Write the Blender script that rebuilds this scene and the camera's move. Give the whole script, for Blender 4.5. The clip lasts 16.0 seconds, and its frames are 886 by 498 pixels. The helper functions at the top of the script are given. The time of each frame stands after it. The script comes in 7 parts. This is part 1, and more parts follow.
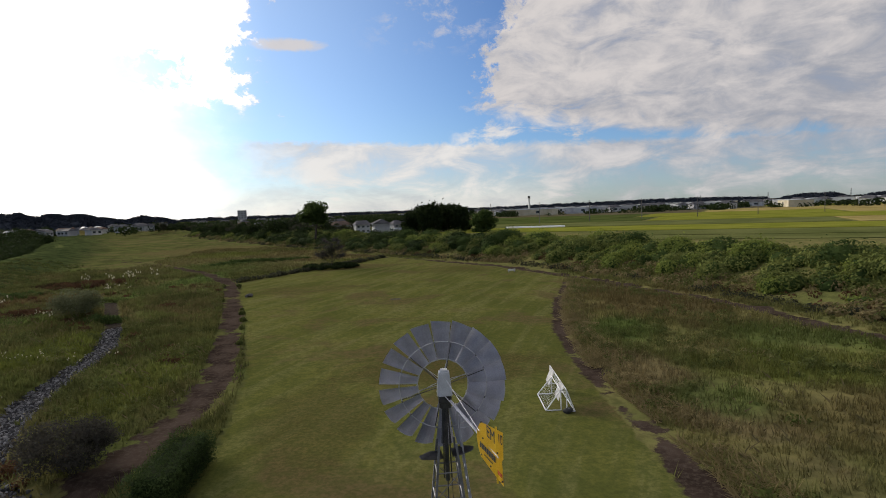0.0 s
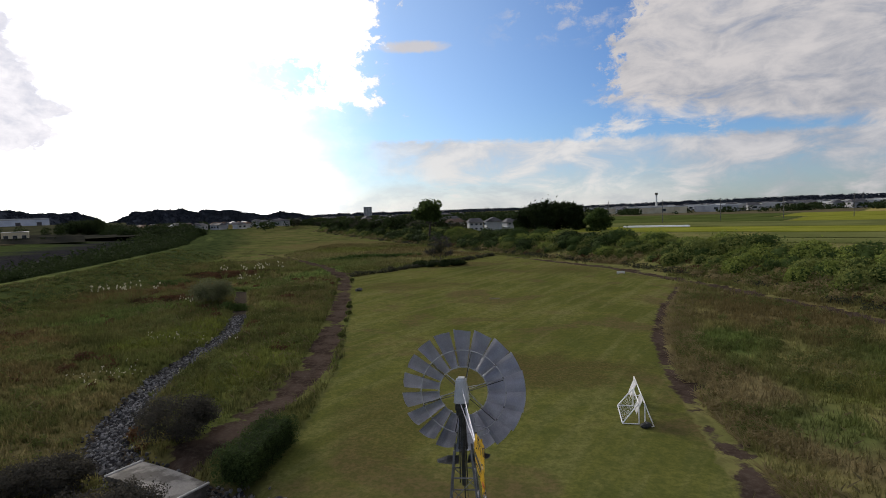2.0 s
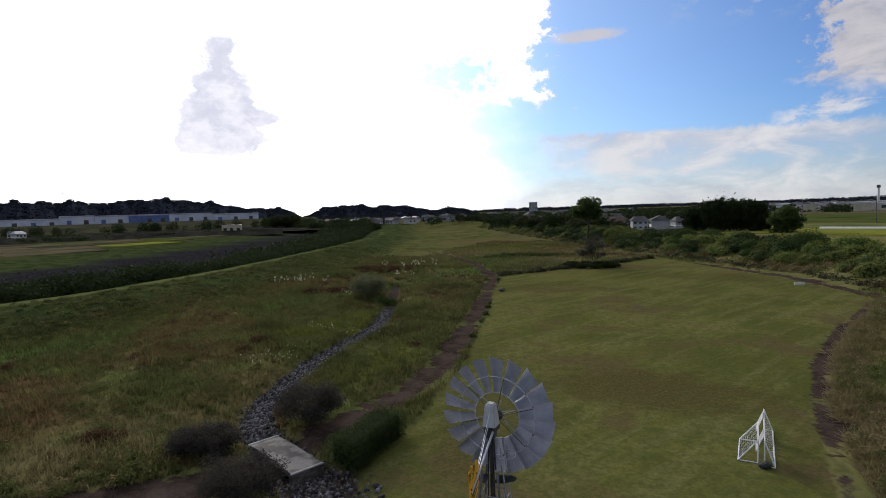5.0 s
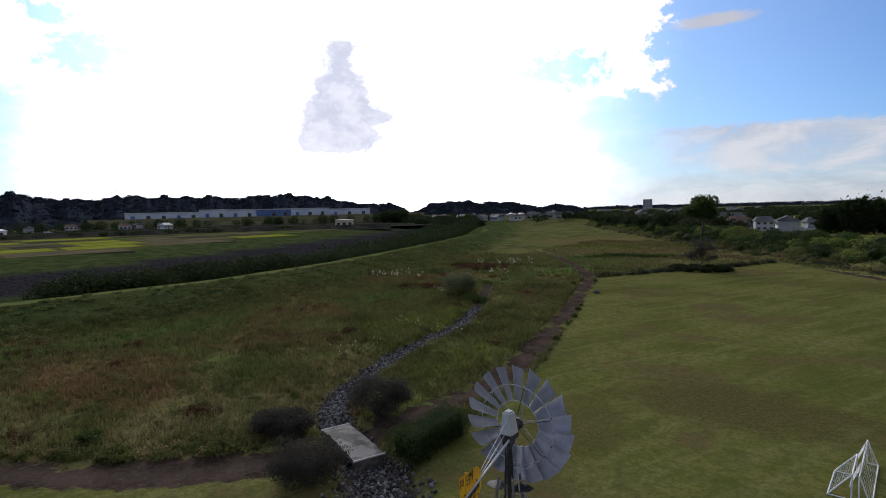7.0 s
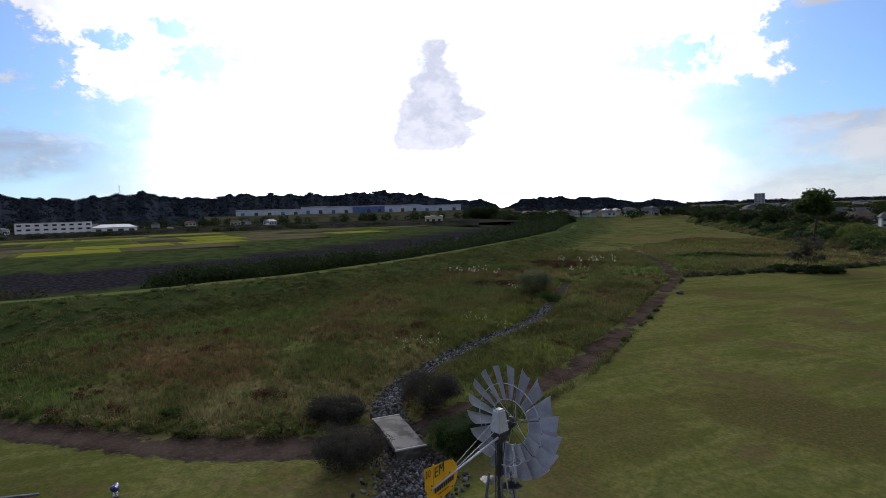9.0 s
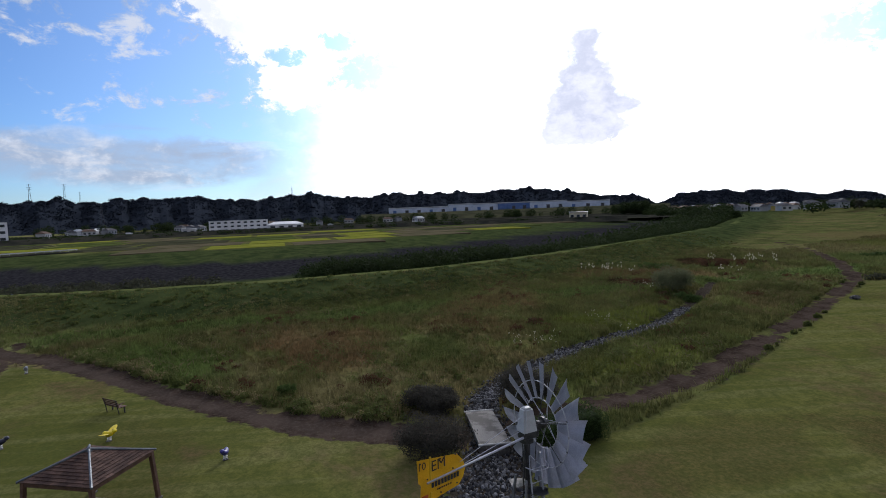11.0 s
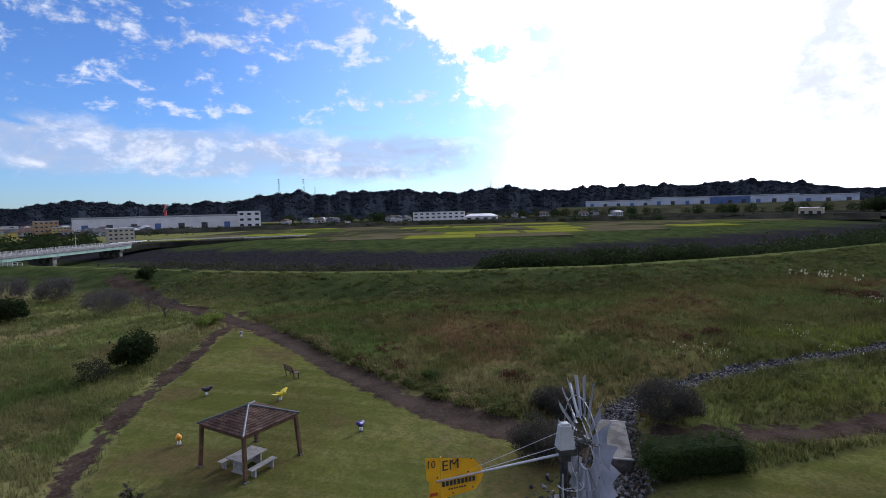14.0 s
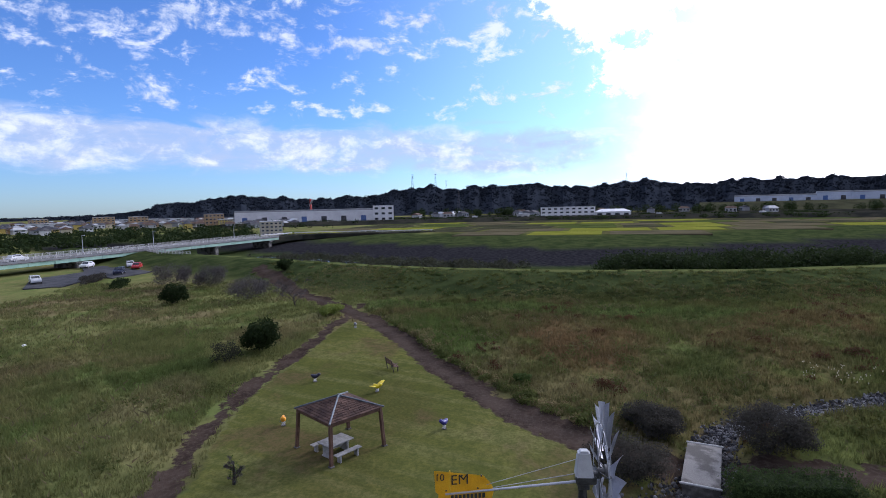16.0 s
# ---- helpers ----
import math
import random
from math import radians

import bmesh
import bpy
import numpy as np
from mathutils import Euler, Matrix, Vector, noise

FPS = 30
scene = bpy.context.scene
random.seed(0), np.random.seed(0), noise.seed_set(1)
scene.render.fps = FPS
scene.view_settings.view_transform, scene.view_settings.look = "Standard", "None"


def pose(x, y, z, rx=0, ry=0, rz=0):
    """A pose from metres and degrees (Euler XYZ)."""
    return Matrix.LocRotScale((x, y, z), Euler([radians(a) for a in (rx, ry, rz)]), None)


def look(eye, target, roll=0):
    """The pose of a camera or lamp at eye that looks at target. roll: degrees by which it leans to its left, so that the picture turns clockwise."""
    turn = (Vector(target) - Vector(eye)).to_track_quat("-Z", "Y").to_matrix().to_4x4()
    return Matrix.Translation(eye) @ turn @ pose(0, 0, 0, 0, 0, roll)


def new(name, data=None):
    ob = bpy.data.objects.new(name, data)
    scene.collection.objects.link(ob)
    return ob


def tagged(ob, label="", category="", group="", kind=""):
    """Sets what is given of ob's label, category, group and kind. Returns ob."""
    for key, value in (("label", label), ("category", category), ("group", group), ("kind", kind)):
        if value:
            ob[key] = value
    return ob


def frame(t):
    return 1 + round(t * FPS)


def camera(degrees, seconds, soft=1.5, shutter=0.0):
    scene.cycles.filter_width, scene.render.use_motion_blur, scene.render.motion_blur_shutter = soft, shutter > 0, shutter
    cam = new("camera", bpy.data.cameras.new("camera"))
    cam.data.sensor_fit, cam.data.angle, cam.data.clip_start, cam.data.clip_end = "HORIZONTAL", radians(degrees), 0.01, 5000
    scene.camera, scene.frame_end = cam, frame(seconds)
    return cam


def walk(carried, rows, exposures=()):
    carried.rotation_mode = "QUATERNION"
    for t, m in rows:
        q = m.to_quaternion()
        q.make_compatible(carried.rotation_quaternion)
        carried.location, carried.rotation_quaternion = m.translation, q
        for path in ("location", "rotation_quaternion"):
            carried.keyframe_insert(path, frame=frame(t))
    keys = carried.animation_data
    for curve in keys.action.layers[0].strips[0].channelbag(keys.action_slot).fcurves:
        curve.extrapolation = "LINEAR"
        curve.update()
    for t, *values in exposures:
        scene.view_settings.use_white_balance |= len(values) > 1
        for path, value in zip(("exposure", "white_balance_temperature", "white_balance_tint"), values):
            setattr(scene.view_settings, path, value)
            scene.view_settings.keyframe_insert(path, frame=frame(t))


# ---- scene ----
cam = camera(78, 16.0, soft=0.9)
# seconds, place, turn to the left, tilt, lean
PATH = [
    (0.0, -1.484, -12.443, 10.973, -7.226, -4.071, -2.207),
    (0.5, -0.880, -12.511, 11.053, -4.070, -4.038, -2.122),
    (1.0, -0.284, -12.608, 11.124, -0.972, -4.007, -2.041),
    (1.5, 0.291, -12.734, 11.179, 2.061, -3.982, -1.971),
    (2.0, 0.842, -12.884, 11.266, 5.168, -3.944, -1.985),
    (2.5, 1.369, -12.989, 11.367, 8.124, -3.945, -1.768),
    (3.0, 1.898, -13.095, 11.511, 10.912, -3.942, -1.680),
    (3.5, 2.425, -13.187, 11.692, 13.548, -3.953, -1.684),
    (4.0, 3.009, -13.246, 11.897, 16.253, -3.932, -1.848),
    (6.5, 5.897, -12.590, 12.417, 31.338, -3.968, -1.402),
    (7.0, 6.300, -12.336, 12.439, 33.611, -3.983, -1.342),
    (7.5, 6.710, -12.183, 12.472, 35.869, -3.978, -1.465),
    (8.0, 7.284, -11.965, 12.520, 38.011, -3.980, -1.561),
    (8.5, 8.021, -11.624, 12.584, 40.282, -4.074, -1.502),
    (11.0, 10.149, -8.387, 12.112, 58.583, -3.992, -2.156),
    (11.5, 10.519, -7.651, 12.277, 62.102, -3.983, -2.000),
    (12.0, 10.886, -7.088, 12.332, 65.626, -3.989, -1.912),
    (12.5, 11.188, -6.616, 12.328, 69.015, -3.959, -1.775),
    (13.0, 11.396, -6.184, 12.309, 72.243, -3.954, -1.737),
    (13.5, 11.562, -5.639, 12.315, 75.612, -4.020, -1.622),
    (14.0, 11.650, -5.004, 12.274, 79.059, -4.098, -1.512),
    (14.5, 11.731, -4.359, 12.302, 82.496, -4.089, -1.481),
    (15.0, 11.852, -3.748, 12.427, 85.841, -4.109, -1.472),
    (15.5, 12.026, -3.170, 12.607, 89.211, -4.204, -1.438),
    (16.0, 12.205, -2.528, 12.857, 92.605, -4.387, -1.338),
]
walk(cam, [(t, pose(x, y, z, 90 + tilt, 0, turn) @ pose(0, 0, 0, 0, 0, lean))
           for t, x, y, z, turn, tilt, lean in PATH],
     [(0, 0.09, 7100, 12), (2, 0.02, 6900, 12), (4, 0.01, 6700, 13), (7, -0.09, 6300, 14), (8.5, -0.10, 6250, 14), (11, 0.01, 6150, 14), (13, 0.23, 6000, 16), (14, 0.28, 5920, 17), (15, 0.31, 5830, 18), (16, 0.45, 5750, 20)])

# ---- light ----
SUN_AZ, SUN_EL = 45.0, 24.0   # degrees to the left of +y, degrees up


def bearing(az, el=0.0):
    a, e = radians(az), radians(el)
    return Vector((-math.sin(a) * math.cos(e), math.cos(a) * math.cos(e), math.sin(e)))


sun = new("sun", bpy.data.lights.new("sun", "SUN"))
sun.data.energy, sun.data.angle, sun.data.color = 1.35, radians(6), (1.0, 0.93, 0.82)
sun.matrix_world = look(tuple(bearing(SUN_AZ, SUN_EL) * 200), (0, 0, 0))


class Nodes:
    """Short hand for building node trees."""

    def __init__(self, tree):
        self.t = tree
        tree.nodes.clear()

    def add(self, kind, values=()):
        n = self.t.nodes.new(kind)
        for k, v in dict(values).items():
            self.put(n.inputs[k], v)
        return n

    def put(self, socket, v):
        if isinstance(v, bpy.types.NodeSocket):
            self.t.links.new(v, socket)
        else:
            socket.default_value = v

    def math(self, op, a, b=0.0, c=0.0, clamp=False):
        n = self.t.nodes.new("ShaderNodeMath")
        n.operation, n.use_clamp = op, clamp
        for s, v in zip(n.inputs, (a, b, c)):
            self.put(s, v)
        return n.outputs[0]

    def vec(self, op, a, b=(0, 0, 0)):
        n = self.t.nodes.new("ShaderNodeVectorMath")
        n.operation = op
        self.put(n.inputs[0], a)
        self.put(n.inputs[1], b)
        return n.outputs["Value"] if op in ("DOT_PRODUCT", "LENGTH") else n.outputs[0]

    def mix(self, f, a, b):
        n = self.t.nodes.new("ShaderNodeMix")
        n.data_type = "RGBA"
        self.put(n.inputs[0], f)
        for s, v in ((n.inputs[6], a), (n.inputs[7], b)):
            self.put(s, v if isinstance(v, bpy.types.NodeSocket) else (*v, 1.0)[:4])
        return n.outputs[2]

    def noise(self, vector, scale, detail=4.0, rough=0.55, warp=0.0):
        n = self.add("ShaderNodeTexNoise", {"Scale": scale, "Detail": detail, "Roughness": rough, "Distortion": warp})
        if vector is not None:
            self.put(n.inputs["Vector"], vector)
        return n.outputs[0]

    def span(self, v, a, b, lo=0.0, hi=1.0, smooth=True):
        n = self.add("ShaderNodeMapRange")
        n.interpolation_type = "SMOOTHSTEP" if smooth else "LINEAR"
        for s, x in zip(n.inputs, (v, a, b, lo, hi)):
            self.put(s, x)
        return n.outputs[0]


def make_world():
    world = bpy.data.worlds.new("sky")
    scene.world = world
    world.use_nodes = True
    k = Nodes(world.node_tree)
    out = k.add("ShaderNodeOutputWorld")
    sky = k.add("ShaderNodeTexSky")
    sky.sky_type = "NISHITA"
    sky.sun_disc, sky.sun_elevation, sky.sun_rotation = False, radians(SUN_EL), radians(-SUN_AZ)
    sky.air_density, sky.dust_density, sky.ozone_density = 1.0, 0.3, 3.0
    way = k.vec("NORMALIZE", k.add("ShaderNodeTexCoord").outputs["Generated"])
    sep = k.add("ShaderNodeSeparateXYZ", {0: way})
    az = k.math("MULTIPLY", k.math("ARCTAN2", k.math("MULTIPLY", sep.outputs[0], -1.0), sep.outputs[1]), 57.2958)
    el = k.math("MULTIPLY", k.math("ARCSINE", sep.outputs[2]), 57.2958)
    # cloud noise lives in bearing and height, so that banks and sheets stay level
    def plane(sx, sy, ox=0.0, oy=0.0):
        return k.add("ShaderNodeCombineXYZ", {0: k.math("MULTIPLY_ADD", az, 0.1 * sx, ox), 1: k.math("MULTIPLY_ADD", el, 0.1 * sy, oy), 2: 0.0}).outputs[0]

    def centred(v):
        return k.math("SUBTRACT", v, 0.5)

    heap = centred(k.noise(plane(1.0, 1.4, 3.7, 1.2), 2.6, 9.0, 0.62, 0.15))
    frill = centred(k.noise(plane(1.0, 1.3, 8.1, 5.2), 7.0, 8.0, 0.66, 0.3))
    broad = k.noise(plane(1.0, 1.6, 1.3, 7.9), 1.1, 6.0, 0.55, 0.4)
    fibre = k.noise(plane(0.8, 1.9, 5.5, 2.4), 2.0, 9.0, 0.62, 0.5)
    fleck = k.noise(plane(1.0, 1.6, 2.2, 6.1), 2.5, 9.0, 0.66, 0.35)
    sheet = k.noise(plane(0.8, 2.4, 9.4, 3.3), 1.6, 8.0, 0.60, 0.6)

    def push(a, noise, amount):
        return k.math("ADD", a, k.math("MULTIPLY", noise, amount))

    def times(*v):
        r = v[0]
        for w in v[1:]:
            r = k.math("MULTIPLY", r, w)
        return r

    def least(*v):
        r = v[0]
        for w in v[1:]:
            r = k.math("MINIMUM", r, w)
        return r

    def spot(a0, e0, wide, high, noise, amount, edge=0.5):
        d = k.math("ADD", k.math("POWER", k.math("ABSOLUTE", k.math("DIVIDE", k.math("SUBTRACT", az, a0), wide)), 2.0),
                   k.math("POWER", k.math("ABSOLUTE", k.math("DIVIDE", k.math("SUBTRACT", el, e0), high)), 2.0))
        return k.span(push(d, noise, amount), 1.0 + edge, 1.0 - edge)

    # the big heap in front of the sun: ragged sides, a nearly level foot, a few gaps
    right = push(push(k.math("SUBTRACT", az, 11.6), heap, 13.0), frill, 9.0)
    left = push(push(k.math("SUBTRACT", k.math("MULTIPLY_ADD", k.math("MAXIMUM", k.math("SUBTRACT", el, 14.5), 0.0), 1.25, 77.0), az), heap, 7.0), frill, 7.0)
    foot = push(push(push(k.math("SUBTRACT", el, 10.7), heap, 5.0), frill, 3.0), k.math("MAXIMUM", k.math("SUBTRACT", az, 62.0), 0.0), 0.02)
    sunny = times(k.span(right, -0.9, 1.3), k.span(left, -0.7, 1.1), k.span(foot, -0.6, 0.9))
    gaps = k.math("MAXIMUM", k.math("MAXIMUM", spot(65.8, 14.0, 3.6, 1.9, frill, 6.0, 0.9), times(spot(20.8, 13.5, 4.6, 1.7, frill, 6.0, 0.9), 0.95)), k.math("MAXIMUM", spot(68.4, 16.9, 1.5, 1.1, frill, 7.0, 0.8), spot(73.2, 15.4, 1.8, 0.8, frill, 7.0, 0.8)))
    sunny = times(sunny, k.math("SUBTRACT", 1.0, gaps))
    # thin veil round the glare, thickest low down
    low = k.math("MAXIMUM", k.math("SUBTRACT", 8.0, el), 0.0)
    haze = times(k.span(push(push(az, low, 1.1), heap, 10.0), 8.0, 32.0), k.span(push(push(az, low, -0.5), heap, 10.0), 79.0, 62.0))
    haze = times(haze, k.math("SUBTRACT", 1.0, times(gaps, 0.9)))
    # grey bank in the east and the long low band under it
    bank = times(k.span(push(push(push(az, heap, 9.0), frill, 8.0), k.math("MAXIMUM", k.math("SUBTRACT", el, 15.5), 0.0), 0.7), -11.4, -13.2),
                 k.span(push(push(push(el, centred(fibre), 7.0), az, -0.20), k.math("MINIMUM", k.math("ADD", az, 30.0), 0.0), 0.10), 11.4, 13.6), k.span(fibre, 0.26, 0.5, 0.80, 1.0))
    rags = times(k.span(push(az, heap, 20.0), -7.0, -14.0), k.span(el, 12.0, 10.0), k.span(k.math("ADD", k.math("MULTIPLY", fibre, 0.6), k.math("MULTIPLY", fleck, 0.4)), 0.49, 0.60), 0.85)
    band = times(k.span(push(push(el, frill, 1.6), az, -0.035), 7.4, 6.6), k.span(push(az, heap, 10.0), 17.0, 5.0), k.span(k.math("ADD", k.math("MULTIPLY", fibre, 0.8), k.math("MULTIPLY", el, 0.03)), 0.34, 0.62, 0.30, 0.92))
    wisp = times(spot(7.6, 16.4, 3.2, 0.55, frill, 2.4, 0.8), 0.9)
    streak = times(k.span(k.math("ADD", k.math("MULTIPLY", fibre, 0.6), k.math("MULTIPLY", frill, 0.5)), 0.30, 0.46), 0.55, k.span(az, 2.0, -6.0), k.span(az, -16.0, -10.0), k.span(el, 15.0, 18.0))
    # broken fleece in the west, over a long low band
    puffs = k.math("ADD", k.math("ADD", k.math("MULTIPLY", fleck, 0.75), k.math("MULTIPLY", sheet, 0.35)), k.math("MULTIPLY", frill, 0.10))
    cover = k.math("ADD", k.span(az, 84.0, 108.0, 0.0, 0.03), k.span(el, 14.5, 19.0, 0.0, 0.05))
    fleece = times(k.span(k.math("ADD", puffs, cover), 0.585, 0.71), 0.85, k.span(push(az, frill, 8.0), 77.0, 81.0), k.span(push(el, frill, 3.0), 8.2, 9.6))
    roll = times(least(k.span(push(push(el, centred(sheet), 5.0), k.math("SUBTRACT", 100.0, az), 0.03), 8.6, 7.3), k.span(push(push(el, centred(sheet), 3.0), k.math("SUBTRACT", 100.0, az), 0.02), 3.0, 4.6)), k.span(az, 70.0, 80.0), k.span(k.math("ADD", k.math("MULTIPLY", sheet, 0.7), k.math("MULTIPLY", fleck, 0.3)), 0.36, 0.60, 0.50, 0.94))
    mask = sunny
    murk = times(k.span(push(el, centred(fibre), 4.0), 5.0, 0.5, 0.0, 0.8), k.span(az, 30.0, 16.0), k.span(az, -26.0, -14.0, 0.15, 1.0))
    for v in (murk, haze, bank, rags, band, wisp, streak, fleece, roll):
        mask = k.math("MAXIMUM", mask, v)
    near = k.vec("DOT_PRODUCT", way, tuple(bearing(SUN_AZ - 1, 15)))
    glow = k.math("POWER", k.span(near, 0.83, 1.0, smooth=False), 1.5)
    shade = k.span(push(push(broad, heap, 0.5), frill, 0.5), 0.34, 0.66)
    east = k.span(az, 20.0, 10.0)
    cloud = k.mix(k.span(k.math("ADD", puffs, k.math("MULTIPLY", shade, 0.12)), 0.56, 0.78), (0.40, 0.475, 0.59), (0.72, 0.75, 0.79))
    grey = k.mix(k.span(push(push(push(fibre, el, 0.010), heap, 0.45), az, 0.004), 0.24, 0.74), (0.30, 0.335, 0.41), (0.60, 0.60, 0.63))
    grey = k.mix(k.math("MULTIPLY", k.span(push(push(el, frill, 3.0), az, -0.10), 12.5, 8.0, 0.0, 0.85), k.span(az, -24.0, -13.0, 0.12, 1.0)), grey, k.mix(k.span(fibre, 0.35, 0.65), (0.54, 0.58, 0.64), (0.78, 0.79, 0.80)))
    cloud = k.mix(east, cloud, grey)
    cloud = k.mix(k.math("MAXIMUM", sunny, haze), cloud, k.mix(k.span(push(shade, frill, 0.6), 0.0, 0.8), (0.88, 0.92, 0.98), (1.04, 1.04, 1.04)))
    bright = k.math("ADD", 1.0, k.math("MULTIPLY", glow, 4.0))
    cloud = k.vec("SCALE", cloud, (0, 0, 0))
    k.put(cloud.node.inputs["Scale"], bright)
    blue = k.vec("SCALE", sky.outputs[0])
    k.put(blue.node.inputs["Scale"], 0.090)
    blue = k.vec("MULTIPLY", blue, (0.70, 0.94, 1.30))
    wide = k.math("POWER", k.span(near, 0.50, 1.0, smooth=False), 1.6)
    for f_, tone in ((glow, (0.55, 0.75, 0.85)), (wide, (0.34, 0.42, 0.42))):
        blue = k.vec("ADD", blue, k.vec("MULTIPLY", k.add("ShaderNodeCombineXYZ", {0: f_, 1: f_, 2: f_}).outputs[0], tone))
    mixed = k.mix(mask, blue, cloud)
    # one darker cloud in front of the bright veil: narrow head, broad ragged body
    half = k.math("MINIMUM", k.span(el, 18.0, 9.5, 2.4, 5.8, False), k.span(el, 3.6, 7.5, 3.2, 6.0, False))
    off = k.math("ABSOLUTE", push(k.math("SUBTRACT", 43.7, az), centred(broad), 6.0))
    dark = times(k.span(push(push(k.math("SUBTRACT", half, off), heap, 6.5), frill, 3.0), -1.3, 2.4), k.span(el, 18.2, 16.6), k.span(push(push(el, frill, 4.0), heap, 3.0), 4.4, 6.6))
    lilac = k.mix(k.span(push(push(broad, heap, 0.7), frill, 0.7), 0.30, 0.80), (0.50, 0.53, 0.64), (0.77, 0.79, 0.88))
    mixed = k.mix(k.math("MULTIPLY", dark, 0.95), mixed, lilac)
    ground = k.span(sep.outputs[2], -0.02, 0.0)
    mixed = k.mix(ground, (0.10, 0.12, 0.09), mixed)
    bg = k.add("ShaderNodeBackground", {"Color": mixed, "Strength": 1.0})
    k.t.links.new(bg.outputs[0], out.inputs[0])


make_world()


# ---- materials ----
def material(name):
    m = bpy.data.materials.new(name)
    m.use_nodes = True
    k = Nodes(m.node_tree)
    out = k.add("ShaderNodeOutputMaterial")
    b = k.add("ShaderNodeBsdfPrincipled")
    k.t.links.new(b.outputs[0], out.inputs[0])
    return m, k, b


def surface(name, a, b, scale=3.0, rough=0.7, metal=0.0, bump=0.02, fine=18.0, spread=0.0, mottle=(0.35, 0.65), gloss=0.5):
    """A two-tone worn surface: colours a and b by coarse noise, darkened and roughened by fine grain."""
    m, k, s = material(name)
    at = k.add("ShaderNodeTexCoord").outputs["Object"]
    coarse = k.span(k.noise(at, scale, 5.0), *mottle)
    grain = k.noise(at, scale * fine, 3.0)
    col = k.mix(coarse, a, b)
    col = k.mix(k.span(grain, 0.3, 0.7, 0.0, 0.25), col, tuple(v * 0.55 for v in a))
    if spread:
        r = k.add("ShaderNodeObjectInfo").outputs["Random"]
        hsv = k.add("ShaderNodeHueSaturation", {"Color": col, "Value": k.span(r, 0, 1, 1 - spread, 1 + spread, False)})
        col = hsv.outputs[0]
    k.put(s.inputs["Base Color"], col)
    k.put(s.inputs["Roughness"], k.span(grain, 0.2, 0.8, max(rough - 0.12, 0.05), min(rough + 0.12, 1.0)))
    k.put(s.inputs["Metallic"], metal)
    s.inputs["Specular IOR Level"].default_value = gloss
    if bump:
        n = k.add("ShaderNodeBump", {"Strength": 0.5, "Distance": bump, "Height": grain})
        k.put(s.inputs["Normal"], n.outputs[0])
    return m


def leafage(name, dark, light, back=0.35, tint=None, gloss=0.05):
    """Leaves: each leaf takes its own shade, light passes through a little."""
    m = bpy.data.materials.new(name)
    m.use_nodes = True
    k = Nodes(m.node_tree)
    out = k.add("ShaderNodeOutputMaterial")
    geo = k.add("ShaderNodeNewGeometry")
    r = geo.outputs["Random Per Island"]
    patch = k.noise(geo.outputs["Position"], 0.23, 3.0)
    f = k.math("ADD", k.math("MULTIPLY", r, 0.55), k.math("MULTIPLY", k.span(patch, 0.3, 0.7), 0.45))
    col = k.mix(f, dark, light)
    if tint:
        col = k.mix(k.math("MULTIPLY", k.span(patch, 0.52, 0.68), k.span(r, 0.2, 0.6)), col, tint)
    d = k.add("ShaderNodeBsdfPrincipled", {"Base Color": col, "Roughness": 0.85, "Specular IOR Level": gloss})
    tr = k.add("ShaderNodeBsdfTranslucent", {"Color": k.mix(0.5, col, tuple(min(v * 1.6, 1) for v in light))})
    mx = k.add("ShaderNodeMixShader", {0: back, 1: d.outputs[0], 2: tr.outputs[0]})
    k.t.links.new(mx.outputs[0], out.inputs[0])
    return m


def patch(k, pos, noise, x, y, wide, long, wobble=2.4):
    """A soft-edged, uneven patch of ground round (x, y)."""
    q = k.vec("DIVIDE", k.vec("SUBTRACT", k.vec("MULTIPLY", pos, (1.0, 1.0, 0.0)), (x, y, 0.0)), (wide, long, 1.0))
    d = k.math("ADD", k.vec("LENGTH", q), k.math("MULTIPLY", k.math("SUBTRACT", noise, 0.5), wobble))
    return k.span(d, 1.25, 0.55)


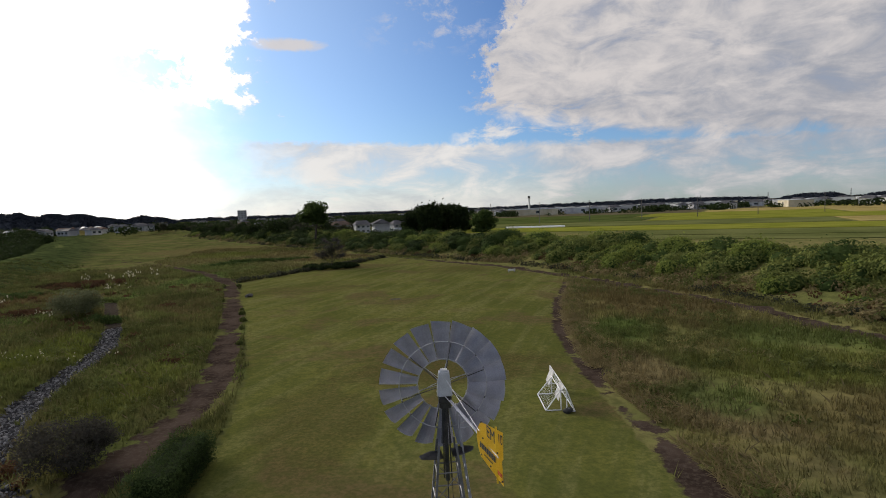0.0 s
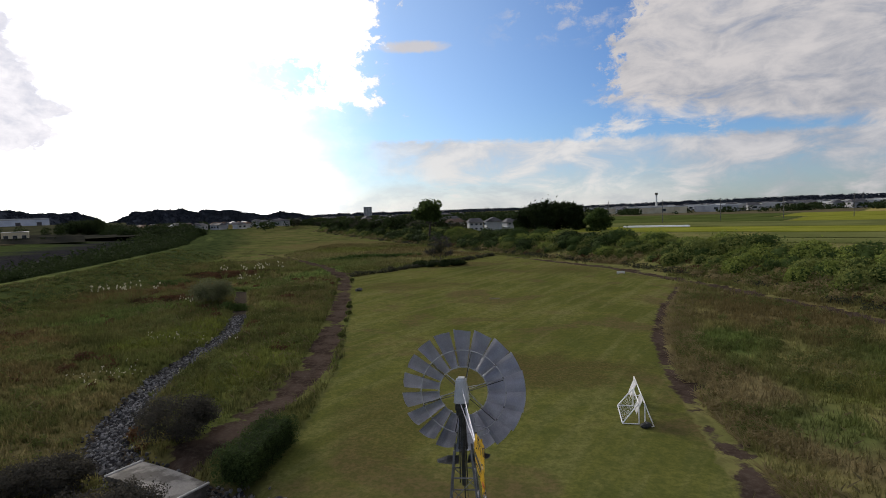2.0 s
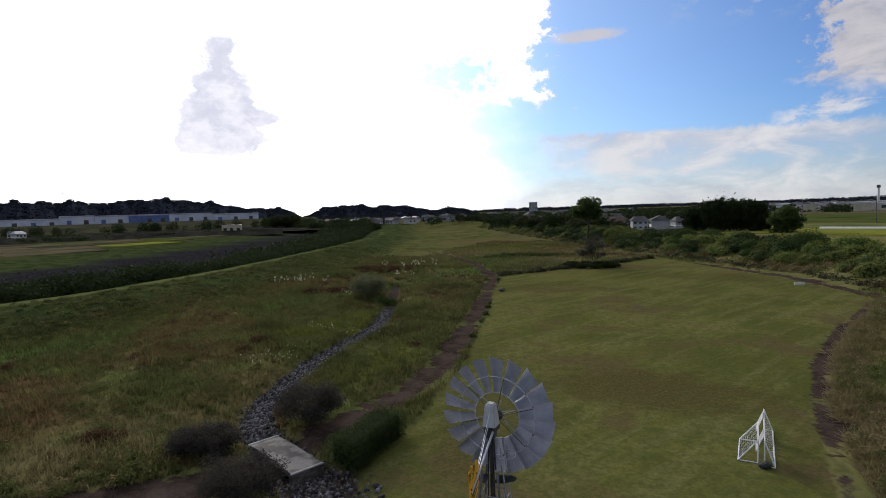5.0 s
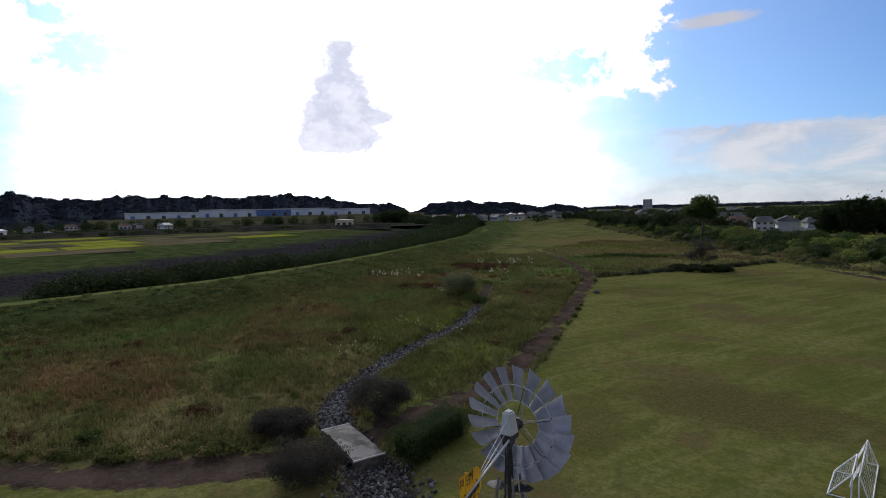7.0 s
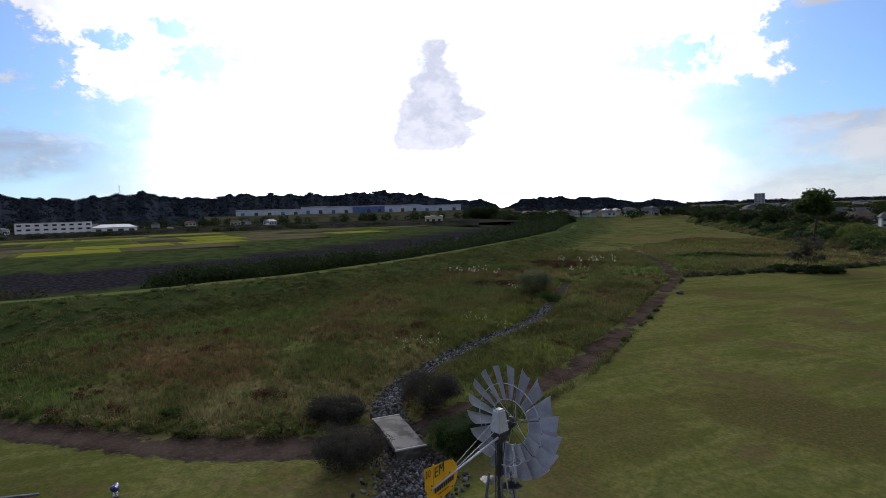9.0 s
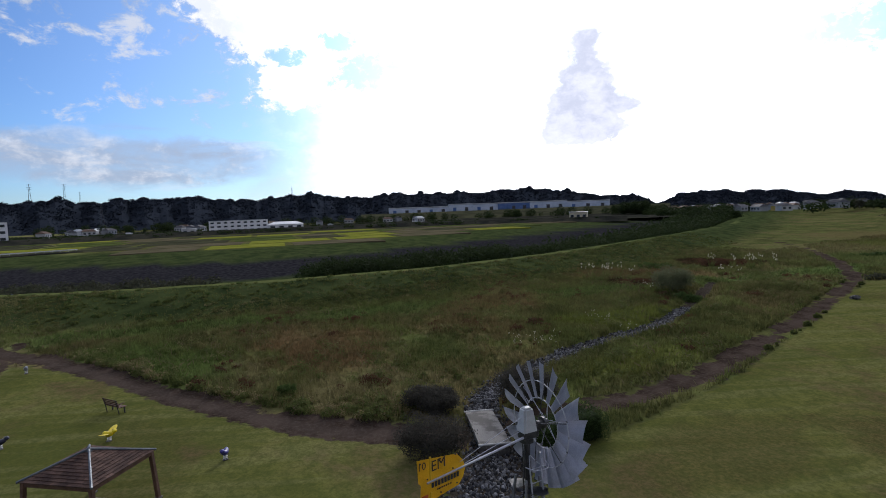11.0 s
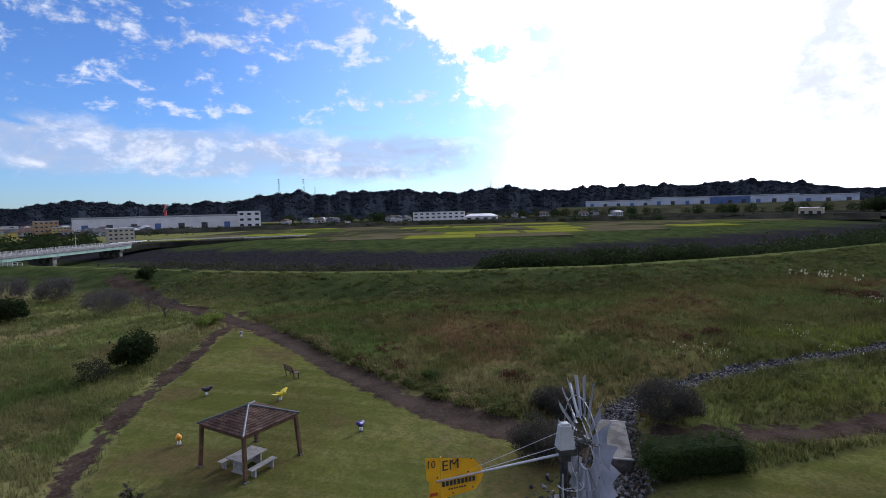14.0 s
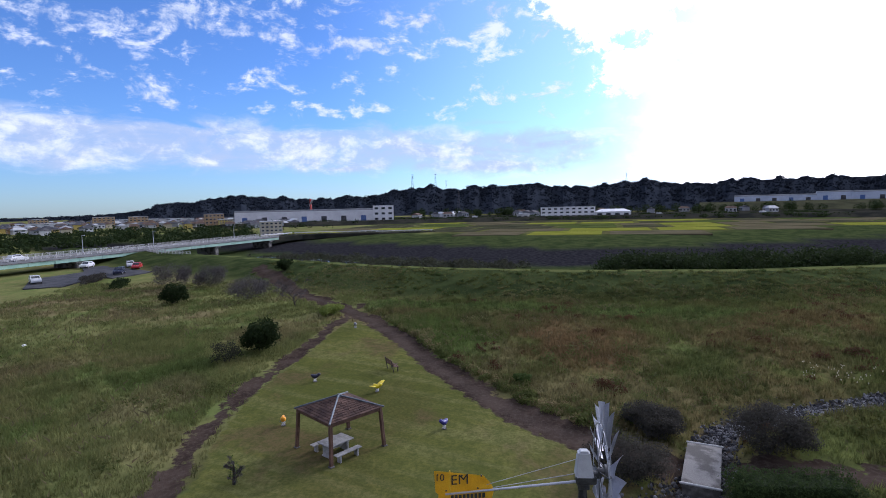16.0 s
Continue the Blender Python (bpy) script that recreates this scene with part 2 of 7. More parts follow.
def meadow_colour(k, pos):
    """Wild meadow: greens that drift into straw and rust, with patches where one plant has the upper hand."""
    a = k.noise(pos, 0.045, 4.0, 0.55, 0.4)
    b = k.noise(pos, 0.16, 5.0, 0.6, 0.3)
    c = k.noise(pos, 1.1, 5.0, 0.62)
    ridge = k.noise(k.vec("MULTIPLY", pos, (0.5, 1.0, 1.0)), 0.22, 5.0, 0.6, 0.8)
    xyz = k.add("ShaderNodeSeparateXYZ", {0: pos})
    col = k.mix(k.span(b, 0.35, 0.65), (0.056, 0.062, 0.022), (0.108, 0.110, 0.038))
    col = k.mix(k.math("MULTIPLY", k.span(a, 0.46, 0.62), k.span(c, 0.35, 0.62, 0.2, 0.8)), col, (0.150, 0.118, 0.056))
    col = k.mix(k.math("MULTIPLY", k.span(ridge, 0.50, 0.62), 0.75), col, (0.108, 0.130, 0.038))
    # leafy green belt at the foot of the levee
    belt = k.math("ABSOLUTE", k.math("ADD", k.vec("DOT_PRODUCT", k.vec("SUBTRACT", pos, (-51.2, 20.0, 0.0)), (0.97, -0.243, 0.0)), k.math("MULTIPLY", k.math("SUBTRACT", b, 0.5), 9.0)))
    col = k.mix(k.math("MULTIPLY", k.span(belt, 4.5, 1.5), 0.8), col, k.mix(k.span(c, 0.35, 0.65), (0.052, 0.082, 0.024), (0.115, 0.160, 0.046)))
    rust, straw, lime, green, tan, peat = (0.142, 0.092, 0.046), (0.165, 0.140, 0.066), (0.120, 0.140, 0.030), (0.082, 0.122, 0.032), (0.132, 0.100, 0.046), (0.034, 0.020, 0.014)
    for x, y, wide, long, tone, much in ((-37.5, 7.5, 9.5, 6.0, rust, 0.85), (-46.5, 34, 5.5, 8.0, rust, 0.7), (-38, 24, 6, 5, rust, 0.45), (-56, 66, 7, 9, rust, 0.6), (-24, 5.5, 5.5, 6.5, straw, 0.65), (-33, -1, 6, 3.5, straw, 0.5),
                                        (-29.8, 38.5, 4.2, 8.0, lime, 0.85), (-17.5, 27, 2.5, 8, lime, 0.6), (-39.5, -4, 6, 4, green, 0.8), (-48, -9, 6, 4, green, 0.7), (-31, 15, 6, 4, green, 0.5), (-30, 130, 30, 26, straw, 0.55),
                                        (-44.8, 60, 5.0, 4.0, peat, 0.95), (-53, 92.5, 8.5, 7.0, peat, 0.95), (-12, 128, 14, 9, tan, 0.7), (-38, 118, 9, 10, green, 0.6), (-24, 150, 14, 14, tan, 0.6), (-45, 155, 12, 12, lime, 0.5), (-8, 118, 7, 4, lime, 0.6), (-60, 190, 22, 22, tan, 0.6), (-47, 75, 7, 5, rust, 0.6)):
        col = k.mix(k.math("MULTIPLY", patch(k, pos, b, x, y, wide, long), much), col, tone)
    # young: the yellower south meadow, lightened so its front light sits in the colour
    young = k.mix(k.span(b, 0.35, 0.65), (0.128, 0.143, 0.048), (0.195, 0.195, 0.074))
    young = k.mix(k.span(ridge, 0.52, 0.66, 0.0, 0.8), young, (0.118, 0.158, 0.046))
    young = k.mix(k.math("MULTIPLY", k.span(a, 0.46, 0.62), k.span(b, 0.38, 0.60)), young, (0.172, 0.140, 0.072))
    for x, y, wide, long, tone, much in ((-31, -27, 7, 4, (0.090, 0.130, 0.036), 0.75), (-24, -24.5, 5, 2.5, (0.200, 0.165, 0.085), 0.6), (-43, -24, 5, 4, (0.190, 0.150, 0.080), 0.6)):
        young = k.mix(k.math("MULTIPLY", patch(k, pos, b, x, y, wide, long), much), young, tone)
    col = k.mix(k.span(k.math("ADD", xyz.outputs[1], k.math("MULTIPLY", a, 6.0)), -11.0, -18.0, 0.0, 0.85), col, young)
    wold = k.mix(k.span(b, 0.35, 0.65), (0.112, 0.120, 0.040), (0.180, 0.162, 0.064))
    for x, y, wide, long, tone, much in ((28.5, 44, 9, 13, tan, 0.85), (15.5, 17, 2.6, 11, (0.185, 0.140, 0.076), 0.75), (15.5, 36, 3, 8, (0.175, 0.132, 0.070), 0.6), (19.5, 31, 4, 5, green, 0.8), (17, 15, 2.5, 3, green, 0.7), (26, 20, 6, 5, lime, 0.6), (23, 10, 5, 5, tan, 0.6), (30, 26, 4, 5, green, 0.6)):
        wold = k.mix(k.math("MULTIPLY", patch(k, pos, b, x, y, wide, long), much), wold, tone)
    col = k.mix(k.span(xyz.outputs[0], 8.0, 11.0), col, wold)
    return k.mix(k.math("MULTIPLY", k.span(c, 0.32, 0.58, 0.42, 0.0), k.span(xyz.outputs[1], -20.0, -11.0, 0.5, 1.0)), col, (0.026, 0.032, 0.013))


def attribute(k, name):
    n = k.add("ShaderNodeAttribute")
    n.attribute_name = name
    return n.outputs["Fac"]


def make_ground():
    m, k, s = material("ground")
    pos = k.add("ShaderNodeNewGeometry").outputs["Position"]

    def edge(name, width, warp, wscale, broad=0.0):
        d = attribute(k, name)
        if broad:
            d = k.math("ADD", d, k.math("MULTIPLY", k.math("SUBTRACT", k.noise(pos, 0.22, 3.0, 0.5), 0.5), broad))
        j = k.math("MULTIPLY", k.math("SUBTRACT", k.noise(pos, wscale, 4.0, 0.6), 0.5), warp)
        return k.span(k.math("ADD", d, j), -width, width)

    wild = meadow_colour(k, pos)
    lawn_a = k.noise(pos, 0.06, 5.0, 0.6, 0.5)
    mown = k.add("ShaderNodeCombineXYZ", {0: k.vec("DOT_PRODUCT", pos, (0.88, -0.47, 0.0)), 1: k.math("MULTIPLY", k.vec("DOT_PRODUCT", pos, (0.47, 0.88, 0.0)), 0.10), 2: 0.0}).outputs[0]
    stripe = k.noise(mown, 0.75, 4.0, 0.6, 0.4)
    blotch = k.noise(pos, 0.45, 5.0, 0.65, 0.4)
    fine = k.noise(pos, 5.0, 6.0, 0.7)
    green = k.mix(k.span(lawn_a, 0.36, 0.62), (0.084, 0.090, 0.023), (0.146, 0.146, 0.040))
    green = k.mix(k.math("MULTIPLY", k.span(lawn_a, 0.50, 0.66), k.span(blotch, 0.35, 0.62)), green, (0.135, 0.104, 0.051))
    green = k.mix(k.span(blotch, 0.30, 0.54, 0.6, 0.0), green, (0.066, 0.082, 0.022))
    green = k.mix(k.span(stripe, 0.44, 0.62, 0.0, 0.45), green, (0.175, 0.168, 0.068))
    worn = k.noise(k.vec("ADD", pos, (31.0, 12.0, 0.0)), 0.11, 5.0, 0.6, 0.6)
    green = k.mix(k.math("MULTIPLY", k.span(worn, 0.51, 0.63), 0.85), green, (0.112, 0.080, 0.041))
    for x, y, wide, long, much in ((3.0, 25.0, 8.0, 4.6, 0.85), (-4.8, 16.5, 3.4, 7.0, 0.6), (-11.5, 70, 9, 5, 0.45), (14, 88, 8, 7, 0.5), (-22, -8, 6, 3, 0.35), (-9, -9, 6, 4, 0.35)):
        green = k.mix(k.math("MULTIPLY", patch(k, pos, blotch, x, y, wide, long, 1.6), much), green, k.mix(k.span(fine, 0.35, 0.65), (0.060, 0.048, 0.018), (0.105, 0.080, 0.034)))
    tuft = k.noise(pos, 1.7, 5.0, 0.65, 0.3)
    green = k.mix(k.span(tuft, 0.36, 0.60, 0.55, 0.0), green, (0.058, 0.068, 0.020))
    green = k.mix(k.span(fine, 0.34, 0.62, 0.50, 0.0), green, (0.044, 0.052, 0.016))
    earth = k.mix(k.span(k.noise(pos, 0.5, 5.0), 0.35, 0.65), (0.030, 0.021, 0.017), (0.062, 0.045, 0.036))
    earth = k.mix(k.span(attribute(k, "dirt"), 0.6, 1.4, 0.0, 0.35), earth, (0.080, 0.063, 0.053))
    earth = k.mix(k.span(k.noise(pos, 4.0, 6.0, 0.7), 0.45, 0.70, 0.0, 0.5), earth, (0.095, 0.078, 0.060))
    soil = k.mix(k.span(fine, 0.35, 0.7), (0.030, 0.024, 0.018), (0.075, 0.064, 0.052))
    levee = attribute(k, "levee")
    # levee greens darkened: the slope's turn from the sun is in the colour
    slope = k.mix(k.span(k.noise(pos, 0.25, 5.0, 0.6), 0.35, 0.65), (0.030, 0.042, 0.016), (0.064, 0.080, 0.028))
    slope = k.mix(k.span(k.noise(k.vec("MULTIPLY", pos, (1.0, 0.4, 1.0)), 0.5, 5.0, 0.65, 0.5), 0.52, 0.68, 0.0, 0.6), slope, (0.084, 0.090, 0.036))
    slope = k.mix(k.span(fine, 0.35, 0.7, 0.45, 0.0), slope, (0.020, 0.034, 0.013))
    rock = attribute(k, "revet")
    stone = k.mix(k.span(k.noise(pos, 1.1, 4.0), 0.35, 0.65), (0.015, 0.015, 0.018), (0.032, 0.031, 0.034))
    col = k.mix(levee, wild, slope)
    col = k.mix(rock, col, stone)
    # pale crest line, partly its lit edge put into the colour
    col = k.mix(k.math("MULTIPLY", edge("crest", 0.6, 2.6, 0.5), 0.8), col, (0.112, 0.124, 0.044))
    col = k.mix(edge("dirt", 0.20, 2.8, 1.3, 4.5), col, earth)
    col = k.mix(edge("lawn", 0.15, 1.5, 1.1), col, green)
    col = k.mix(edge("gravel", 0.15, 1.6, 1.2), col, soil)
    k.put(s.inputs["Base Color"], col)
    s.inputs["Roughness"].default_value = 0.9
    s.inputs["Specular IOR Level"].default_value = 0.0
    rough = k.math("ADD", k.noise(pos, 2.2, 8.0, 0.7), k.math("MULTIPLY", k.noise(pos, 14.0, 4.0, 0.7), 0.3))
    k.put(s.inputs["Normal"], k.add("ShaderNodeBump", {"Strength": 0.6, "Distance": k.span(attribute(k, "lawn"), -0.3, 0.4, 0.12, 0.05), "Height": rough}).outputs[0])
    return m


def make_grass(name="meadow_grass"):
    m = bpy.data.materials.new(name)
    m.use_nodes = True
    k = Nodes(m.node_tree)
    out = k.add("ShaderNodeOutputMaterial")
    geo = k.add("ShaderNodeNewGeometry")
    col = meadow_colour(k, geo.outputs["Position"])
    hsv = k.add("ShaderNodeHueSaturation", {"Color": col, "Value": k.span(geo.outputs["Random Per Island"], 0, 1, 0.85, 1.32, False)})
    d = k.add("ShaderNodeBsdfPrincipled", {"Base Color": hsv.outputs[0], "Roughness": 0.95, "Specular IOR Level": 0.0})
    tr = k.add("ShaderNodeBsdfTranslucent", {"Color": hsv.outputs[0]})
    mx = k.add("ShaderNodeMixShader", {0: 0.5, 1: d.outputs[0], 2: tr.outputs[0]})
    k.t.links.new(mx.outputs[0], out.inputs[0])
    return m


M = dict(
    ground=make_ground(),
    grass=make_grass(),
    zinc=surface("galvanised_steel", (0.34, 0.35, 0.41), (0.46, 0.47, 0.54), 2.2, 0.45, 0.35, 0.004, spread=0.08),
    # the zinc again, darker: shade on the tower put into its colour
    mast_grey=surface("shaded_zinc", (0.13, 0.13, 0.14), (0.25, 0.25, 0.27), 2.6, 0.55, 0.35, 0.004),
    darksteel=surface("dark_steel", (0.055, 0.055, 0.06), (0.11, 0.11, 0.115), 4.0, 0.5, 0.6, 0.004),
    hood=surface("grey_paint", (0.46, 0.47, 0.50), (0.58, 0.59, 0.62), 3.0, 0.5, 0.1, 0.003),
    yellow=surface("yellow_paint", (0.66, 0.42, 0.02), (0.74, 0.49, 0.03), 2.5, 0.5, 0.0, 0.003),
    ink=surface("black_paint", (0.025, 0.03, 0.03), (0.045, 0.05, 0.05), 4.0, 0.6, 0.0, 0.0),
    redink=surface("red_paint", (0.35, 0.05, 0.02), (0.45, 0.09, 0.03), 4.0, 0.6, 0.0, 0.0),
    timber=surface("brown_timber", (0.085, 0.040, 0.024), (0.14, 0.072, 0.045), 2.5, 0.7, 0.0, 0.006),
    shingle=surface("roof_shingle", (0.058, 0.036, 0.030), (0.115, 0.070, 0.055), 2.0, 0.9, 0.0, 0.008, spread=0.3, gloss=0.15),
    ridge=surface("ridge_metal", (0.10, 0.115, 0.13), (0.16, 0.175, 0.19), 3.0, 0.5, 0.4, 0.003),
    grey_wood=surface("weathered_wood", (0.26, 0.25, 0.235), (0.38, 0.37, 0.35), 3.0, 0.8, 0.0, 0.006),
    concrete=surface("concrete", (0.075, 0.07, 0.065), (0.21, 0.20, 0.19), 0.9, 0.85, 0.0, 0.01, mottle=(0.42, 0.60), gloss=0.2),
    kerbgrey=surface("bridge_concrete", (0.13, 0.135, 0.145), (0.20, 0.205, 0.215), 0.6, 0.8, 0.0, 0.004),
    kerb=surface("pale_concrete", (0.34, 0.34, 0.34), (0.48, 0.48, 0.48), 2.0, 0.7, 0.0, 0.004),
    drain=surface("earthy_concrete", (0.07, 0.062, 0.045), (0.12, 0.105, 0.08), 1.5, 0.95, 0.0, 0.01, gloss=0.0),
    white=surface("white_paint", (0.66, 0.66, 0.66), (0.80, 0.80, 0.80), 2.0, 0.5, 0.0, 0.002),
    stone=surface("gravel_stone", (0.044, 0.042, 0.040), (0.130, 0.125, 0.117), 3.0, 0.9, 0.0, 0.0, spread=0.45, gloss=0.1),
    rubber=surface("black_rubber", (0.02, 0.02, 0.02), (0.04, 0.04, 0.04), 5.0, 0.8),
    asphalt=surface("asphalt", (0.045, 0.045, 0.05), (0.075, 0.075, 0.08), 0.4, 0.95, gloss=0.1),
    water=surface("river_water", (0.03, 0.04, 0.05), (0.04, 0.05, 0.06), 0.1, 0.08, 0.0, 0.01),
    girder=surface("green_steel", (0.20, 0.36, 0.29), (0.28, 0.44, 0.36), 0.5, 0.5),
    bark=surface("bark", (0.035, 0.028, 0.022), (0.075, 0.06, 0.05), 4.0, 0.9),
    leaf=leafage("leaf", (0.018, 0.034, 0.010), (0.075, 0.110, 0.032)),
    hedge=leafage("hedge", (0.014, 0.026, 0.010), (0.050, 0.075, 0.024), 0.3),
    leaf_dark=leafage("leaf_dark", (0.010, 0.018, 0.007), (0.030, 0.045, 0.015), 0.25),
    # leaf_bright and bramble: lightened for the sun that falls on the bank
    leaf_bright=leafage("leaf_bright", (0.056, 0.088, 0.018), (0.215, 0.250, 0.060), 0.28),
    bramble=leafage("bramble", (0.042, 0.060, 0.016), (0.200, 0.222, 0.064), 0.22),
    leaf_dull=leafage("leaf_dull", (0.022, 0.026, 0.018), (0.055, 0.056, 0.036), 0.3),
    bush_grey=leafage("bush_grey", (0.024, 0.024, 0.022), (0.072, 0.066, 0.054), 0.25),
    leaf_rust=leafage("leaf_rust", (0.040, 0.022, 0.014), (0.095, 0.050, 0.026), 0.3),
    weeds=leafage("weeds", (0.035, 0.050, 0.014), (0.125, 0.140, 0.044), 0.3, (0.19, 0.15, 0.08)),
    plume=leafage("plume", (0.26, 0.24, 0.18), (0.46, 0.43, 0.34), 0.5),
    # far woods: the blue of distance haze is mixed into the leaf colour
    hazy_forest=leafage("hazy_forest", (0.018, 0.022, 0.032), (0.028, 0.034, 0.044), 0.0, gloss=0.0),
    stalk=leafage("stalk", (0.075, 0.065, 0.032), (0.140, 0.118, 0.062), 0.3),
    twig=leafage("twig", (0.050, 0.044, 0.046), (0.110, 0.098, 0.096), 0.1),
    willow=leafage("willow", (0.050, 0.060, 0.032), (0.120, 0.130, 0.072), 0.4),
    straw=leafage("straw", (0.10, 0.080, 0.036), (0.24, 0.195, 0.10), 0.4),
)


# ---- shapes ----
def part(name, bm, mat, parent=None, label=""):
    """Link a bmesh as one mesh object, under a thing or a part."""
    me = bpy.data.meshes.new(name)
    bm.to_mesh(me)
    bm.free()
    me.materials.append(mat)
    ob = new(name, me)
    ob.parent = parent
    if label:
        ob["label"] = label
    return ob


def raw(name, verts, faces, mat, parent=None):
    me = bpy.data.meshes.new(name)
    me.from_pydata(verts, [], faces)
    me.materials.append(mat)
    ob = new(name, me)
    ob.parent = parent
    return ob


def many(name, verts, n, mat, parent=None):
    """A mesh of separate polygons with n corners each, from an array of corners."""
    me = bpy.data.meshes.new(name)
    count = len(verts)
    me.vertices.add(count)
    me.vertices.foreach_set("co", np.asarray(verts, np.float32).ravel())
    me.loops.add(count)
    me.loops.foreach_set("vertex_index", np.arange(count, dtype=np.int32))
    me.polygons.add(count // n)
    me.polygons.foreach_set("loop_start", np.arange(0, count, n, dtype=np.int32))
    me.polygons.foreach_set("loop_total", np.full(count // n, n, dtype=np.int32))
    me.update(calc_edges=True)
    me.materials.append(mat)
    ob = new(name, me)
    ob.parent = parent
    return ob


def root(name, m, label, category, group="", kind=""):
    ob = new(name)
    ob.matrix_world = m
    ob.empty_display_size = 0.2
    return tagged(ob, label, category, group, kind)


def box(bm, size, at=(0, 0, 0), turn=None, bevel=0.0):
    m = Matrix.Translation(at) @ (turn or Matrix()) @ Matrix.Diagonal((*size, 1))
    r = bmesh.ops.create_cube(bm, size=1.0, matrix=m)
    if bevel:
        edges = list({e for v in r["verts"] for e in v.link_edges})
        bmesh.ops.bevel(bm, geom=edges, offset=bevel, segments=1, affect="EDGES")
    return bm


def tube(bm, a, b, r1, r2=None, sides=8):
    a, b = Vector(a), Vector(b)
    d = b - a
    m = Matrix.Translation((a + b) / 2) @ d.to_track_quat("Z", "Y").to_matrix().to_4x4()
    bmesh.ops.create_cone(bm, cap_ends=True, segments=sides, radius1=r1, radius2=r1 if r2 is None else r2, depth=d.length, matrix=m)
    return bm


def chain(bm, points, r, sides=6):
    for a, b in zip(points, points[1:]):
        tube(bm, a, b, r, sides=sides)
    return bm


def sweep(bm, points, r, sides=6, closed=False):
    """One unbroken tube along a bent line."""
    pts = [Vector(p) for p in points]
    if closed:
        pts = pts[:-1] if (pts[0] - pts[-1]).length < 1e-6 else pts
    rows, n = [], len(pts)
    for i, p in enumerate(pts):
        a, b = (pts[i - 1], pts[(i + 1) % n]) if closed else (pts[max(i - 1, 0)], pts[min(i + 1, n - 1)])
        q = (b - a).to_track_quat("Z", "Y").to_matrix()
        rows.append([bm.verts.new(p + q @ Vector((r * math.cos(2 * math.pi * k / sides), r * math.sin(2 * math.pi * k / sides), 0))) for k in range(sides)])
    for i in range(n if closed else n - 1):
        u, v = rows[i], rows[(i + 1) % n]
        shift = min(range(sides), key=lambda k: (u[0].co - v[k].co).length)
        for k in range(sides):
            bm.faces.new((u[k], u[(k + 1) % sides], v[(k + 1 + shift) % sides], v[(k + shift) % sides]))
    if not closed:
        bm.faces.new(rows[0][::-1])
        bm.faces.new(rows[-1])
    bmesh.ops.recalc_face_normals(bm, faces=bm.faces)
    return bm


def B():
    return bmesh.new()


def one_box(name, size, at, mat, parent, turn=None, bevel=0.0, label=""):
    return part(name, box(B(), size, at, turn, bevel), mat, parent, label)


def one_tube(name, a, b, r, mat, parent, r2=None, sides=8, label=""):
    return part(name, tube(B(), a, b, r, r2, sides), mat, parent, label)


# ---- lie of the land ----
LAWN = [(2.4, 122.3), (-7.2, 105.2), (-15.9, 94.8), (-24.0, 82.8), (-20.2, 66), (-16.5, 52), (-12.8, 36), (-10.6, 26), (-9.7, 18.5), (-9.3, 13), (-9.0, 7.2),
        (-11.6, 5.4), (-15.4, 3.5), (-17.3, 1.5), (-20.2, -0.7), (-24.5, -3.1), (-31, -6.3), (-40, -10), (-46.6, -13.6), (-49.0, -16), (-45.6, -16.8), (-34.5, -17.1),
        (-28.8, -17.7), (-22.4, -17.7), (-18, -17.1), (-12.7, -15.9), (-4, -15.5), (4, -10), (8.4, -2), (9.8, 6.5), (10.3, 10.5), (10.9, 15.2), (11.6, 20.2), (12.2, 25),
        (14.1, 34.5), (18.2, 46.8), (27.2, 67.2), (22.8, 83)]
PATHS = [
    ([(-95, -44), (-70, -28), (-60, -20.5), (-52, -15.2), (-43.6, -10.8), (-34.2, -6.8), (-27.2, -3.2), (-22.7, -0.8), (-19.2, 1.5), (-16.8, 4.0), (-14.6, 7.0)], 1.6),
    ([(-16.6, 4.8), (-14.6, 8.0), (-13.2, 13.5), (-12.4, 19.5), (-12.6, 26.0), (-14.2, 35.0), (-18.0, 52.7), (-25.3, 82.3), (-37.0, 104.8), (-54.0, 130.5), (-82, 165)], 1.15),
    ([(-60, -16.8), (-46.2, -17.5), (-35.8, -18.0), (-28.4, -18.5), (-22.5, -18.8), (-16.5, -18.0), (-12.2, -16.9), (-4, -16.6)], 0.8),
    ([(25, 62), (17.3, 43.2), (14.5, 33.6), (12.8, 26.8), (11.9, 20.7), (11.6, 15.8), (11.4, 12.1), (11.0, 8.0), (9.5, -2)], 0.75),
    ([(-9, 140), (2.8, 120), (21.7, 89.3), (28.9, 67.4), (33.0, 52.5), (35.4, 40.5), (36.4, 26), (37, 5)], 1.1),
]
STREAM = ([(-38, 68), (-29.4, 49.4), (-25.6, 39), (-24.6, 32.2), (-24.1, 27.2), (-22.6, 20.9), (-21.0, 16.2), (-19.7, 13.2), (-17.6, 11.0), (-14.0, 8.9), (-11.0, 7.1), (-9.4, 5.6), (-7.6, 3.8), (-5.5, 2.2)], 0.95)
CREST = [(-165, -132), (-132, -86), (-110.5, -54), (-96.5, -35), (-87.6, -21.8), (-80, -7.5), (-73, 14.5), (-70, 39), (-73.4, 67), (-81.5, 97), (-94, 140), (-121, 214), (-187, 352), (-330, 640), (-900, 1900)]
FOOT = [(60, -150), (43, -30), (38.6, 10), (38, 28), (36.9, 41.5), (34.6, 53.5), (30.6, 68.5), (23.4, 90), (4.5, 121.3), (-14.5, 152.5), (-32, 182), (-64, 240), (-122, 352), (-250, 640), (-800, 1900)]


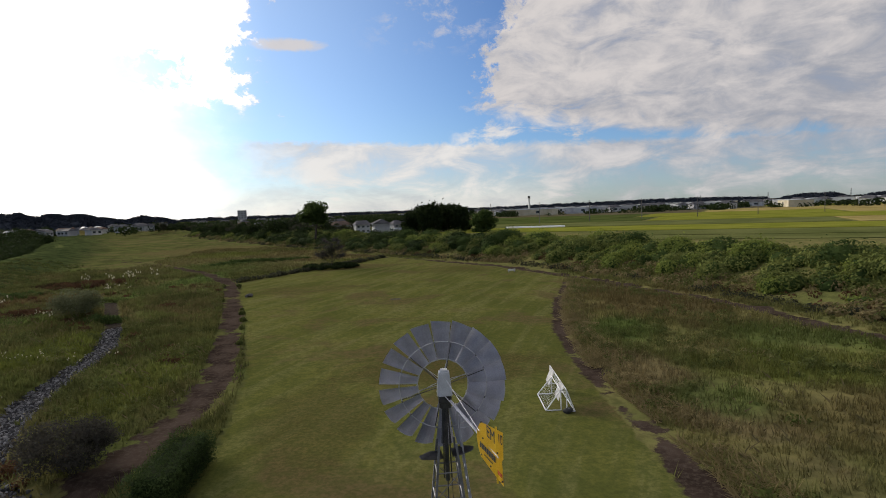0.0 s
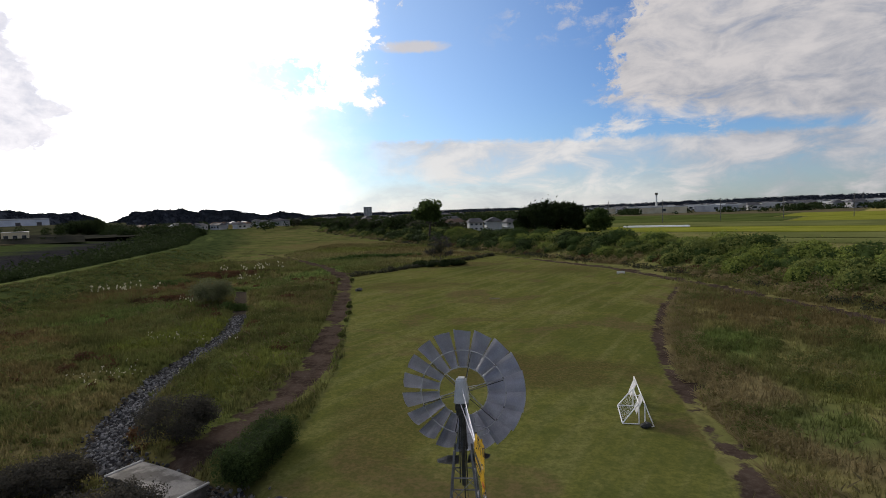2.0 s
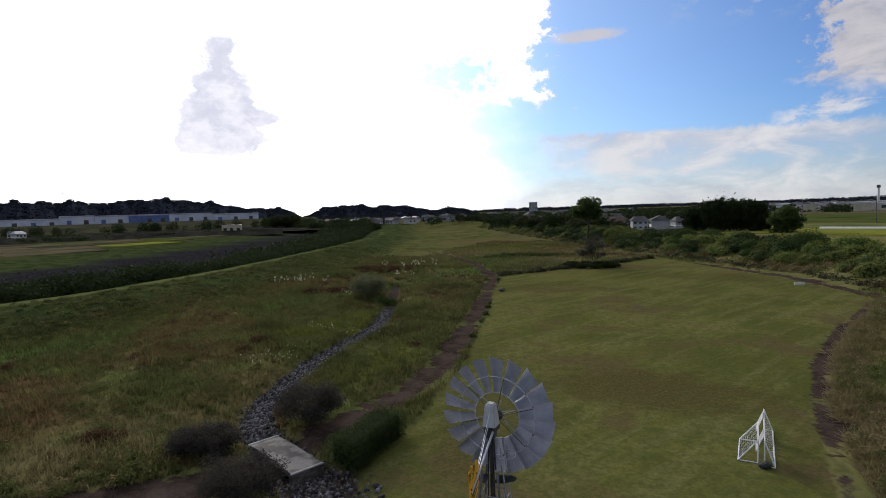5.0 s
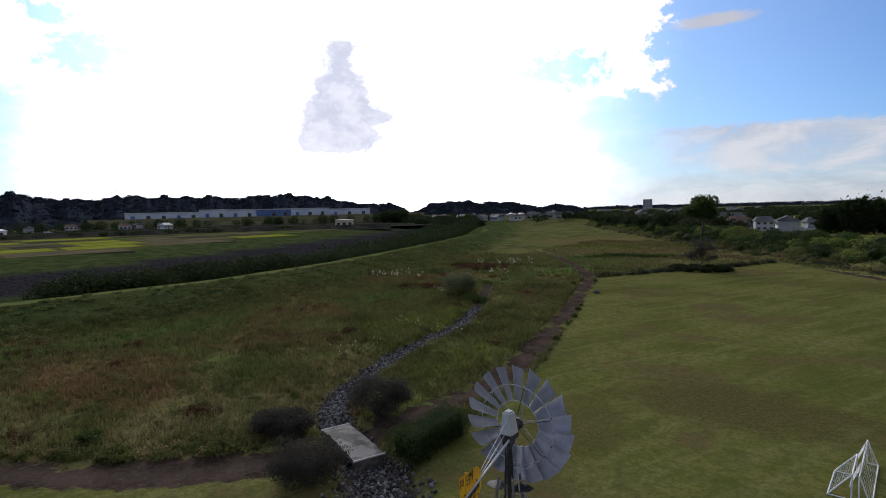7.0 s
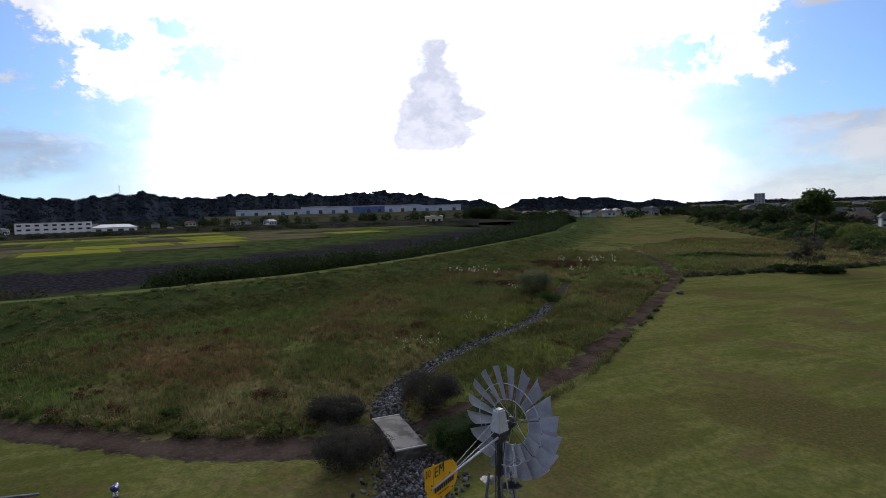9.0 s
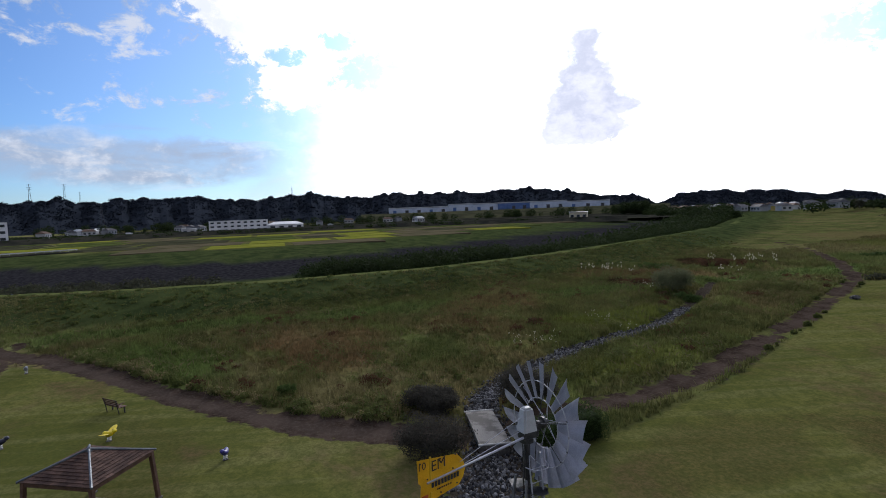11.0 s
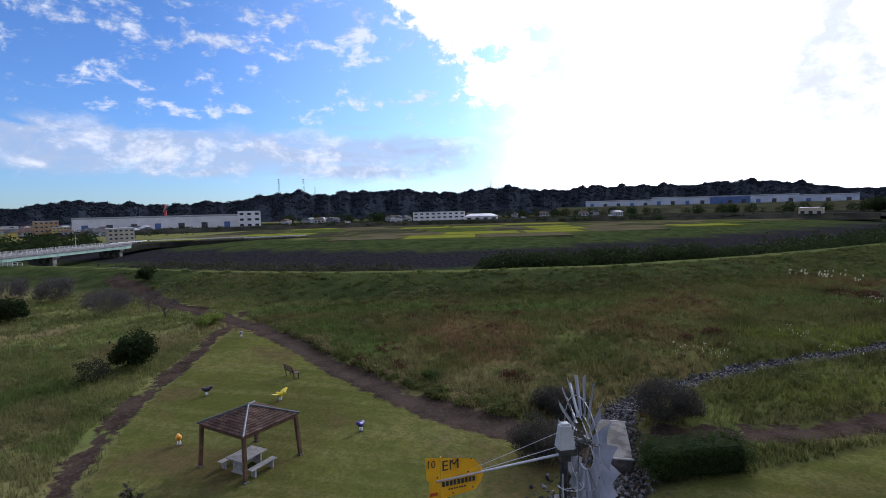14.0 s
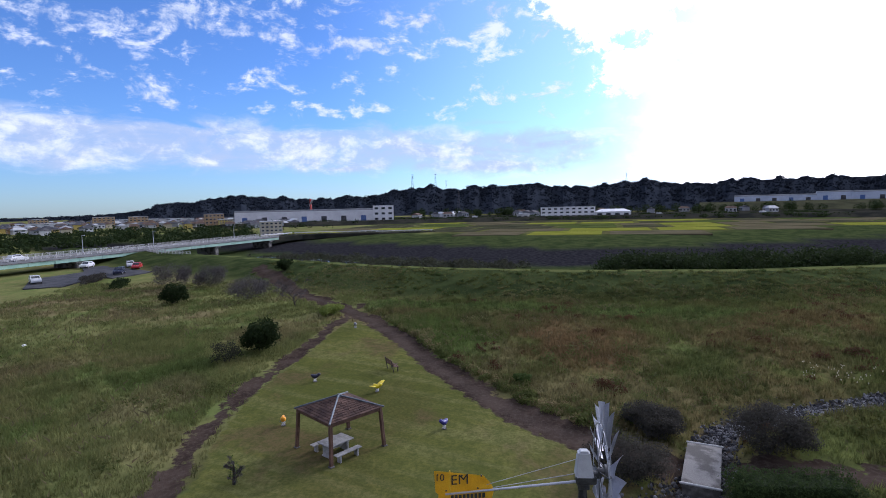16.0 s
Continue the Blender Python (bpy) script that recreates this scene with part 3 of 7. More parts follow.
def along(points, x, y):
    """Distance from a line of points, and the side (positive to its left)."""
    best = np.full(np.shape(x), 1e9)
    side = np.ones(np.shape(x))
    for (ax, ay), (bx, by) in zip(points, points[1:]):
        dx, dy = bx - ax, by - ay
        t = np.clip(((x - ax) * dx + (y - ay) * dy) / (dx * dx + dy * dy), 0, 1)
        d = np.hypot(x - ax - t * dx, y - ay - t * dy)
        s = np.sign(dx * (y - ay) - dy * (x - ax))
        side = np.where(d < best, s, side)
        best = np.minimum(d, best)
    return best, side


def inside(points, x, y):
    hit = np.zeros(np.shape(x), bool)
    for (ax, ay), (bx, by) in zip(points, points[1:] + points[:1]):
        cross = ((ay > y) != (by > y)) & (x < (bx - ax) * (y - ay) / (by - ay + 1e-12) + ax)
        hit ^= cross
    return hit


def ease(v, a, b):
    t = np.clip((v - a) / (b - a), 0, 1)
    return t * t * (3 - 2 * t)


def wave(x, y, s, seed=0.0):
    """Smooth uneven ground from a few crossing waves."""
    return (np.sin(x * s + seed) * np.cos(y * s * 1.13 + 1.7 * seed) + 0.6 * np.sin(x * s * 2.3 + y * s * 1.9 + seed * 2.1)
            + 0.35 * np.cos(x * s * 4.7 - y * s * 3.9 + seed))


def land(x, y):
    """Height of the ground and the cover it carries."""
    x, y = np.asarray(x, float), np.asarray(y, float)
    d, s = along(CREST, x, y)
    west = d * s                                   # positive on the river side
    bd, bs = along(FOOT, x, y)
    east = -bd * bs                                # positive on the upland side
    lawn_d, _ = along(LAWN + LAWN[:1], x, y)
    lawn = np.where(inside(LAWN, x, y), lawn_d, -lawn_d)
    rough = ease(-lawn, 0.5, 6)
    z = 0.16 * wave(x, y, 0.16, 1.0) * rough + 0.11 * wave(x, y, 0.5, 3.0) * rough + 0.05 * wave(x, y, 1.25, 4.0) * rough
    z = z * ease(170, 60, 170)
    up = 2.5 * (1 - ease(-west, 1.6, 17.0))
    z = np.where(west <= 0, np.maximum(z, z * 0.3 + up), z)
    bed = 2.5 - 4.2 * ease(west, 1.6, 11.0)
    bank = -1.7 + 2.0 * np.clip((west - 44) / 30, 0, 1) + 1.6 * ease(west, 75, 104)
    z = np.where(west > 0, np.maximum(bed, bank) + 0.12 * wave(x, y, 0.3, 5.0) * ease(west, 4, 12) * (1 - ease(west, 40, 60)), z)
    rise = 3.4 * ease(east, 1.0, 14.0) * (1 + 0.05 * wave(x, y, 0.2, 2.0) * ease(east, 2, 6) * (1 - ease(east, 9, 14)))
    z = np.where(east > 0, np.maximum(z, rise), z)
    dirt = np.full(x.shape, -9.0)
    for pts, w in PATHS:
        dirt = np.maximum(dirt, w - along(pts, x, y)[0])
    gravel = STREAM[1] + 0.75 * ease(x, -12.6, -10.6) - 0.12 * ease(y, 16, 34) - along(STREAM[0], x, y)[0]
    z = z - 0.45 * ease(gravel, -1.2, 0.6) - 0.05 * ease(dirt, -0.3, 0.5)
    return dict(z=z, west=west, east=east, lawn=lawn, dirt=dirt, gravel=gravel)


def ground_z(x, y):
    return float(land(np.array([x]), np.array([y]))["z"][0])


def graded(lo, hi, step, far, grow=1.14):
    mid = list(np.arange(lo, hi + step / 2, step))
    left, right, s = [lo], [mid[-1]], step
    while right[-1] < far or left[-1] > -far:
        s = min(s * grow, 160)
        left.append(left[-1] - s)
        right.append(right[-1] + s)
    return np.array(left[:0:-1] + mid + right[1:])


def make_land():
    xs, ys = graded(-62, 40, 0.65, 4300, 1.10), graded(-32, 92, 0.65, 4300, 1.10)
    gx, gy = np.meshgrid(xs, ys, indexing="ij")
    f = land(gx.ravel(), gy.ravel())
    nx, ny = len(xs), len(ys)
    co = np.stack([gx.ravel(), gy.ravel(), f["z"]], 1).astype(np.float32)
    i, j = np.meshgrid(np.arange(nx - 1), np.arange(ny - 1), indexing="ij")
    a = (i * ny + j).ravel()
    quad = np.stack([a, a + ny, a + ny + 1, a + 1], 1).astype(np.int32)
    me = bpy.data.meshes.new("ground")
    me.vertices.add(len(co))
    me.vertices.foreach_set("co", co.ravel())
    me.loops.add(quad.size)
    me.loops.foreach_set("vertex_index", quad.ravel())
    me.polygons.add(len(quad))
    me.polygons.foreach_set("loop_start", np.arange(0, quad.size, 4, dtype=np.int32))
    me.polygons.foreach_set("loop_total", np.full(len(quad), 4, dtype=np.int32))
    me.update(calc_edges=True)
    me.polygons.foreach_set("use_smooth", np.ones(len(quad), bool))
    w, e = f["west"], f["east"]
    layers = dict(lawn=np.clip(f["lawn"], -3, 3), dirt=np.clip(f["dirt"], -3, 3), gravel=np.clip(f["gravel"], -3, 3),
                  crest=np.clip(1.3 - np.abs(w), -3, 3), levee=np.maximum(ease(w, -17, -12) * 1.0, 0) * (1 - ease(w, 106, 112)),
                  revet=ease(w, 40, 45) * (1 - ease(w, 71.5, 73.5)))
    for name, v in layers.items():
        me.attributes.new(name, "FLOAT", "POINT").data.foreach_set("value", v.astype(np.float32))
    me.materials.append(M["ground"])
    tagged(new("ground", me), "mown park lawn, wild meadow, dirt paths and grassy levee", "ground", kind="structure")


make_land()


# ---- plants ----
def leaf_cloud(rng, blobs, count, size, flat=0.0, shell=0.55, jitter=0.7):
    """Corners of leaves spread through rounded masses: blobs are (x, y, z, rx, ry, rz)."""
    blobs = np.asarray(blobs, float)
    vol = blobs[:, 3] * blobs[:, 4] * blobs[:, 5]
    pick = rng.choice(len(blobs), count, p=vol / vol.sum())
    v = rng.normal(size=(count, 3))
    v /= np.linalg.norm(v, axis=1)[:, None]
    rad = (shell + (1 - shell) * rng.random(count)) * (1 + 0.22 * rng.normal(size=count) * (rng.random(count) < 0.35))
    c = blobs[pick, :3] + v * rad[:, None] * blobs[pick, 3:]
    n = v + rng.normal(size=(count, 3)) * jitter + np.array([0, 0, flat])
    n /= np.linalg.norm(n, axis=1)[:, None]
    t = np.cross(n, rng.normal(size=(count, 3)))
    t /= np.linalg.norm(t, axis=1)[:, None] + 1e-9
    b = np.cross(n, t)
    s = size * (0.6 + 0.8 * rng.random(count))[:, None]
    return np.stack([c - t * s, c - b * s * 0.55 + n * s * 0.15, c + t * s, c + b * s * 0.55 + n * s * 0.15], 1).reshape(-1, 3)


def limbs(bm, rng, height, radius, spread, forks, lean=0.12, start=0.3):
    top = Vector((rng.normal() * lean, rng.normal() * lean, height))
    mid = top * 0.5 + Vector((rng.normal() * 0.06 * height, rng.normal() * 0.06 * height, 0))
    tube(bm, (0, 0, -0.15), mid, radius, radius * 0.7, 7)
    tube(bm, mid, top, radius * 0.7, radius * 0.25, 6)
    ends = []
    for i in range(forks):
        a = 2 * math.pi * (i + rng.random() * 0.6) / forks
        z = start + (0.9 - start) * rng.random()
        p = mid * (z / 0.5) if z < 0.5 else mid.lerp(top, (z - 0.5) / 0.5)
        q = p + Vector((math.cos(a), math.sin(a), 0.35 + 0.5 * rng.random())) * spread * (0.6 + 0.5 * rng.random())
        m = p.lerp(q, 0.5) + Vector((0, 0, 0.08 * spread))
        tube(bm, p, m, radius * 0.38, radius * 0.24, 5)
        tube(bm, m, q, radius * 0.24, radius * 0.07, 5)
        ends.append((m, q))
        for _ in range(3):
            w = m.lerp(q, rng.random())
            tube(bm, w, w + Vector((rng.normal(), rng.normal(), 0.5 + rng.random())) * spread * 0.28, radius * 0.10, radius * 0.03, 4)
    return ends


def shrub(name, x, y, w, d, h, mat, label, seed, leaf=0.11, count=2600, turn=0.0, category="bush", group="", lumps=9, bare=False):
    """A bush: a few stems under an uneven mass of leaves."""
    rng = np.random.default_rng(seed)
    ob = root(name, pose(x, y, ground_z(x, y), 0, 0, turn), label, category, group)
    bm = B()
    for i in range(5):
        a = 2 * math.pi * i / 5 + rng.random()
        tube(bm, (0.08 * math.cos(a), 0.08 * math.sin(a), -0.1), (w * 0.22 * math.cos(a), d * 0.22 * math.sin(a), h * 0.6), 0.03, 0.012, 5)
    part("stem", bm, M["bark"], ob)
    blobs = [(0, 0, h * 0.5, w * 0.40, d * 0.40, h * 0.46)]
    for i in range(lumps):
        a, r = 2 * math.pi * rng.random(), 0.30 + 0.12 * rng.random()
        z = h * (0.28 + 0.45 * rng.random())
        blobs.append((w * r * math.cos(a), d * r * math.sin(a), z, w * (0.13 + 0.08 * rng.random()), d * (0.13 + 0.08 * rng.random()), h * (0.17 + 0.10 * rng.random())))
    many("foliage", np.maximum(leaf_cloud(rng, blobs, count, leaf, 0.3), (-99, -99, 0.01)), 4, M[mat], ob)
    return ob


def clipped_hedge(x, y, w, d, h, turn):
    """A boxy evergreen hedge, clipped flat on top with rounded shoulders."""
    rng = np.random.default_rng(12)
    ob = root("clipped_hedge", pose(x, y, ground_z(x, y), 0, 0, turn), "dark green clipped evergreen hedge by the lawn", "hedge")
    bm = B()
    for i in range(6):
        tube(bm, (0.2 * math.cos(i * 2.1), d * (i / 5 - 0.5) * 0.8, -0.1), (0.4 * math.cos(i * 1.3), d * (i / 5 - 0.5) * 0.85, h * 0.7), 0.03, 0.012, 5)
    part("stem", bm, M["bark"], ob)
    blobs = [(w * (i / 2 - 0.5) * 0.62, d * (j / 7 - 0.5) * 0.86, h * (0.30 + 0.42 * k_) + 0.05 * rng.normal(), w * 0.24, d * 0.10, h * 0.30) for i in range(3) for j in range(8) for k_ in range(2)]
    # dark box added inside, standing in for shade behind the leaves
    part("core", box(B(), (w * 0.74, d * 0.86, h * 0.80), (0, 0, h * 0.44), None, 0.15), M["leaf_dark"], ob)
    many("foliage", np.maximum(leaf_cloud(rng, blobs, 21000, 0.046, 0.4, 0.7, 0.8), (-99, -99, 0.01)), 4, M["hedge"], ob)


def tree(name, x, y, h, w, mat, label, seed, trunk=0.25, clear=0.3, leaf=0.25, count=3000, group="", z=None, forks=8, lumps=16, sparse=False):
    rng = np.random.default_rng(seed)
    ob = root(name, pose(x, y, ground_z(x, y) if z is None else z, 0, 0, 57 * seed), label, "tree", group)
    bm = B()
    ends = limbs(bm, rng, h * 0.85, trunk, w * 0.36, forks, start=clear)
    part("trunk", bm, M["bark"], ob)
    blobs = [] if sparse else [(0, 0, h * (clear + (1 - clear) * 0.5), w * 0.34, w * 0.34, h * (1 - clear) * 0.42)]
    for m, q in ends:
        blobs.append((q.x, q.y, q.z, w * 0.14, w * 0.14, h * 0.10))
    for i in range(lumps):
        a, u = 2 * math.pi * rng.random(), rng.random()
        zc = h * (clear + (1 - clear) * (0.15 + 0.72 * u))
        r = w * 0.36 * math.sqrt(max(0.1, 1 - (2 * u - 0.9) ** 2)) * (0.7 + 0.4 * rng.random())
        blobs.append((r * math.cos(a), r * math.sin(a), zc, w * (0.11 + 0.07 * rng.random()), w * (0.11 + 0.07 * rng.random()), h * (0.07 + 0.05 * rng.random())))
    many("crown", leaf_cloud(rng, blobs, count, leaf, 0.3), 4, M[mat], ob)
    return ob


def bare_tree(name, x, y, h, w, label, seed, mat="leaf_dull", count=900, leaf=0.10, twigs=60):
    """A half-bare tree: forking limbs that end in sprays of thin twigs, with few leaves."""
    rng = np.random.default_rng(seed)
    ob = root(name, pose(x, y, ground_z(x, y), 0, 0, 31 * seed), label, "tree")
    bm = B()
    ends = limbs(bm, rng, h * 0.8, 0.10, w * 0.5, 14, 0.3, 0.08)
    part("trunk", bm, M["bark"], ob)
    tri = []
    for m, q in ends:
        for i in range(twigs):
            p = np.array(m.lerp(q, rng.random() ** 0.6))
            v = rng.normal(size=3) * (1, 1, 0.7) + np.array([p[0], p[1], 0.25 * h]) / max(w * 0.5, 0.5) * 0.9
            v *= (0.10 + 0.14 * rng.random()) * w / np.linalg.norm(v)
            side = np.cross(v, rng.normal(size=3))
            side *= (0.006 + 0.0045 * w) / np.linalg.norm(side)
            tri += [p - side, p + side, p + v]
    many("twig_spray", np.array(tri), 3, M["twig"], ob)
    blobs = [(0, 0, h * 0.54, w * 0.42, w * 0.42, h * 0.42)]
    blobs += [(q.x, q.y, q.z, w * 0.13, w * 0.13, h * 0.12) for m, q in ends] + [(m.x, m.y, m.z + 0.2, w * 0.12, w * 0.12, h * 0.12) for m, q in ends]
    many("crown", leaf_cloud(rng, blobs, count, leaf, 0.0, 0.1), 4, M[mat], ob)
    return ob


def thicket(name, x, y, w, d, h, mat, label, seed, turn=0.0, clumps=60, leaf=0.10, count=5000):
    """A low sprawling patch of many small clumps."""
    rng = np.random.default_rng(seed)
    ob = root(name, pose(x, y, 0, 0, 0, turn), label, "thicket")
    a, r = 2 * np.pi * rng.random(clumps), np.sqrt(rng.random(clumps))
    bx, by = w / 2 * r * np.cos(a), d / 2 * r * np.sin(a)
    c, s = math.cos(radians(turn)), math.sin(radians(turn))
    z = land(x + c * bx - s * by, y + s * bx + c * by)["z"]
    size = (0.25 + 0.55 * rng.random(clumps)) * (1.15 - 0.6 * r)
    tops = np.stack([bx, by, z + size * h * 0.45, 0.35 + 0.09 * w * size, 0.35 + 0.09 * d * size, h * size * 0.75], 1)
    many("foliage", leaf_cloud(rng, tops, count, leaf, 0.3, 0.45), 4, M[mat], ob)
    return ob


def lumps(name, rng, blobs, mat, parent):
    """Rounded uneven crowns, all in one mesh, for woods too far off to tell leaves apart."""
    bm = B()
    bmesh.ops.create_icosphere(bm, subdivisions=2, radius=1.0)
    base = np.array([v.co for v in bm.verts])
    tri = np.array([[v.index for v in f.verts] for f in bm.faces])
    bm.free()
    n = len(blobs)
    grow = 1 + 0.16 * rng.normal(size=(n, len(base), 1)).clip(-1.6, 1.6)
    turn = 2 * np.pi * rng.random(n)
    c, s = np.cos(turn)[:, None], np.sin(turn)[:, None]
    p = base[None] * grow
    p = np.stack([p[..., 0] * c - p[..., 1] * s, p[..., 0] * s + p[..., 1] * c, p[..., 2]], 2) * blobs[:, None, 3:] + blobs[:, None, :3]
    faces = (tri[None] + (np.arange(n) * len(base))[:, None, None]).reshape(-1, 3)
    ob = raw(name, p.reshape(-1, 3).tolist(), faces.tolist(), mat, parent)
    ob.data.polygons.foreach_set("use_smooth", np.ones(len(ob.data.polygons), bool))
    return ob


# ---- windmill ----
def make_windmill():
    ob = root("windmill", pose(0, 0, 0), "galvanised steel farm windmill with yellow tail vane on lattice tower", "windmill")
    top, hubz = 5.55, 6.50
    raise_m = Matrix.Translation((0, 0, 0.27))
    # tower of four angle-iron legs with girts and cross braces
    foot, head = 0.76, 0.20

    def leg(sx, sy, z):
        f = foot + (head - foot) * z / top
        return Vector((sx * f, sy * f, z))

    corners = [(-1, -1), (1, -1), (1, 1), (-1, 1)]
    for c in corners:
        bm = tube(B(), leg(*c, -0.1), leg(*c, top), 0.045, 0.035, 4)
        part("leg", bm, M["mast_grey"], ob)
    levels = [0.9, 1.9, 2.8, 3.6, 4.3, 4.9]
    for z in levels:
        for c, n in zip(corners, corners[1:] + corners[:1]):
            one_tube("girt", leg(*c, z), leg(*n, z), 0.018, M["mast_grey"], ob, sides=4)
    for a, b in zip([0.0] + levels, levels):
        for c, n in zip(corners, corners[1:] + corners[:1]):
            one_tube("brace", leg(*c, a), leg(*n, b), 0.010, M["mast_grey"], ob, sides=4)
    for c in corners:
        one_box("footing", (0.4, 0.4, 0.22), (*leg(*c, 0).xy, 0.03), M["concrete"], ob, bevel=0.02)
    # ladder up the east side, with a guard hoop at its head
    ladder = part("ladder", chain(chain(B(), [(1.02, -0.17, 0), (0.30, -0.17, 5.9), (0.30, -0.17, 6.2)], 0.02), [(1.02, 0.17, 0), (0.30, 0.17, 5.9), (0.30, 0.17, 6.2)], 0.02), M["zinc"], ob)
    for i in range(18):
        z = 0.4 + i * 0.32
        x = 1.02 - 0.72 * z / 5.9
        one_tube("rung", (x, -0.17, z), (x, 0.17, z), 0.012, M["zinc"], ladder, sides=5)
    hoop = [(0.30 + 0.34 * math.sin(t), 0.30 * math.cos(t), 5.95) for t in np.linspace(0, math.pi, 11)]
    part("guard_hoop", sweep(B(), hoop, 0.015), M["zinc"], ladder)
    # work platform: two dark wings round the mast
    for s in (-1, 1):
        bm = B()
        tips = [(0.10, -0.26), (0.34, -0.24), (0.62, -0.10), (0.66, 0.10), (0.40, 0.26), (0.12, 0.20)]
        bmesh.ops.solidify(bm, geom=[bm.faces.new([bm.verts.new((s * x, y, 5.26 + 0.10 * x * s)) for x, y in (tips if s > 0 else tips[::-1])])], thickness=0.03)
        part("platform", bm, M["darksteel"], ob)
    for x in (-0.09, 0.09):
        one_tube("control_rod", (x, -0.08, 4.7), (x * 0.6, -0.07, 6.5), 0.016, M["rubber"], ob, sides=6)
    one_tube("mast", (0, 0, 4.6), (0, 0, 6.42), 0.055, M["darksteel"], ob, 0.05, 10)
    one_tube("pump_rod", (0.03, 0.07, 0.2), (0.0, 0.05, 6.4), 0.016, M["darksteel"], ob, sides=6)
    one_tube("furl_wire", (0.16, -0.14, 1.2), (0.05, -0.12, 6.4), 0.007, M["darksteel"], ob, sides=4)
    bm = B()
    for s in (-1, 1):
        tube(bm, (0.10 * s, 0, 5.5), (0.05 * s, 0.05, 6.42), 0.022, 0.018, 6)
        tube(bm, (0, 0.12 * s, 5.5), (0, 0.06 * s, 6.42), 0.022, 0.018, 6)
    box(bm, (0.26, 0.26, 0.14), (0, 0, 6.44), None, 0.02)
    part("head_bracket", bm, M["darksteel"], ob)
    # the head turns on the mast: +y towards the wheel, -y towards the tail
    head_m = raise_m @ Matrix.Rotation(radians(-3), 4, "Z")
    tail_m = raise_m @ Matrix.Rotation(radians(10), 4, "Z") @ Matrix.Diagonal((1, 1.02, 1, 1)) @ Matrix.Translation((0, 0, 6.4)) @ Matrix.Rotation(radians(-0.5), 4, "X") @ Matrix.Translation((0, 0, -6.4))

    def hp(bm):
        bmesh.ops.transform(bm, matrix=head_m, verts=bm.verts)
        return bm

    def tp(bm):
        bmesh.ops.transform(bm, matrix=tail_m, verts=bm.verts)
        return bm

    # tapered hood over the gears
    bm = B()
    r = bmesh.ops.create_cube(bm, size=1.0, matrix=Matrix.Translation((0, 0.02, 6.68)) @ Matrix.Diagonal((0.36, 0.42, 0.60, 1)))
    for v in r["verts"]:
        if v.co.z > 6.7:
            v.co.x *= 0.66
            v.co.y = 0.02 + (v.co.y - 0.02) * 0.62
    bmesh.ops.bevel(bm, geom=list(bm.edges), offset=0.035, segments=2, affect="EDGES")
    hood = part("hood", hp(bm), M["hood"], ob)
    part("maker_plate", hp(box(B(), (0.15, 0.16, 0.012), (0, 0.02, 6.99), None, 0.003)), M["white"], hood)
    part("gearbox", hp(box(box(B(), (0.30, 0.46, 0.20), (0, 0.06, 6.33), None, 0.03), (0.16, 0.24, 0.16), (0, 0.30, 6.42), None, 0.03)), M["darksteel"], ob)
    # wheel: hub, spokes, two rings, eighteen pitched and curved blades
    ctr = Vector((0, 0.52, hubz))
    wheel = part("wheel_hub", hp(tube(tube(B(), ctr - Vector((0, 0.20, 0)), ctr + Vector((0, 0.12, 0)), 0.075, 0.075, 14), ctr - Vector((0, 0.04, 0)), ctr + Vector((0, 0.02, 0)), 0.15, 0.15, 16)), M["darksteel"], ob)

    def polar(r, a, y=0.0):
        return ctr + Vector((r * math.cos(a), y, r * math.sin(a)))

    for i in range(6):
        a = 2 * math.pi * i / 6 + 0.30
        part("spoke", hp(chain(B(), [polar(0.12, a, -0.16), polar(1.06, a, -0.10)], 0.011, 6)), M["darksteel"], wheel, "dark steel spoke")
        bm = chain(B(), [polar(0.10, a - 0.35, 0.10), polar(1.06, a + 0.05, 0.03)], 0.008, 5)
        chain(bm, [polar(0.10, a + 0.35, 0.10), polar(1.06, a - 0.05, 0.03)], 0.008, 5)
        part("stay_rod", hp(bm), M["zinc"], wheel)
    for radius, y in ((0.62, -0.055), (1.06, -0.105)):
        ring = [polar(radius, 2 * math.pi * i / 54, y) for i in range(55)]
        part("ring", hp(sweep(B(), ring, 0.012, 5, True)), M["hood"], wheel, "bright galvanised wheel ring")
    n, pitch = 18, radians(27)
    for i in range(n):
        a = 2 * math.pi * (i + 0.5) / n
        er, et = Vector((math.cos(a), 0, math.sin(a))), Vector((-math.sin(a), 0, math.cos(a)))
        bm = B()
        rows = []
        for r_, half in ((0.60, 0.115), (0.82, 0.155), (1.08, 0.200), (1.30, 0.235), (1.545, 0.264)):
            row = []
            for u in (-1, -0.6, -0.2, 0.2, 0.6, 1):
                c = half * u
                sag = 0.05 * (1 - u * u)
                across, deep = c * math.cos(pitch) + sag * math.sin(pitch), c * math.sin(pitch) - sag * math.cos(pitch)
                row.append(bm.verts.new(ctr + er * (r_ - 0.02 * abs(u) * (r_ > 1.5)) + et * across + Vector((0, deep, 0))))
            rows.append(row)
        for p, q in zip(rows, rows[1:]):
            for j in range(5):
                bm.faces.new((p[j], p[j + 1], q[j + 1], q[j]))
        bmesh.ops.solidify(bm, geom=list(bm.faces), thickness=0.004)
        blade = part("blade", hp(bm), M["zinc"], wheel)
        edge = -0.19 / 1.06
        bm = box(B(), (0.035, 0.03, 0.055), polar(1.06, a + edge, -0.100), Matrix.Rotation(-a, 4, "Y"), 0.004)
        part("clip", hp(bm), M["mast_grey" if i % 3 else "kerb"], blade)
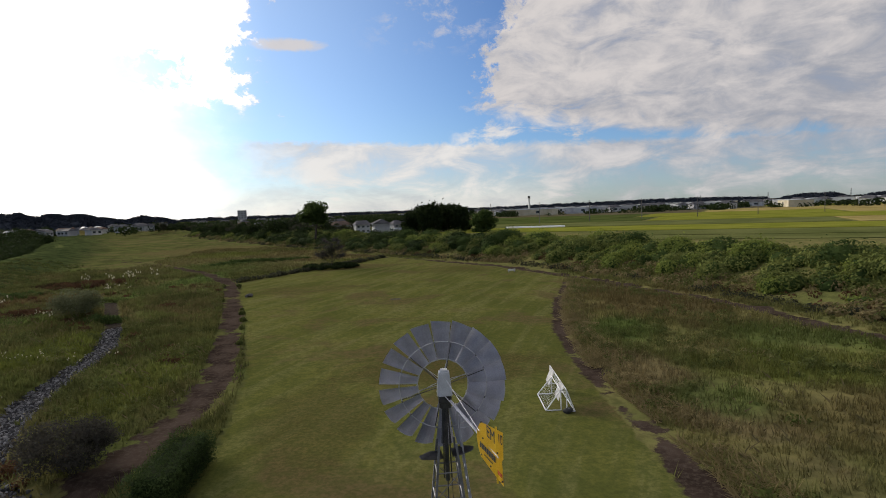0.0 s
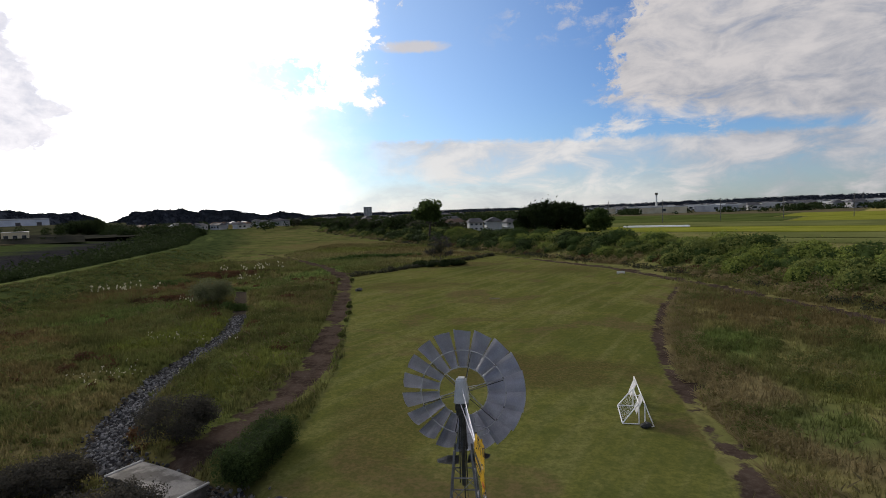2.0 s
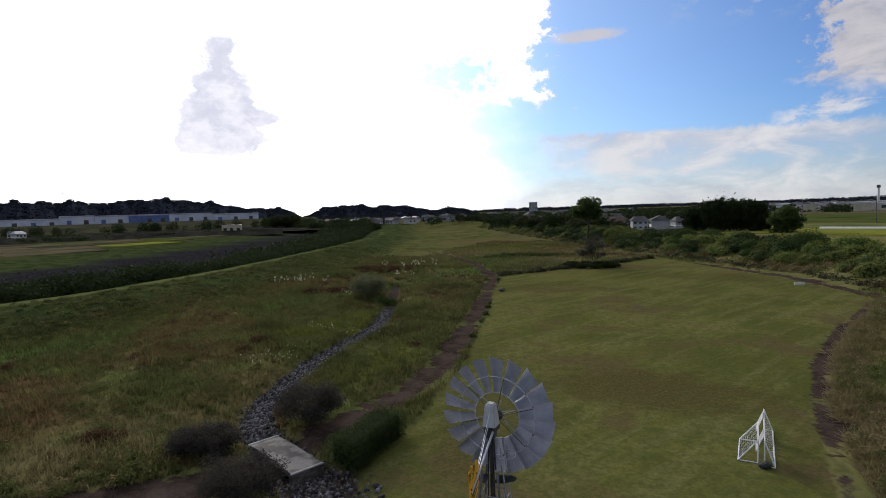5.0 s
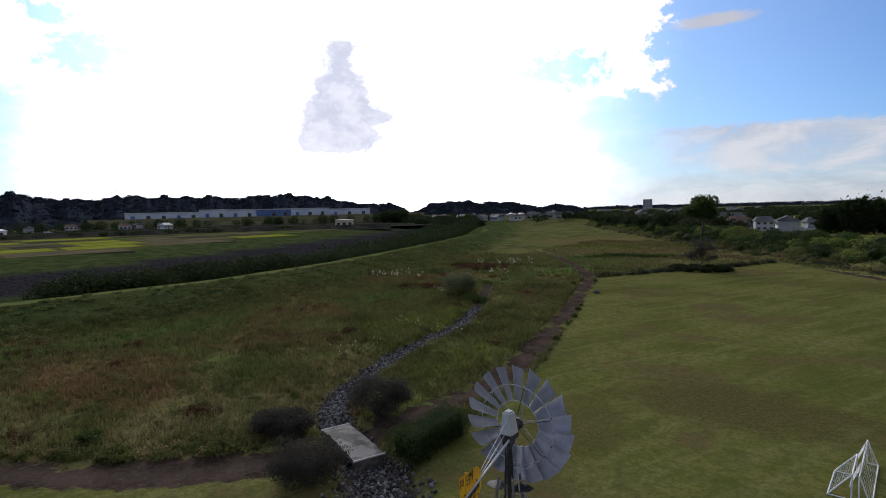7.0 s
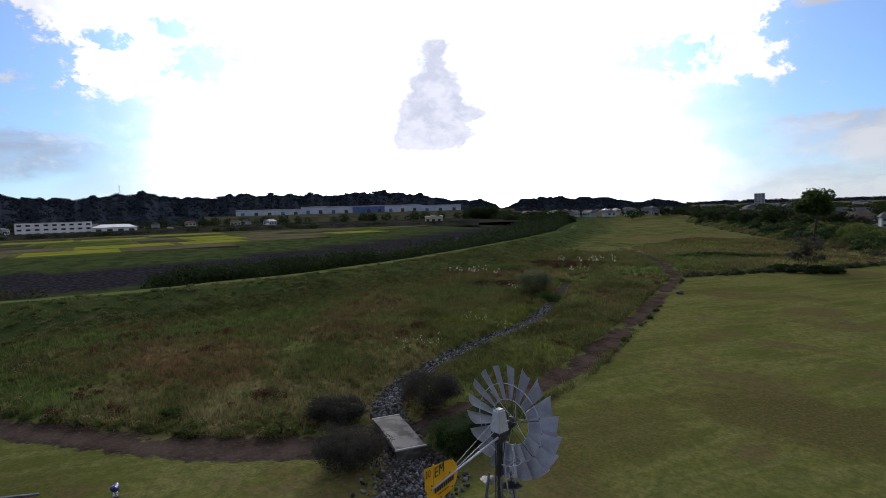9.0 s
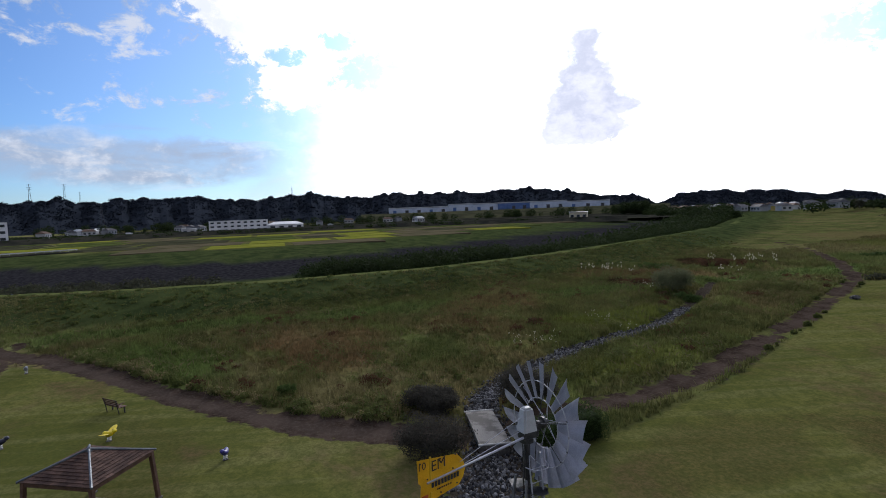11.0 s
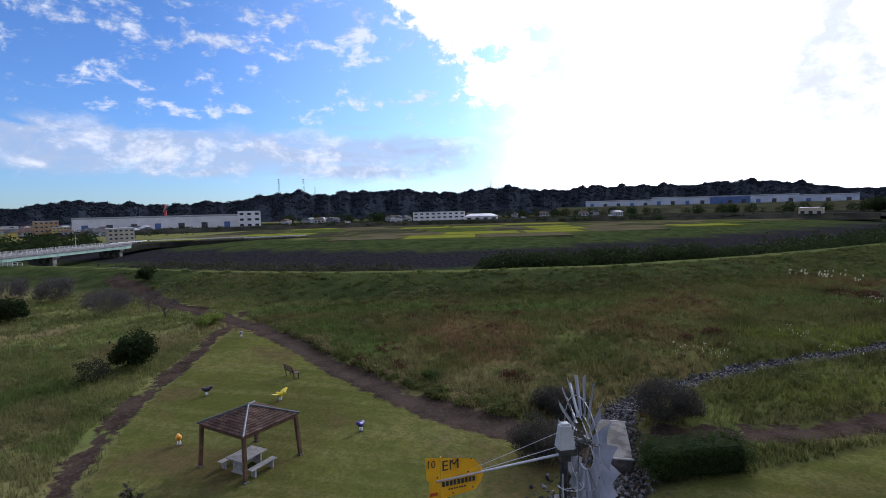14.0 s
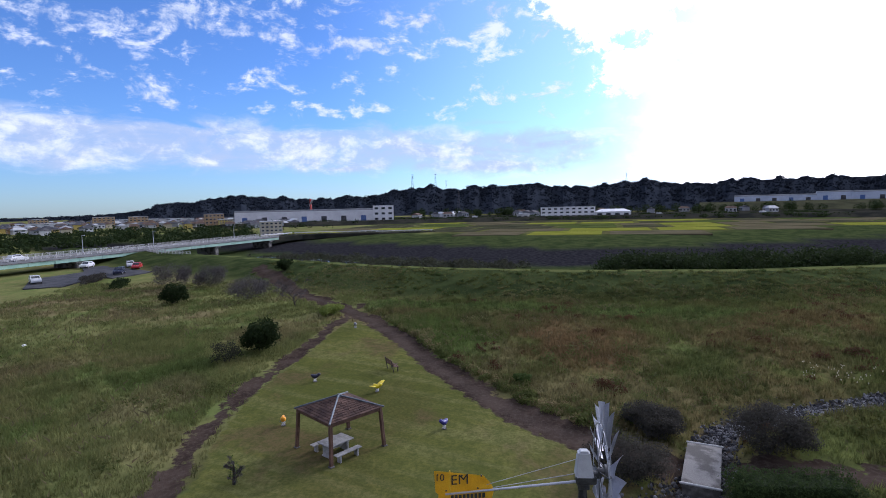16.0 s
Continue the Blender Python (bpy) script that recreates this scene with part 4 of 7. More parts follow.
        bm = box(B(), (0.04, 0.03, 0.05), polar(0.62, a - 0.17, -0.055), Matrix.Rotation(-a, 4, "Y"), 0.004)
        part("clip", hp(bm), M["kerb"], blade)
    # tail: two pipes, a stay and the painted vane
    tail = part("tail_boom", tp(tube(tube(B(), (0.07, -0.20, 6.30), (0.014, -3.12, 6.22), 0.032, 0.022, 8), (-0.05, -0.20, 6.42), (0, -2.05, 6.28), 0.010, 0.008, 6)), M["zinc"], ob)
    part("stay", tp(tube(B(), (0, -0.1, 6.80), (0, -2.2, 6.36), 0.007, 0.007, 5)), M["zinc"], tail)
    outline = [(-2.04, 6.20), (-2.10, 6.38), (-2.28, 6.58), (-3.36, 6.77), (-3.33, 6.28), (-3.27, 6.22), (-3.31, 5.78), (-2.24, 5.87), (-2.10, 6.02)]
    bm = B()
    face = bm.faces.new([bm.verts.new((0.0, y, z)) for y, z in outline])
    bmesh.ops.solidify(bm, geom=[face], thickness=0.012)
    vane = part("vane", tp(bm), M["yellow"], tail, "yellow painted sheet metal tail vane with lettering")
    for z in (6.60, 5.95):
        part("stiffener", tp(box(B(), (0.03, 0.03, 0.5 if z > 6.2 else 0.3), (0.008, -3.02, z - 0.1), None, 0.004)), M["yellow"], vane)
    for y, z in ((-2.32, 6.58), (-3.28, 6.68), (-3.28, 5.86), (-2.30, 5.94), (-2.75, 6.62), (-2.75, 5.9), (-3.1, 6.3), (-2.4, 6.3)):
        part("bolt", tp(tube(B(), (-0.02, y, z), (0.02, y, z), 0.018, 0.018, 6)), M["darksteel"], vane)

    def letters(body, size, at, side, mat="ink"):
        c = bpy.data.curves.new("lettering", "FONT")
        c.body, c.size, c.extrude, c.align_x, c.align_y = body, size, 0.001, "CENTER", "CENTER"
        flat = new("lettering", c)
        me = bpy.data.meshes.new_from_object(flat)
        bpy.data.objects.remove(flat)
        t = new("lettering", me)
        me.materials.append(M[mat])
        t.matrix_world = tail_m @ Matrix.Translation((0.012 * side, at[0], at[1])) @ Matrix.Rotation(radians(90 * side), 4, "Z") @ Matrix.Rotation(radians(90), 4, "X")
        t.parent = vane
        return t

    for side in (1, -1):
        letters("10", 0.22, (-3.24, 6.60), side)
        letters("EM", 0.32, (-2.80, 6.52), side)
        for w_, h_, y, z in ((0.78, 0.11, -2.62, 6.13), (0.42, 0.03, -2.66, 6.00)):
            k_ = 9 if w_ > 0.5 else 7
            for i in range(k_):
                part("brand_bar", tp(box(B(), (0.003, w_ / k_ * 0.72, h_), (0.0135 * side, y - w_ / 2 + (i + 0.5) * w_ / k_, z))), M["ink"], vane)
        part("small_bar", tp(box(B(), (0.003, 0.17, 0.07), (0.0135 * side, -3.18, 5.95))), M["redink"], vane)
    return ob


make_windmill()


# ---- the park ----
def make_gazebo():
    cx, cy, ang = -16.35, -9.65, 47.0
    ob = root("gazebo", pose(cx, cy, 0, 0, 0, ang), "brown timber garden pavilion with hipped shingle roof", "gazebo")
    h, e, apex = 1.56, 2.0, 2.84
    corners = [(-1, -1), (1, -1), (1, 1), (-1, 1)]
    for sx, sy in corners:
        bm = B()
        r = bmesh.ops.create_cube(bm, size=1.0, matrix=Matrix.Translation((sx * h, sy * h, 1.08)) @ Matrix.Diagonal((0.17, 0.17, 2.2, 1)))
        for v in r["verts"]:
            if v.co.z < 1:
                v.co.x += sx * 0.12
                v.co.y += sy * 0.12
        bmesh.ops.bevel(bm, geom=list(bm.edges), offset=0.015, segments=1, affect="EDGES")
        post = part("post", bm, M["timber"], ob)
        one_box("post_base", (0.26, 0.26, 0.06), (sx * (h + 0.12), sy * (h + 0.12), 0.03), M["concrete"], post, None, 0.01)
    for sx, sy, lx, ly in ((0, -1, 1, 0), (0, 1, 1, 0), (-1, 0, 0, 1), (1, 0, 0, 1)):
        one_box("beam", (2 * h * lx + 0.13, 2 * h * ly + 0.13, 0.2), (sx * h, sy * h, 2.08), M["timber"], ob, None, 0.012)
    # four roof slopes carrying courses of shingles, with metal hips
    for k_ in range(4):
        rot = Matrix.Rotation(radians(90 * k_), 4, "Z")
        bm = B()
        vs = [bm.verts.new(rot @ Vector(p)) for p in ((-h - 0.1, -h - 0.1, e + 0.14), (h + 0.1, -h - 0.1, e + 0.14), (0, 0, apex - 0.04))]
        bmesh.ops.solidify(bm, geom=[bm.faces.new(vs)], thickness=0.05)
        slope = part("roof_slope", bm, M["timber"], ob)
        courses = 11
        lift = Vector((0, -(apex - e), h)).normalized()
        for c in range(courses):
            t0, t1 = c / courses, (c + 1) / courses
            half = (h + 0.12) * (1 - t0)
            y0, z0 = -(h + 0.12) * (1 - t0), e + 0.17 + (apex - e - 0.17) * t0
            y1, z1 = -(h + 0.12) * (1 - t1), e + 0.17 + (apex - e - 0.17) * t1
            cols = max(1, round(half * 2 / 0.36))
            for j in range(cols):
                xa, xb = -half + 2 * half * j / cols, -half + 2 * half * (j + 1) / cols
                in_ = (1 - t1) / max(1 - t0, 1e-6)
                xa1, xb1 = max(xa, -half * in_), min(xb, half * in_)
                if xb1 - xa1 < 0.03:
                    continue
                g = 0.008
                lo, hi = Vector((0, -0.02, 0.035)), Vector((0, -0.005, 0.010))
                q = [Vector((xa + g, y0, z0)) + lo, Vector((xb - g, y0, z0)) + lo, Vector((xb1 - g, y1, z1)) + hi, Vector((xa1 + g, y1, z1)) + hi]
                low = [p - Vector((0, 0, 0.03)) for p in q]
                verts = [rot @ p for p in q + low]
                raw("shingle", verts, [(0, 1, 2, 3), (0, 4, 5, 1), (1, 5, 6, 2), (2, 6, 7, 3), (3, 7, 4, 0)], M["shingle"], slope)
        hip = tube(B(), rot @ Vector((-h - 0.16, -h - 0.16, e + 0.19)), (0, 0, apex + 0.05), 0.055, 0.05, 6)
        part("hip_ridge", hip, M["ridge"], slope, "grey metal hip capping")
    part("finial", tube(B(), (0, 0, apex - 0.05), (0, 0, apex + 0.12), 0.13, 0.05, 8), M["ridge"], ob)

    table_m = pose(-15.55, -9.70, 0, 0, 0, 141)
    table = root("picnic_table", table_m, "weathered grey picnic table under the pavilion", "table")
    for i in range(6):
        one_box("plank", (1.6, 0.17, 0.045), (0, -0.45 + 0.18 * i, 0.70), M["grey_wood"], table, None, 0.006)
    for sx in (-0.6, 0.6):
        one_box("leg", (0.10, 0.55, 0.62), (sx, 0, 0.36), M["grey_wood"], table, None, 0.01)
        one_box("foot", (0.12, 0.75, 0.06), (sx, 0, 0.03), M["grey_wood"], table, None, 0.01)
    one_box("stretcher", (1.2, 0.08, 0.10), (0, 0, 0.36), M["grey_wood"], table)
    for s in (-1, 1):
        bench = root("picnic_bench", table_m @ pose(0, 1.0 * s, 0), "weathered grey backless bench beside the picnic table", "bench", "benches at the picnic table")
        for i in range(2):
            one_box("plank", (1.6, 0.17, 0.045), (0, -0.09 + 0.18 * i, 0.41), M["grey_wood"], bench, None, 0.006)
        for sx in (-0.55, 0.55):
            one_box("leg", (0.10, 0.28, 0.39), (sx, 0, 0.195), M["grey_wood"], bench, None, 0.01)


def make_slab():
    ob = root("footbridge", pose(-13.75, 8.55, 0.02, 0, 0, -25), "worn concrete slab footbridge across the stony stream", "footbridge")
    bm = B()
    n = 12
    rows = []
    for i in range(n + 1):
        x = -2.35 + 4.7 * i / n
        z = 0.22 + 0.10 * math.cos(x / 2.35 * 1.4)
        rows.append([bm.verts.new((x, y, z + d)) for y, d in ((-0.8, 0), (0.8, 0), (0.8, -0.22), (-0.8, -0.22))])
    for a, b in zip(rows, rows[1:]):
        for j in range(4):
            bm.faces.new((a[j], a[(j + 1) % 4], b[(j + 1) % 4], b[j]))
    bm.faces.new(rows[0][::-1])
    bm.faces.new(rows[-1])
    bmesh.ops.recalc_face_normals(bm, faces=bm.faces)
    part("deck", bm, M["concrete"], ob)
    for x in (-2.35, 2.35):
        one_box("end_kerb", (0.10, 1.75, 0.10), (x, 0, 0.24), M["kerb"], ob, None, 0.03, "pale concrete end kerb")
    for s in (-1, 1):
        one_box("abutment", (0.35, 1.5, 0.5), (s * 2.1, 0, -0.18), M["concrete"], ob)


def make_goal():
    """Two small football goals with white tube frames and nets, standing back to back."""
    for x, y, w, h, d in ((8.62, 17.30, 2.35, 1.18, 0.42), (8.26, 16.55, 1.32, 1.08, -0.82)):
        ob = root("football_goal", pose(x, y, 0, 0, 0, -7.5), "white tubular football goal with worn net on the lawn", "goal", "football goals on the lawn")
        r = 0.030
        pts = dict(a=(0.0, -w, 0.03), b=(0.0, w, 0.03), c=(0.0, -w + 0.1, h), d=(0.0, w - 0.1, h), e=(d, -w, 0.03), f=(d, w, 0.03))
        for u, v, name in (("a", "c", "upright"), ("b", "d", "upright"), ("c", "d", "crossbar"), ("a", "e", "ground_bar"), ("b", "f", "ground_bar"), ("e", "f", "back_bar"), ("c", "e", "back_stay"), ("d", "f", "back_stay")):
            one_tube(name, pts[u], pts[v], r, M["white"], ob, sides=8)
        bm = B()
        c0, c1, e0, e1 = (Vector(pts[q]) for q in "cdef")
        for i in range(1, 15):
            tube(bm, c0.lerp(c1, i / 15), e0.lerp(e1, i / 15), 0.004, 0.004, 3)
        for i in range(1, 9):
            tube(bm, c0.lerp(e0, i / 9), c1.lerp(e1, i / 9), 0.004, 0.004, 3)
        part("net", bm, M["white"], ob, "thin white net")
        if d > 0:
            for y_ in (-1.35, 1.25):
                one_box("target_sheet", (0.015, 1.05, 0.85), (-0.20, y_, 0.84), M["kerb"], ob, Matrix.Rotation(radians(22), 4, "Y"), 0.004, "white mesh sheet tied to the net")
    ob = root("ballast_bag", pose(8.32, 14.85, 0), "black ballast bag weighing the goal down", "bag")
    bm = B()
    bmesh.ops.create_icosphere(bm, subdivisions=2, radius=0.25, matrix=Matrix.Translation((0, 0, 0.13)) @ Matrix.Diagonal((1.2, 0.8, 0.62, 1)))
    for v in bm.verts:
        v.co += Vector((0, 0, 0.03 * math.sin(9 * v.co.x + 4 * v.co.y)))
    part("sack", bm, M["rubber"], ob)
    part("strap", box(B(), (0.06, 0.46, 0.02), (0, 0, 0.29), None, 0.004), M["darksteel"], ob)


def paint(name, col, rough=0.4):
    return surface(name, tuple(v * 0.85 for v in col), col, 3.0, rough, 0.0, 0.002)


def rocker(name, x, y, turn, col, label, wings=False, head=True):
    """A spring rider on a coil: rounded body, handles and footrests."""
    ob = root(name, pose(x, y, 0, 0, 0, turn) @ Matrix.Diagonal((0.92, 0.92, 0.78, 1)), label, "spring rider")
    mat = paint(name, col)
    coil = [(0.10 * math.cos(t), 0.10 * math.sin(t), 0.05 + 0.30 * t / (8 * math.pi)) for t in np.linspace(0, 8 * math.pi, 41)]
    part("spring", chain(B(), coil, 0.016, 5), M["white"], ob)
    one_tube("base", (0, 0, -0.02), (0, 0, 0.05), 0.16, M["concrete"], ob, sides=12)
    bm = B()
    bmesh.ops.create_icosphere(bm, subdivisions=3, radius=1.0, matrix=Matrix.Translation((0, 0, 0.52)) @ Matrix.Diagonal((0.36, 0.17, 0.20, 1)))
    for v in bm.verts:
        v.co.z += 0.35 * v.co.x ** 2 - 0.03 * math.cos(9 * v.co.x)
    body = part("body", bm, mat, ob)
    if head:
        bm = B()
        bmesh.ops.create_icosphere(bm, subdivisions=2, radius=0.14, matrix=Matrix.Translation((0.36, 0, 0.72)))
        part("head_end", bm, mat, ob)
    if wings:
        for s in (-1, 1):
            bm = B()
            bmesh.ops.create_icosphere(bm, subdivisions=2, radius=1.0, matrix=Matrix.Translation((-0.02, s * 0.48, 0.66)) @ Matrix.Rotation(radians(20 * s), 4, "X") @ Matrix.Diagonal((0.20, 0.42, 0.035, 1)))
            part("wing", bm, mat, body)
    one_tube("handle", (0.2, -0.2, 0.78), (0.2, 0.2, 0.78), 0.015, M["darksteel"], ob, sides=6)
    one_tube("footrest", (0.05, -0.24, 0.36), (0.05, 0.24, 0.36), 0.015, M["darksteel"], ob, sides=6)


def park_bench(x, y, turn):
    ob = root("park_bench", pose(x, y, 0, 0, 0, turn), "dark wooden slatted park bench on the grass", "bench")
    for i in range(4):
        one_box("seat_slat", (1.6, 0.09, 0.035), (0, -0.18 + 0.11 * i, 0.43), M["timber"], ob, None, 0.006)
    for i in range(4):
        one_box("back_slat", (1.6, 0.03, 0.09), (0, 0.27 + 0.03 * i, 0.54 + 0.12 * i), M["timber"], ob, Matrix.Rotation(radians(-14), 4, "X"), 0.006)
    for sx in (-0.65, 0.65):
        one_box("leg", (0.07, 0.07, 0.44), (sx, -0.16, 0.21), M["darksteel"], ob, None, 0.008)
        one_tube("back_support", (sx, 0.2, 0), (sx, 0.36, 0.95), 0.03, M["darksteel"], ob, sides=6)
        one_box("arm", (0.05, 0.48, 0.04), (sx, 0.04, 0.63), M["timber"], ob, None, 0.008)


make_gazebo()
make_slab()
make_goal()
rocker("butterfly_rider", -25.2, -9.1, 60, (0.80, 0.62, 0.01), "bright yellow winged spring rider on the lawn", True)
rocker("caterpillar_rider", -19.3, -13.8, 20, (0.85, 0.36, 0.01), "orange yellow spring rider on the lawn")
rocker("blue_rider", -18.7, -4.1, -30, (0.035, 0.03, 0.20), "dark blue spring rider with white base")
rocker("navy_rider", -27.6, -14.2, 80, (0.012, 0.012, 0.035), "near-black spring rider with white base")
rocker("grey_rider", -45.9, -14.9, 10, (0.30, 0.30, 0.36), "pale grey spring rider at the tip of the lawn")
park_bench(-30.4, -8.7, -150)


def make_rock(name, x, y, s, label, mat="stone"):
    rng = np.random.default_rng(int(abs(x * 10)))
    bm = B()
    bmesh.ops.create_icosphere(bm, subdivisions=2, radius=s)
    for v in bm.verts:
        v.co = v.co * (0.8 + 0.35 * rng.random())
        v.co.z *= 0.6
    ob = part(name, bm, M[mat])
    ob.matrix_world = pose(x, y, ground_z(x, y) + s * 0.3)
    tagged(ob, label, "rock")


make_rock("boulder", -18.9, 65.6, 0.55, "grey boulder at the corner of the lawn")
ob = root("drain_cover", pose(0.95, 56.2, -0.02), "flat dark concrete drain cover in the lawn", "drain cover")
one_box("cover", (1.3, 0.9, 0.05), (0, 0, 0.02), M["drain"], ob, None, 0.01)
ob = root("low_sign", pose(21.6, 78.0, 0.0, 0, 0, 25), "small white low marker board beside the lawn", "sign")
one_box("board", (1.6, 0.08, 0.35), (0, 0, 0.35), M["white"], ob, None, 0.01)
for sx in (-0.6, 0.6):
    one_box("post", (0.08, 0.08, 0.4), (sx, 0, 0.1), M["grey_wood"], ob)

# bushes by the stream and the windmill
shrub("round_bush", -15.0, 12.4, 4.0, 3.8, 2.3, "bush_grey", "dull grey-green rounded bush beside the stream", 11, 0.052, 13000, lumps=22)
clipped_hedge(-10.1, 10.7, 1.9, 4.9, 1.55, -4)
shrub("tall_bush", -13.2, 4.9, 3.5, 3.9, 1.9, "bush_grey", "dull grey-green bush at the lawn's edge", 13, 0.048, 11000, lumps=20)
shrub("path_bush", -18.1, 7.7, 3.6, 3.2, 1.6, "bush_grey", "dark grey-green bush beside the dirt path", 14, 0.052, 13000, lumps=20)
shrub("meadow_bush", -26.5, 1.2, 1.3, 1.3, 0.8, "leaf", "small green bush in the meadow", 15, 0.07, 1400)
shrub("willow_bush", -36.8, 56.5, 5.6, 5.0, 3.6, "willow", "pale grey-green upright willow bush by the pond", 16, 0.09, 7500, lumps=26)
thicket("pond_thicket", -44.8, 60.2, 8.0, 6.5, 0.8, "leaf_rust", "rust-brown dry thicket round the pond", 17, 20, 70, 0.11, 6000)
thicket("pond_thicket", -52.5, 92.5, 13.0, 12.0, 1.0, "leaf_rust", "rust-brown dry thicket by the far pool", 18, 30, 90, 0.15, 7000)
thicket("dark_thicket", -57.0, 79.0, 9.0, 6.0, 1.1, "leaf", "dark green thicket by the far pool", 19, -20, 50, 0.14, 4000)
thicket("dark_thicket", -32.0, 53.5, 4.0, 3.5, 0.9, "leaf", "dark green weeds at the head of the stream", 34, 10, 40, 0.11, 3000)
thicket("dark_thicket", -30.0, 124.0, 26.0, 5.0, 1.3, "leaf", "dark green scrub strip at the end of the meadow", 35, 20, 110, 0.22, 6000)
# ring hedge round a young tree on the lawn
for i in range(10):
    a = 2 * math.pi * i / 10
    shrub("ring_hedge", -10.4 + 4.4 * math.cos(a), 101.0 + 3.0 * math.sin(a), 3.3, 2.5, 1.0, "leaf_dark", "low dark clipped hedge round a young tree", 40 + i, 0.15, 900, group="ring hedge", category="hedge", lumps=5)
bare_tree("young_tree", -10.4, 101.0, 6.6, 6.4, "thin-leaved young tree inside the ring hedge", 21, "leaf_dull", 2400, 0.12, 60)
# south meadow
shrub("evergreen_bush", -36.5, -21.7, 3.5, 3.5, 3.2, "leaf_dark", "dense dark evergreen bush in the meadow", 22, 0.12, 4600, lumps=26)
shrub("bare_bush", -33.0, -23.3, 2.8, 2.4, 2.0, "leaf_dull", "half-bare grey bush in the meadow", 23, 0.07, 1500)
shrub("evergreen_bush", -62.8, -44.3, 4.0, 3.8, 3.3, "leaf_dark", "dark evergreen bush in rough grass", 24, 0.13, 3200)
shrub("bare_thicket", -65.0, -34.4, 7.2, 6.2, 3.8, "twig", "low spreading half-bare thicket with grey twigs", 25, 0.07, 9000, lumps=30)
bare_tree("dead_tree", -58.9, -25.6, 2.7, 4.6, "dead leafless tree with pale branches", 26, "twig", 60, 0.06, 14)
bare_tree("dead_tree", -65.5, -29.5, 2.2, 3.6, "dead leafless tree with pale branches", 36, "twig", 60, 0.06, 14)
shrub("low_shrub", -53.3, -19.5, 4.8, 2.8, 1.1, "leaf_bright", "low green shrub where the paths meet", 27, 0.12, 2600)
shrub("evergreen_bush", -88.6, -37.0, 3.0, 3.0, 2.4, "leaf_dark", "dark bush on the levee slope", 28, 0.14, 2000)
shrub("bare_thicket", -79.0, -46.8, 6.2, 5.6, 4.2, "twig", "half-bare grey thicket near the car park", 29, 0.08, 7500, lumps=28)
shrub("bare_thicket", -79.0, -53.4, 7.0, 6.0, 4.6, "twig", "half-bare grey thicket near the car park", 30, 0.08, 8000, lumps=28)
thicket("hedge_row", -84.0, -66.0, 14.0, 2.6, 1.5, "leaf_dark", "dark untrimmed hedge along the asphalt", 38, 25, 50, 0.15, 3500)
shrub("low_hedge", -89.0, -74.5, 14.0, 3.0, 1.5, "bush_grey", "low brownish hedge along the car park", 34, 0.12, 4200, turn=20, category="hedge", lumps=16)
bare_tree("sapling", -12.3, -13.8, 1.5, 0.9, "thin young sapling with few leaves", 31, "leaf", 160, 0.05)
ob = root("waste_heap", pose(-39.3, -46.7, ground_z(-39.3, -46.7)), "small pale sack lying in tall grass", "sack")
bm = B()
bmesh.ops.create_icosphere(bm, subdivisions=2, radius=0.22, matrix=Matrix.Translation((0, 0, 0.12)) @ Matrix.Diagonal((1, 0.8, 0.7, 1)))
part("sack", bm, M["white"], ob)


def pampas(x, y, n, seed, h=1.6, spread=2.5):
    """Clumps of pampas grass with pale plumes."""
    rng = np.random.default_rng(seed)
    tri, plume = [], []
    for i in range(n):
        px, py = x + rng.normal() * spread, y + rng.normal() * spread * 0.7
        z = ground_z(px, py)
        for j in range(26):
            a, l = 2 * math.pi * rng.random(), h * (0.5 + 0.5 * rng.random())
            ox, oy = math.cos(a), math.sin(a)
            b0, tip = (px + 0.1 * ox, py + 0.1 * oy, z), (px + l * 0.5 * ox, py + l * 0.5 * oy, z + l * 0.8)
            w = 0.035
            tri += [(b0[0] - oy * w, b0[1] + ox * w, b0[2]), (b0[0] + oy * w, b0[1] - ox * w, b0[2]), tip]
        for j in range(4):
            a, l = 2 * math.pi * rng.random(), h * (0.7 + 0.45 * rng.random())
            c = (px + 0.45 * math.cos(a), py + 0.28 * math.sin(a), z + l)
            plume.append((*c, 0.045 * h, 0.045 * h, 0.10 * h))
    ob = root("pampas_grass", pose(0, 0, 0), "clump of pampas grass with pale feathery plumes", "pampas grass", kind="stuff")
    many("leaves", tri, 3, M["weeds"], ob)
    many("plumes", leaf_cloud(rng, plume, len(plume) * 16, 0.022 * h + 0.02, 0, 0.2), 4, M["plume"], ob)


pampas(-53.0, 60.0, 9, 1, 2.3, 2.0)
pampas(-43.5, 88.0, 12, 2, 2.2, 3.5)
pampas(-40.0, 78.0, 5, 5, 1.5, 2.0)
pampas(-38.5, 54.5, 5, 6, 1.2, 1.6)
pampas(-26.2, 24.6, 14, 3, 0.60, 2.0)
pampas(-28.5, 34.0, 8, 4, 0.7, 2.5)


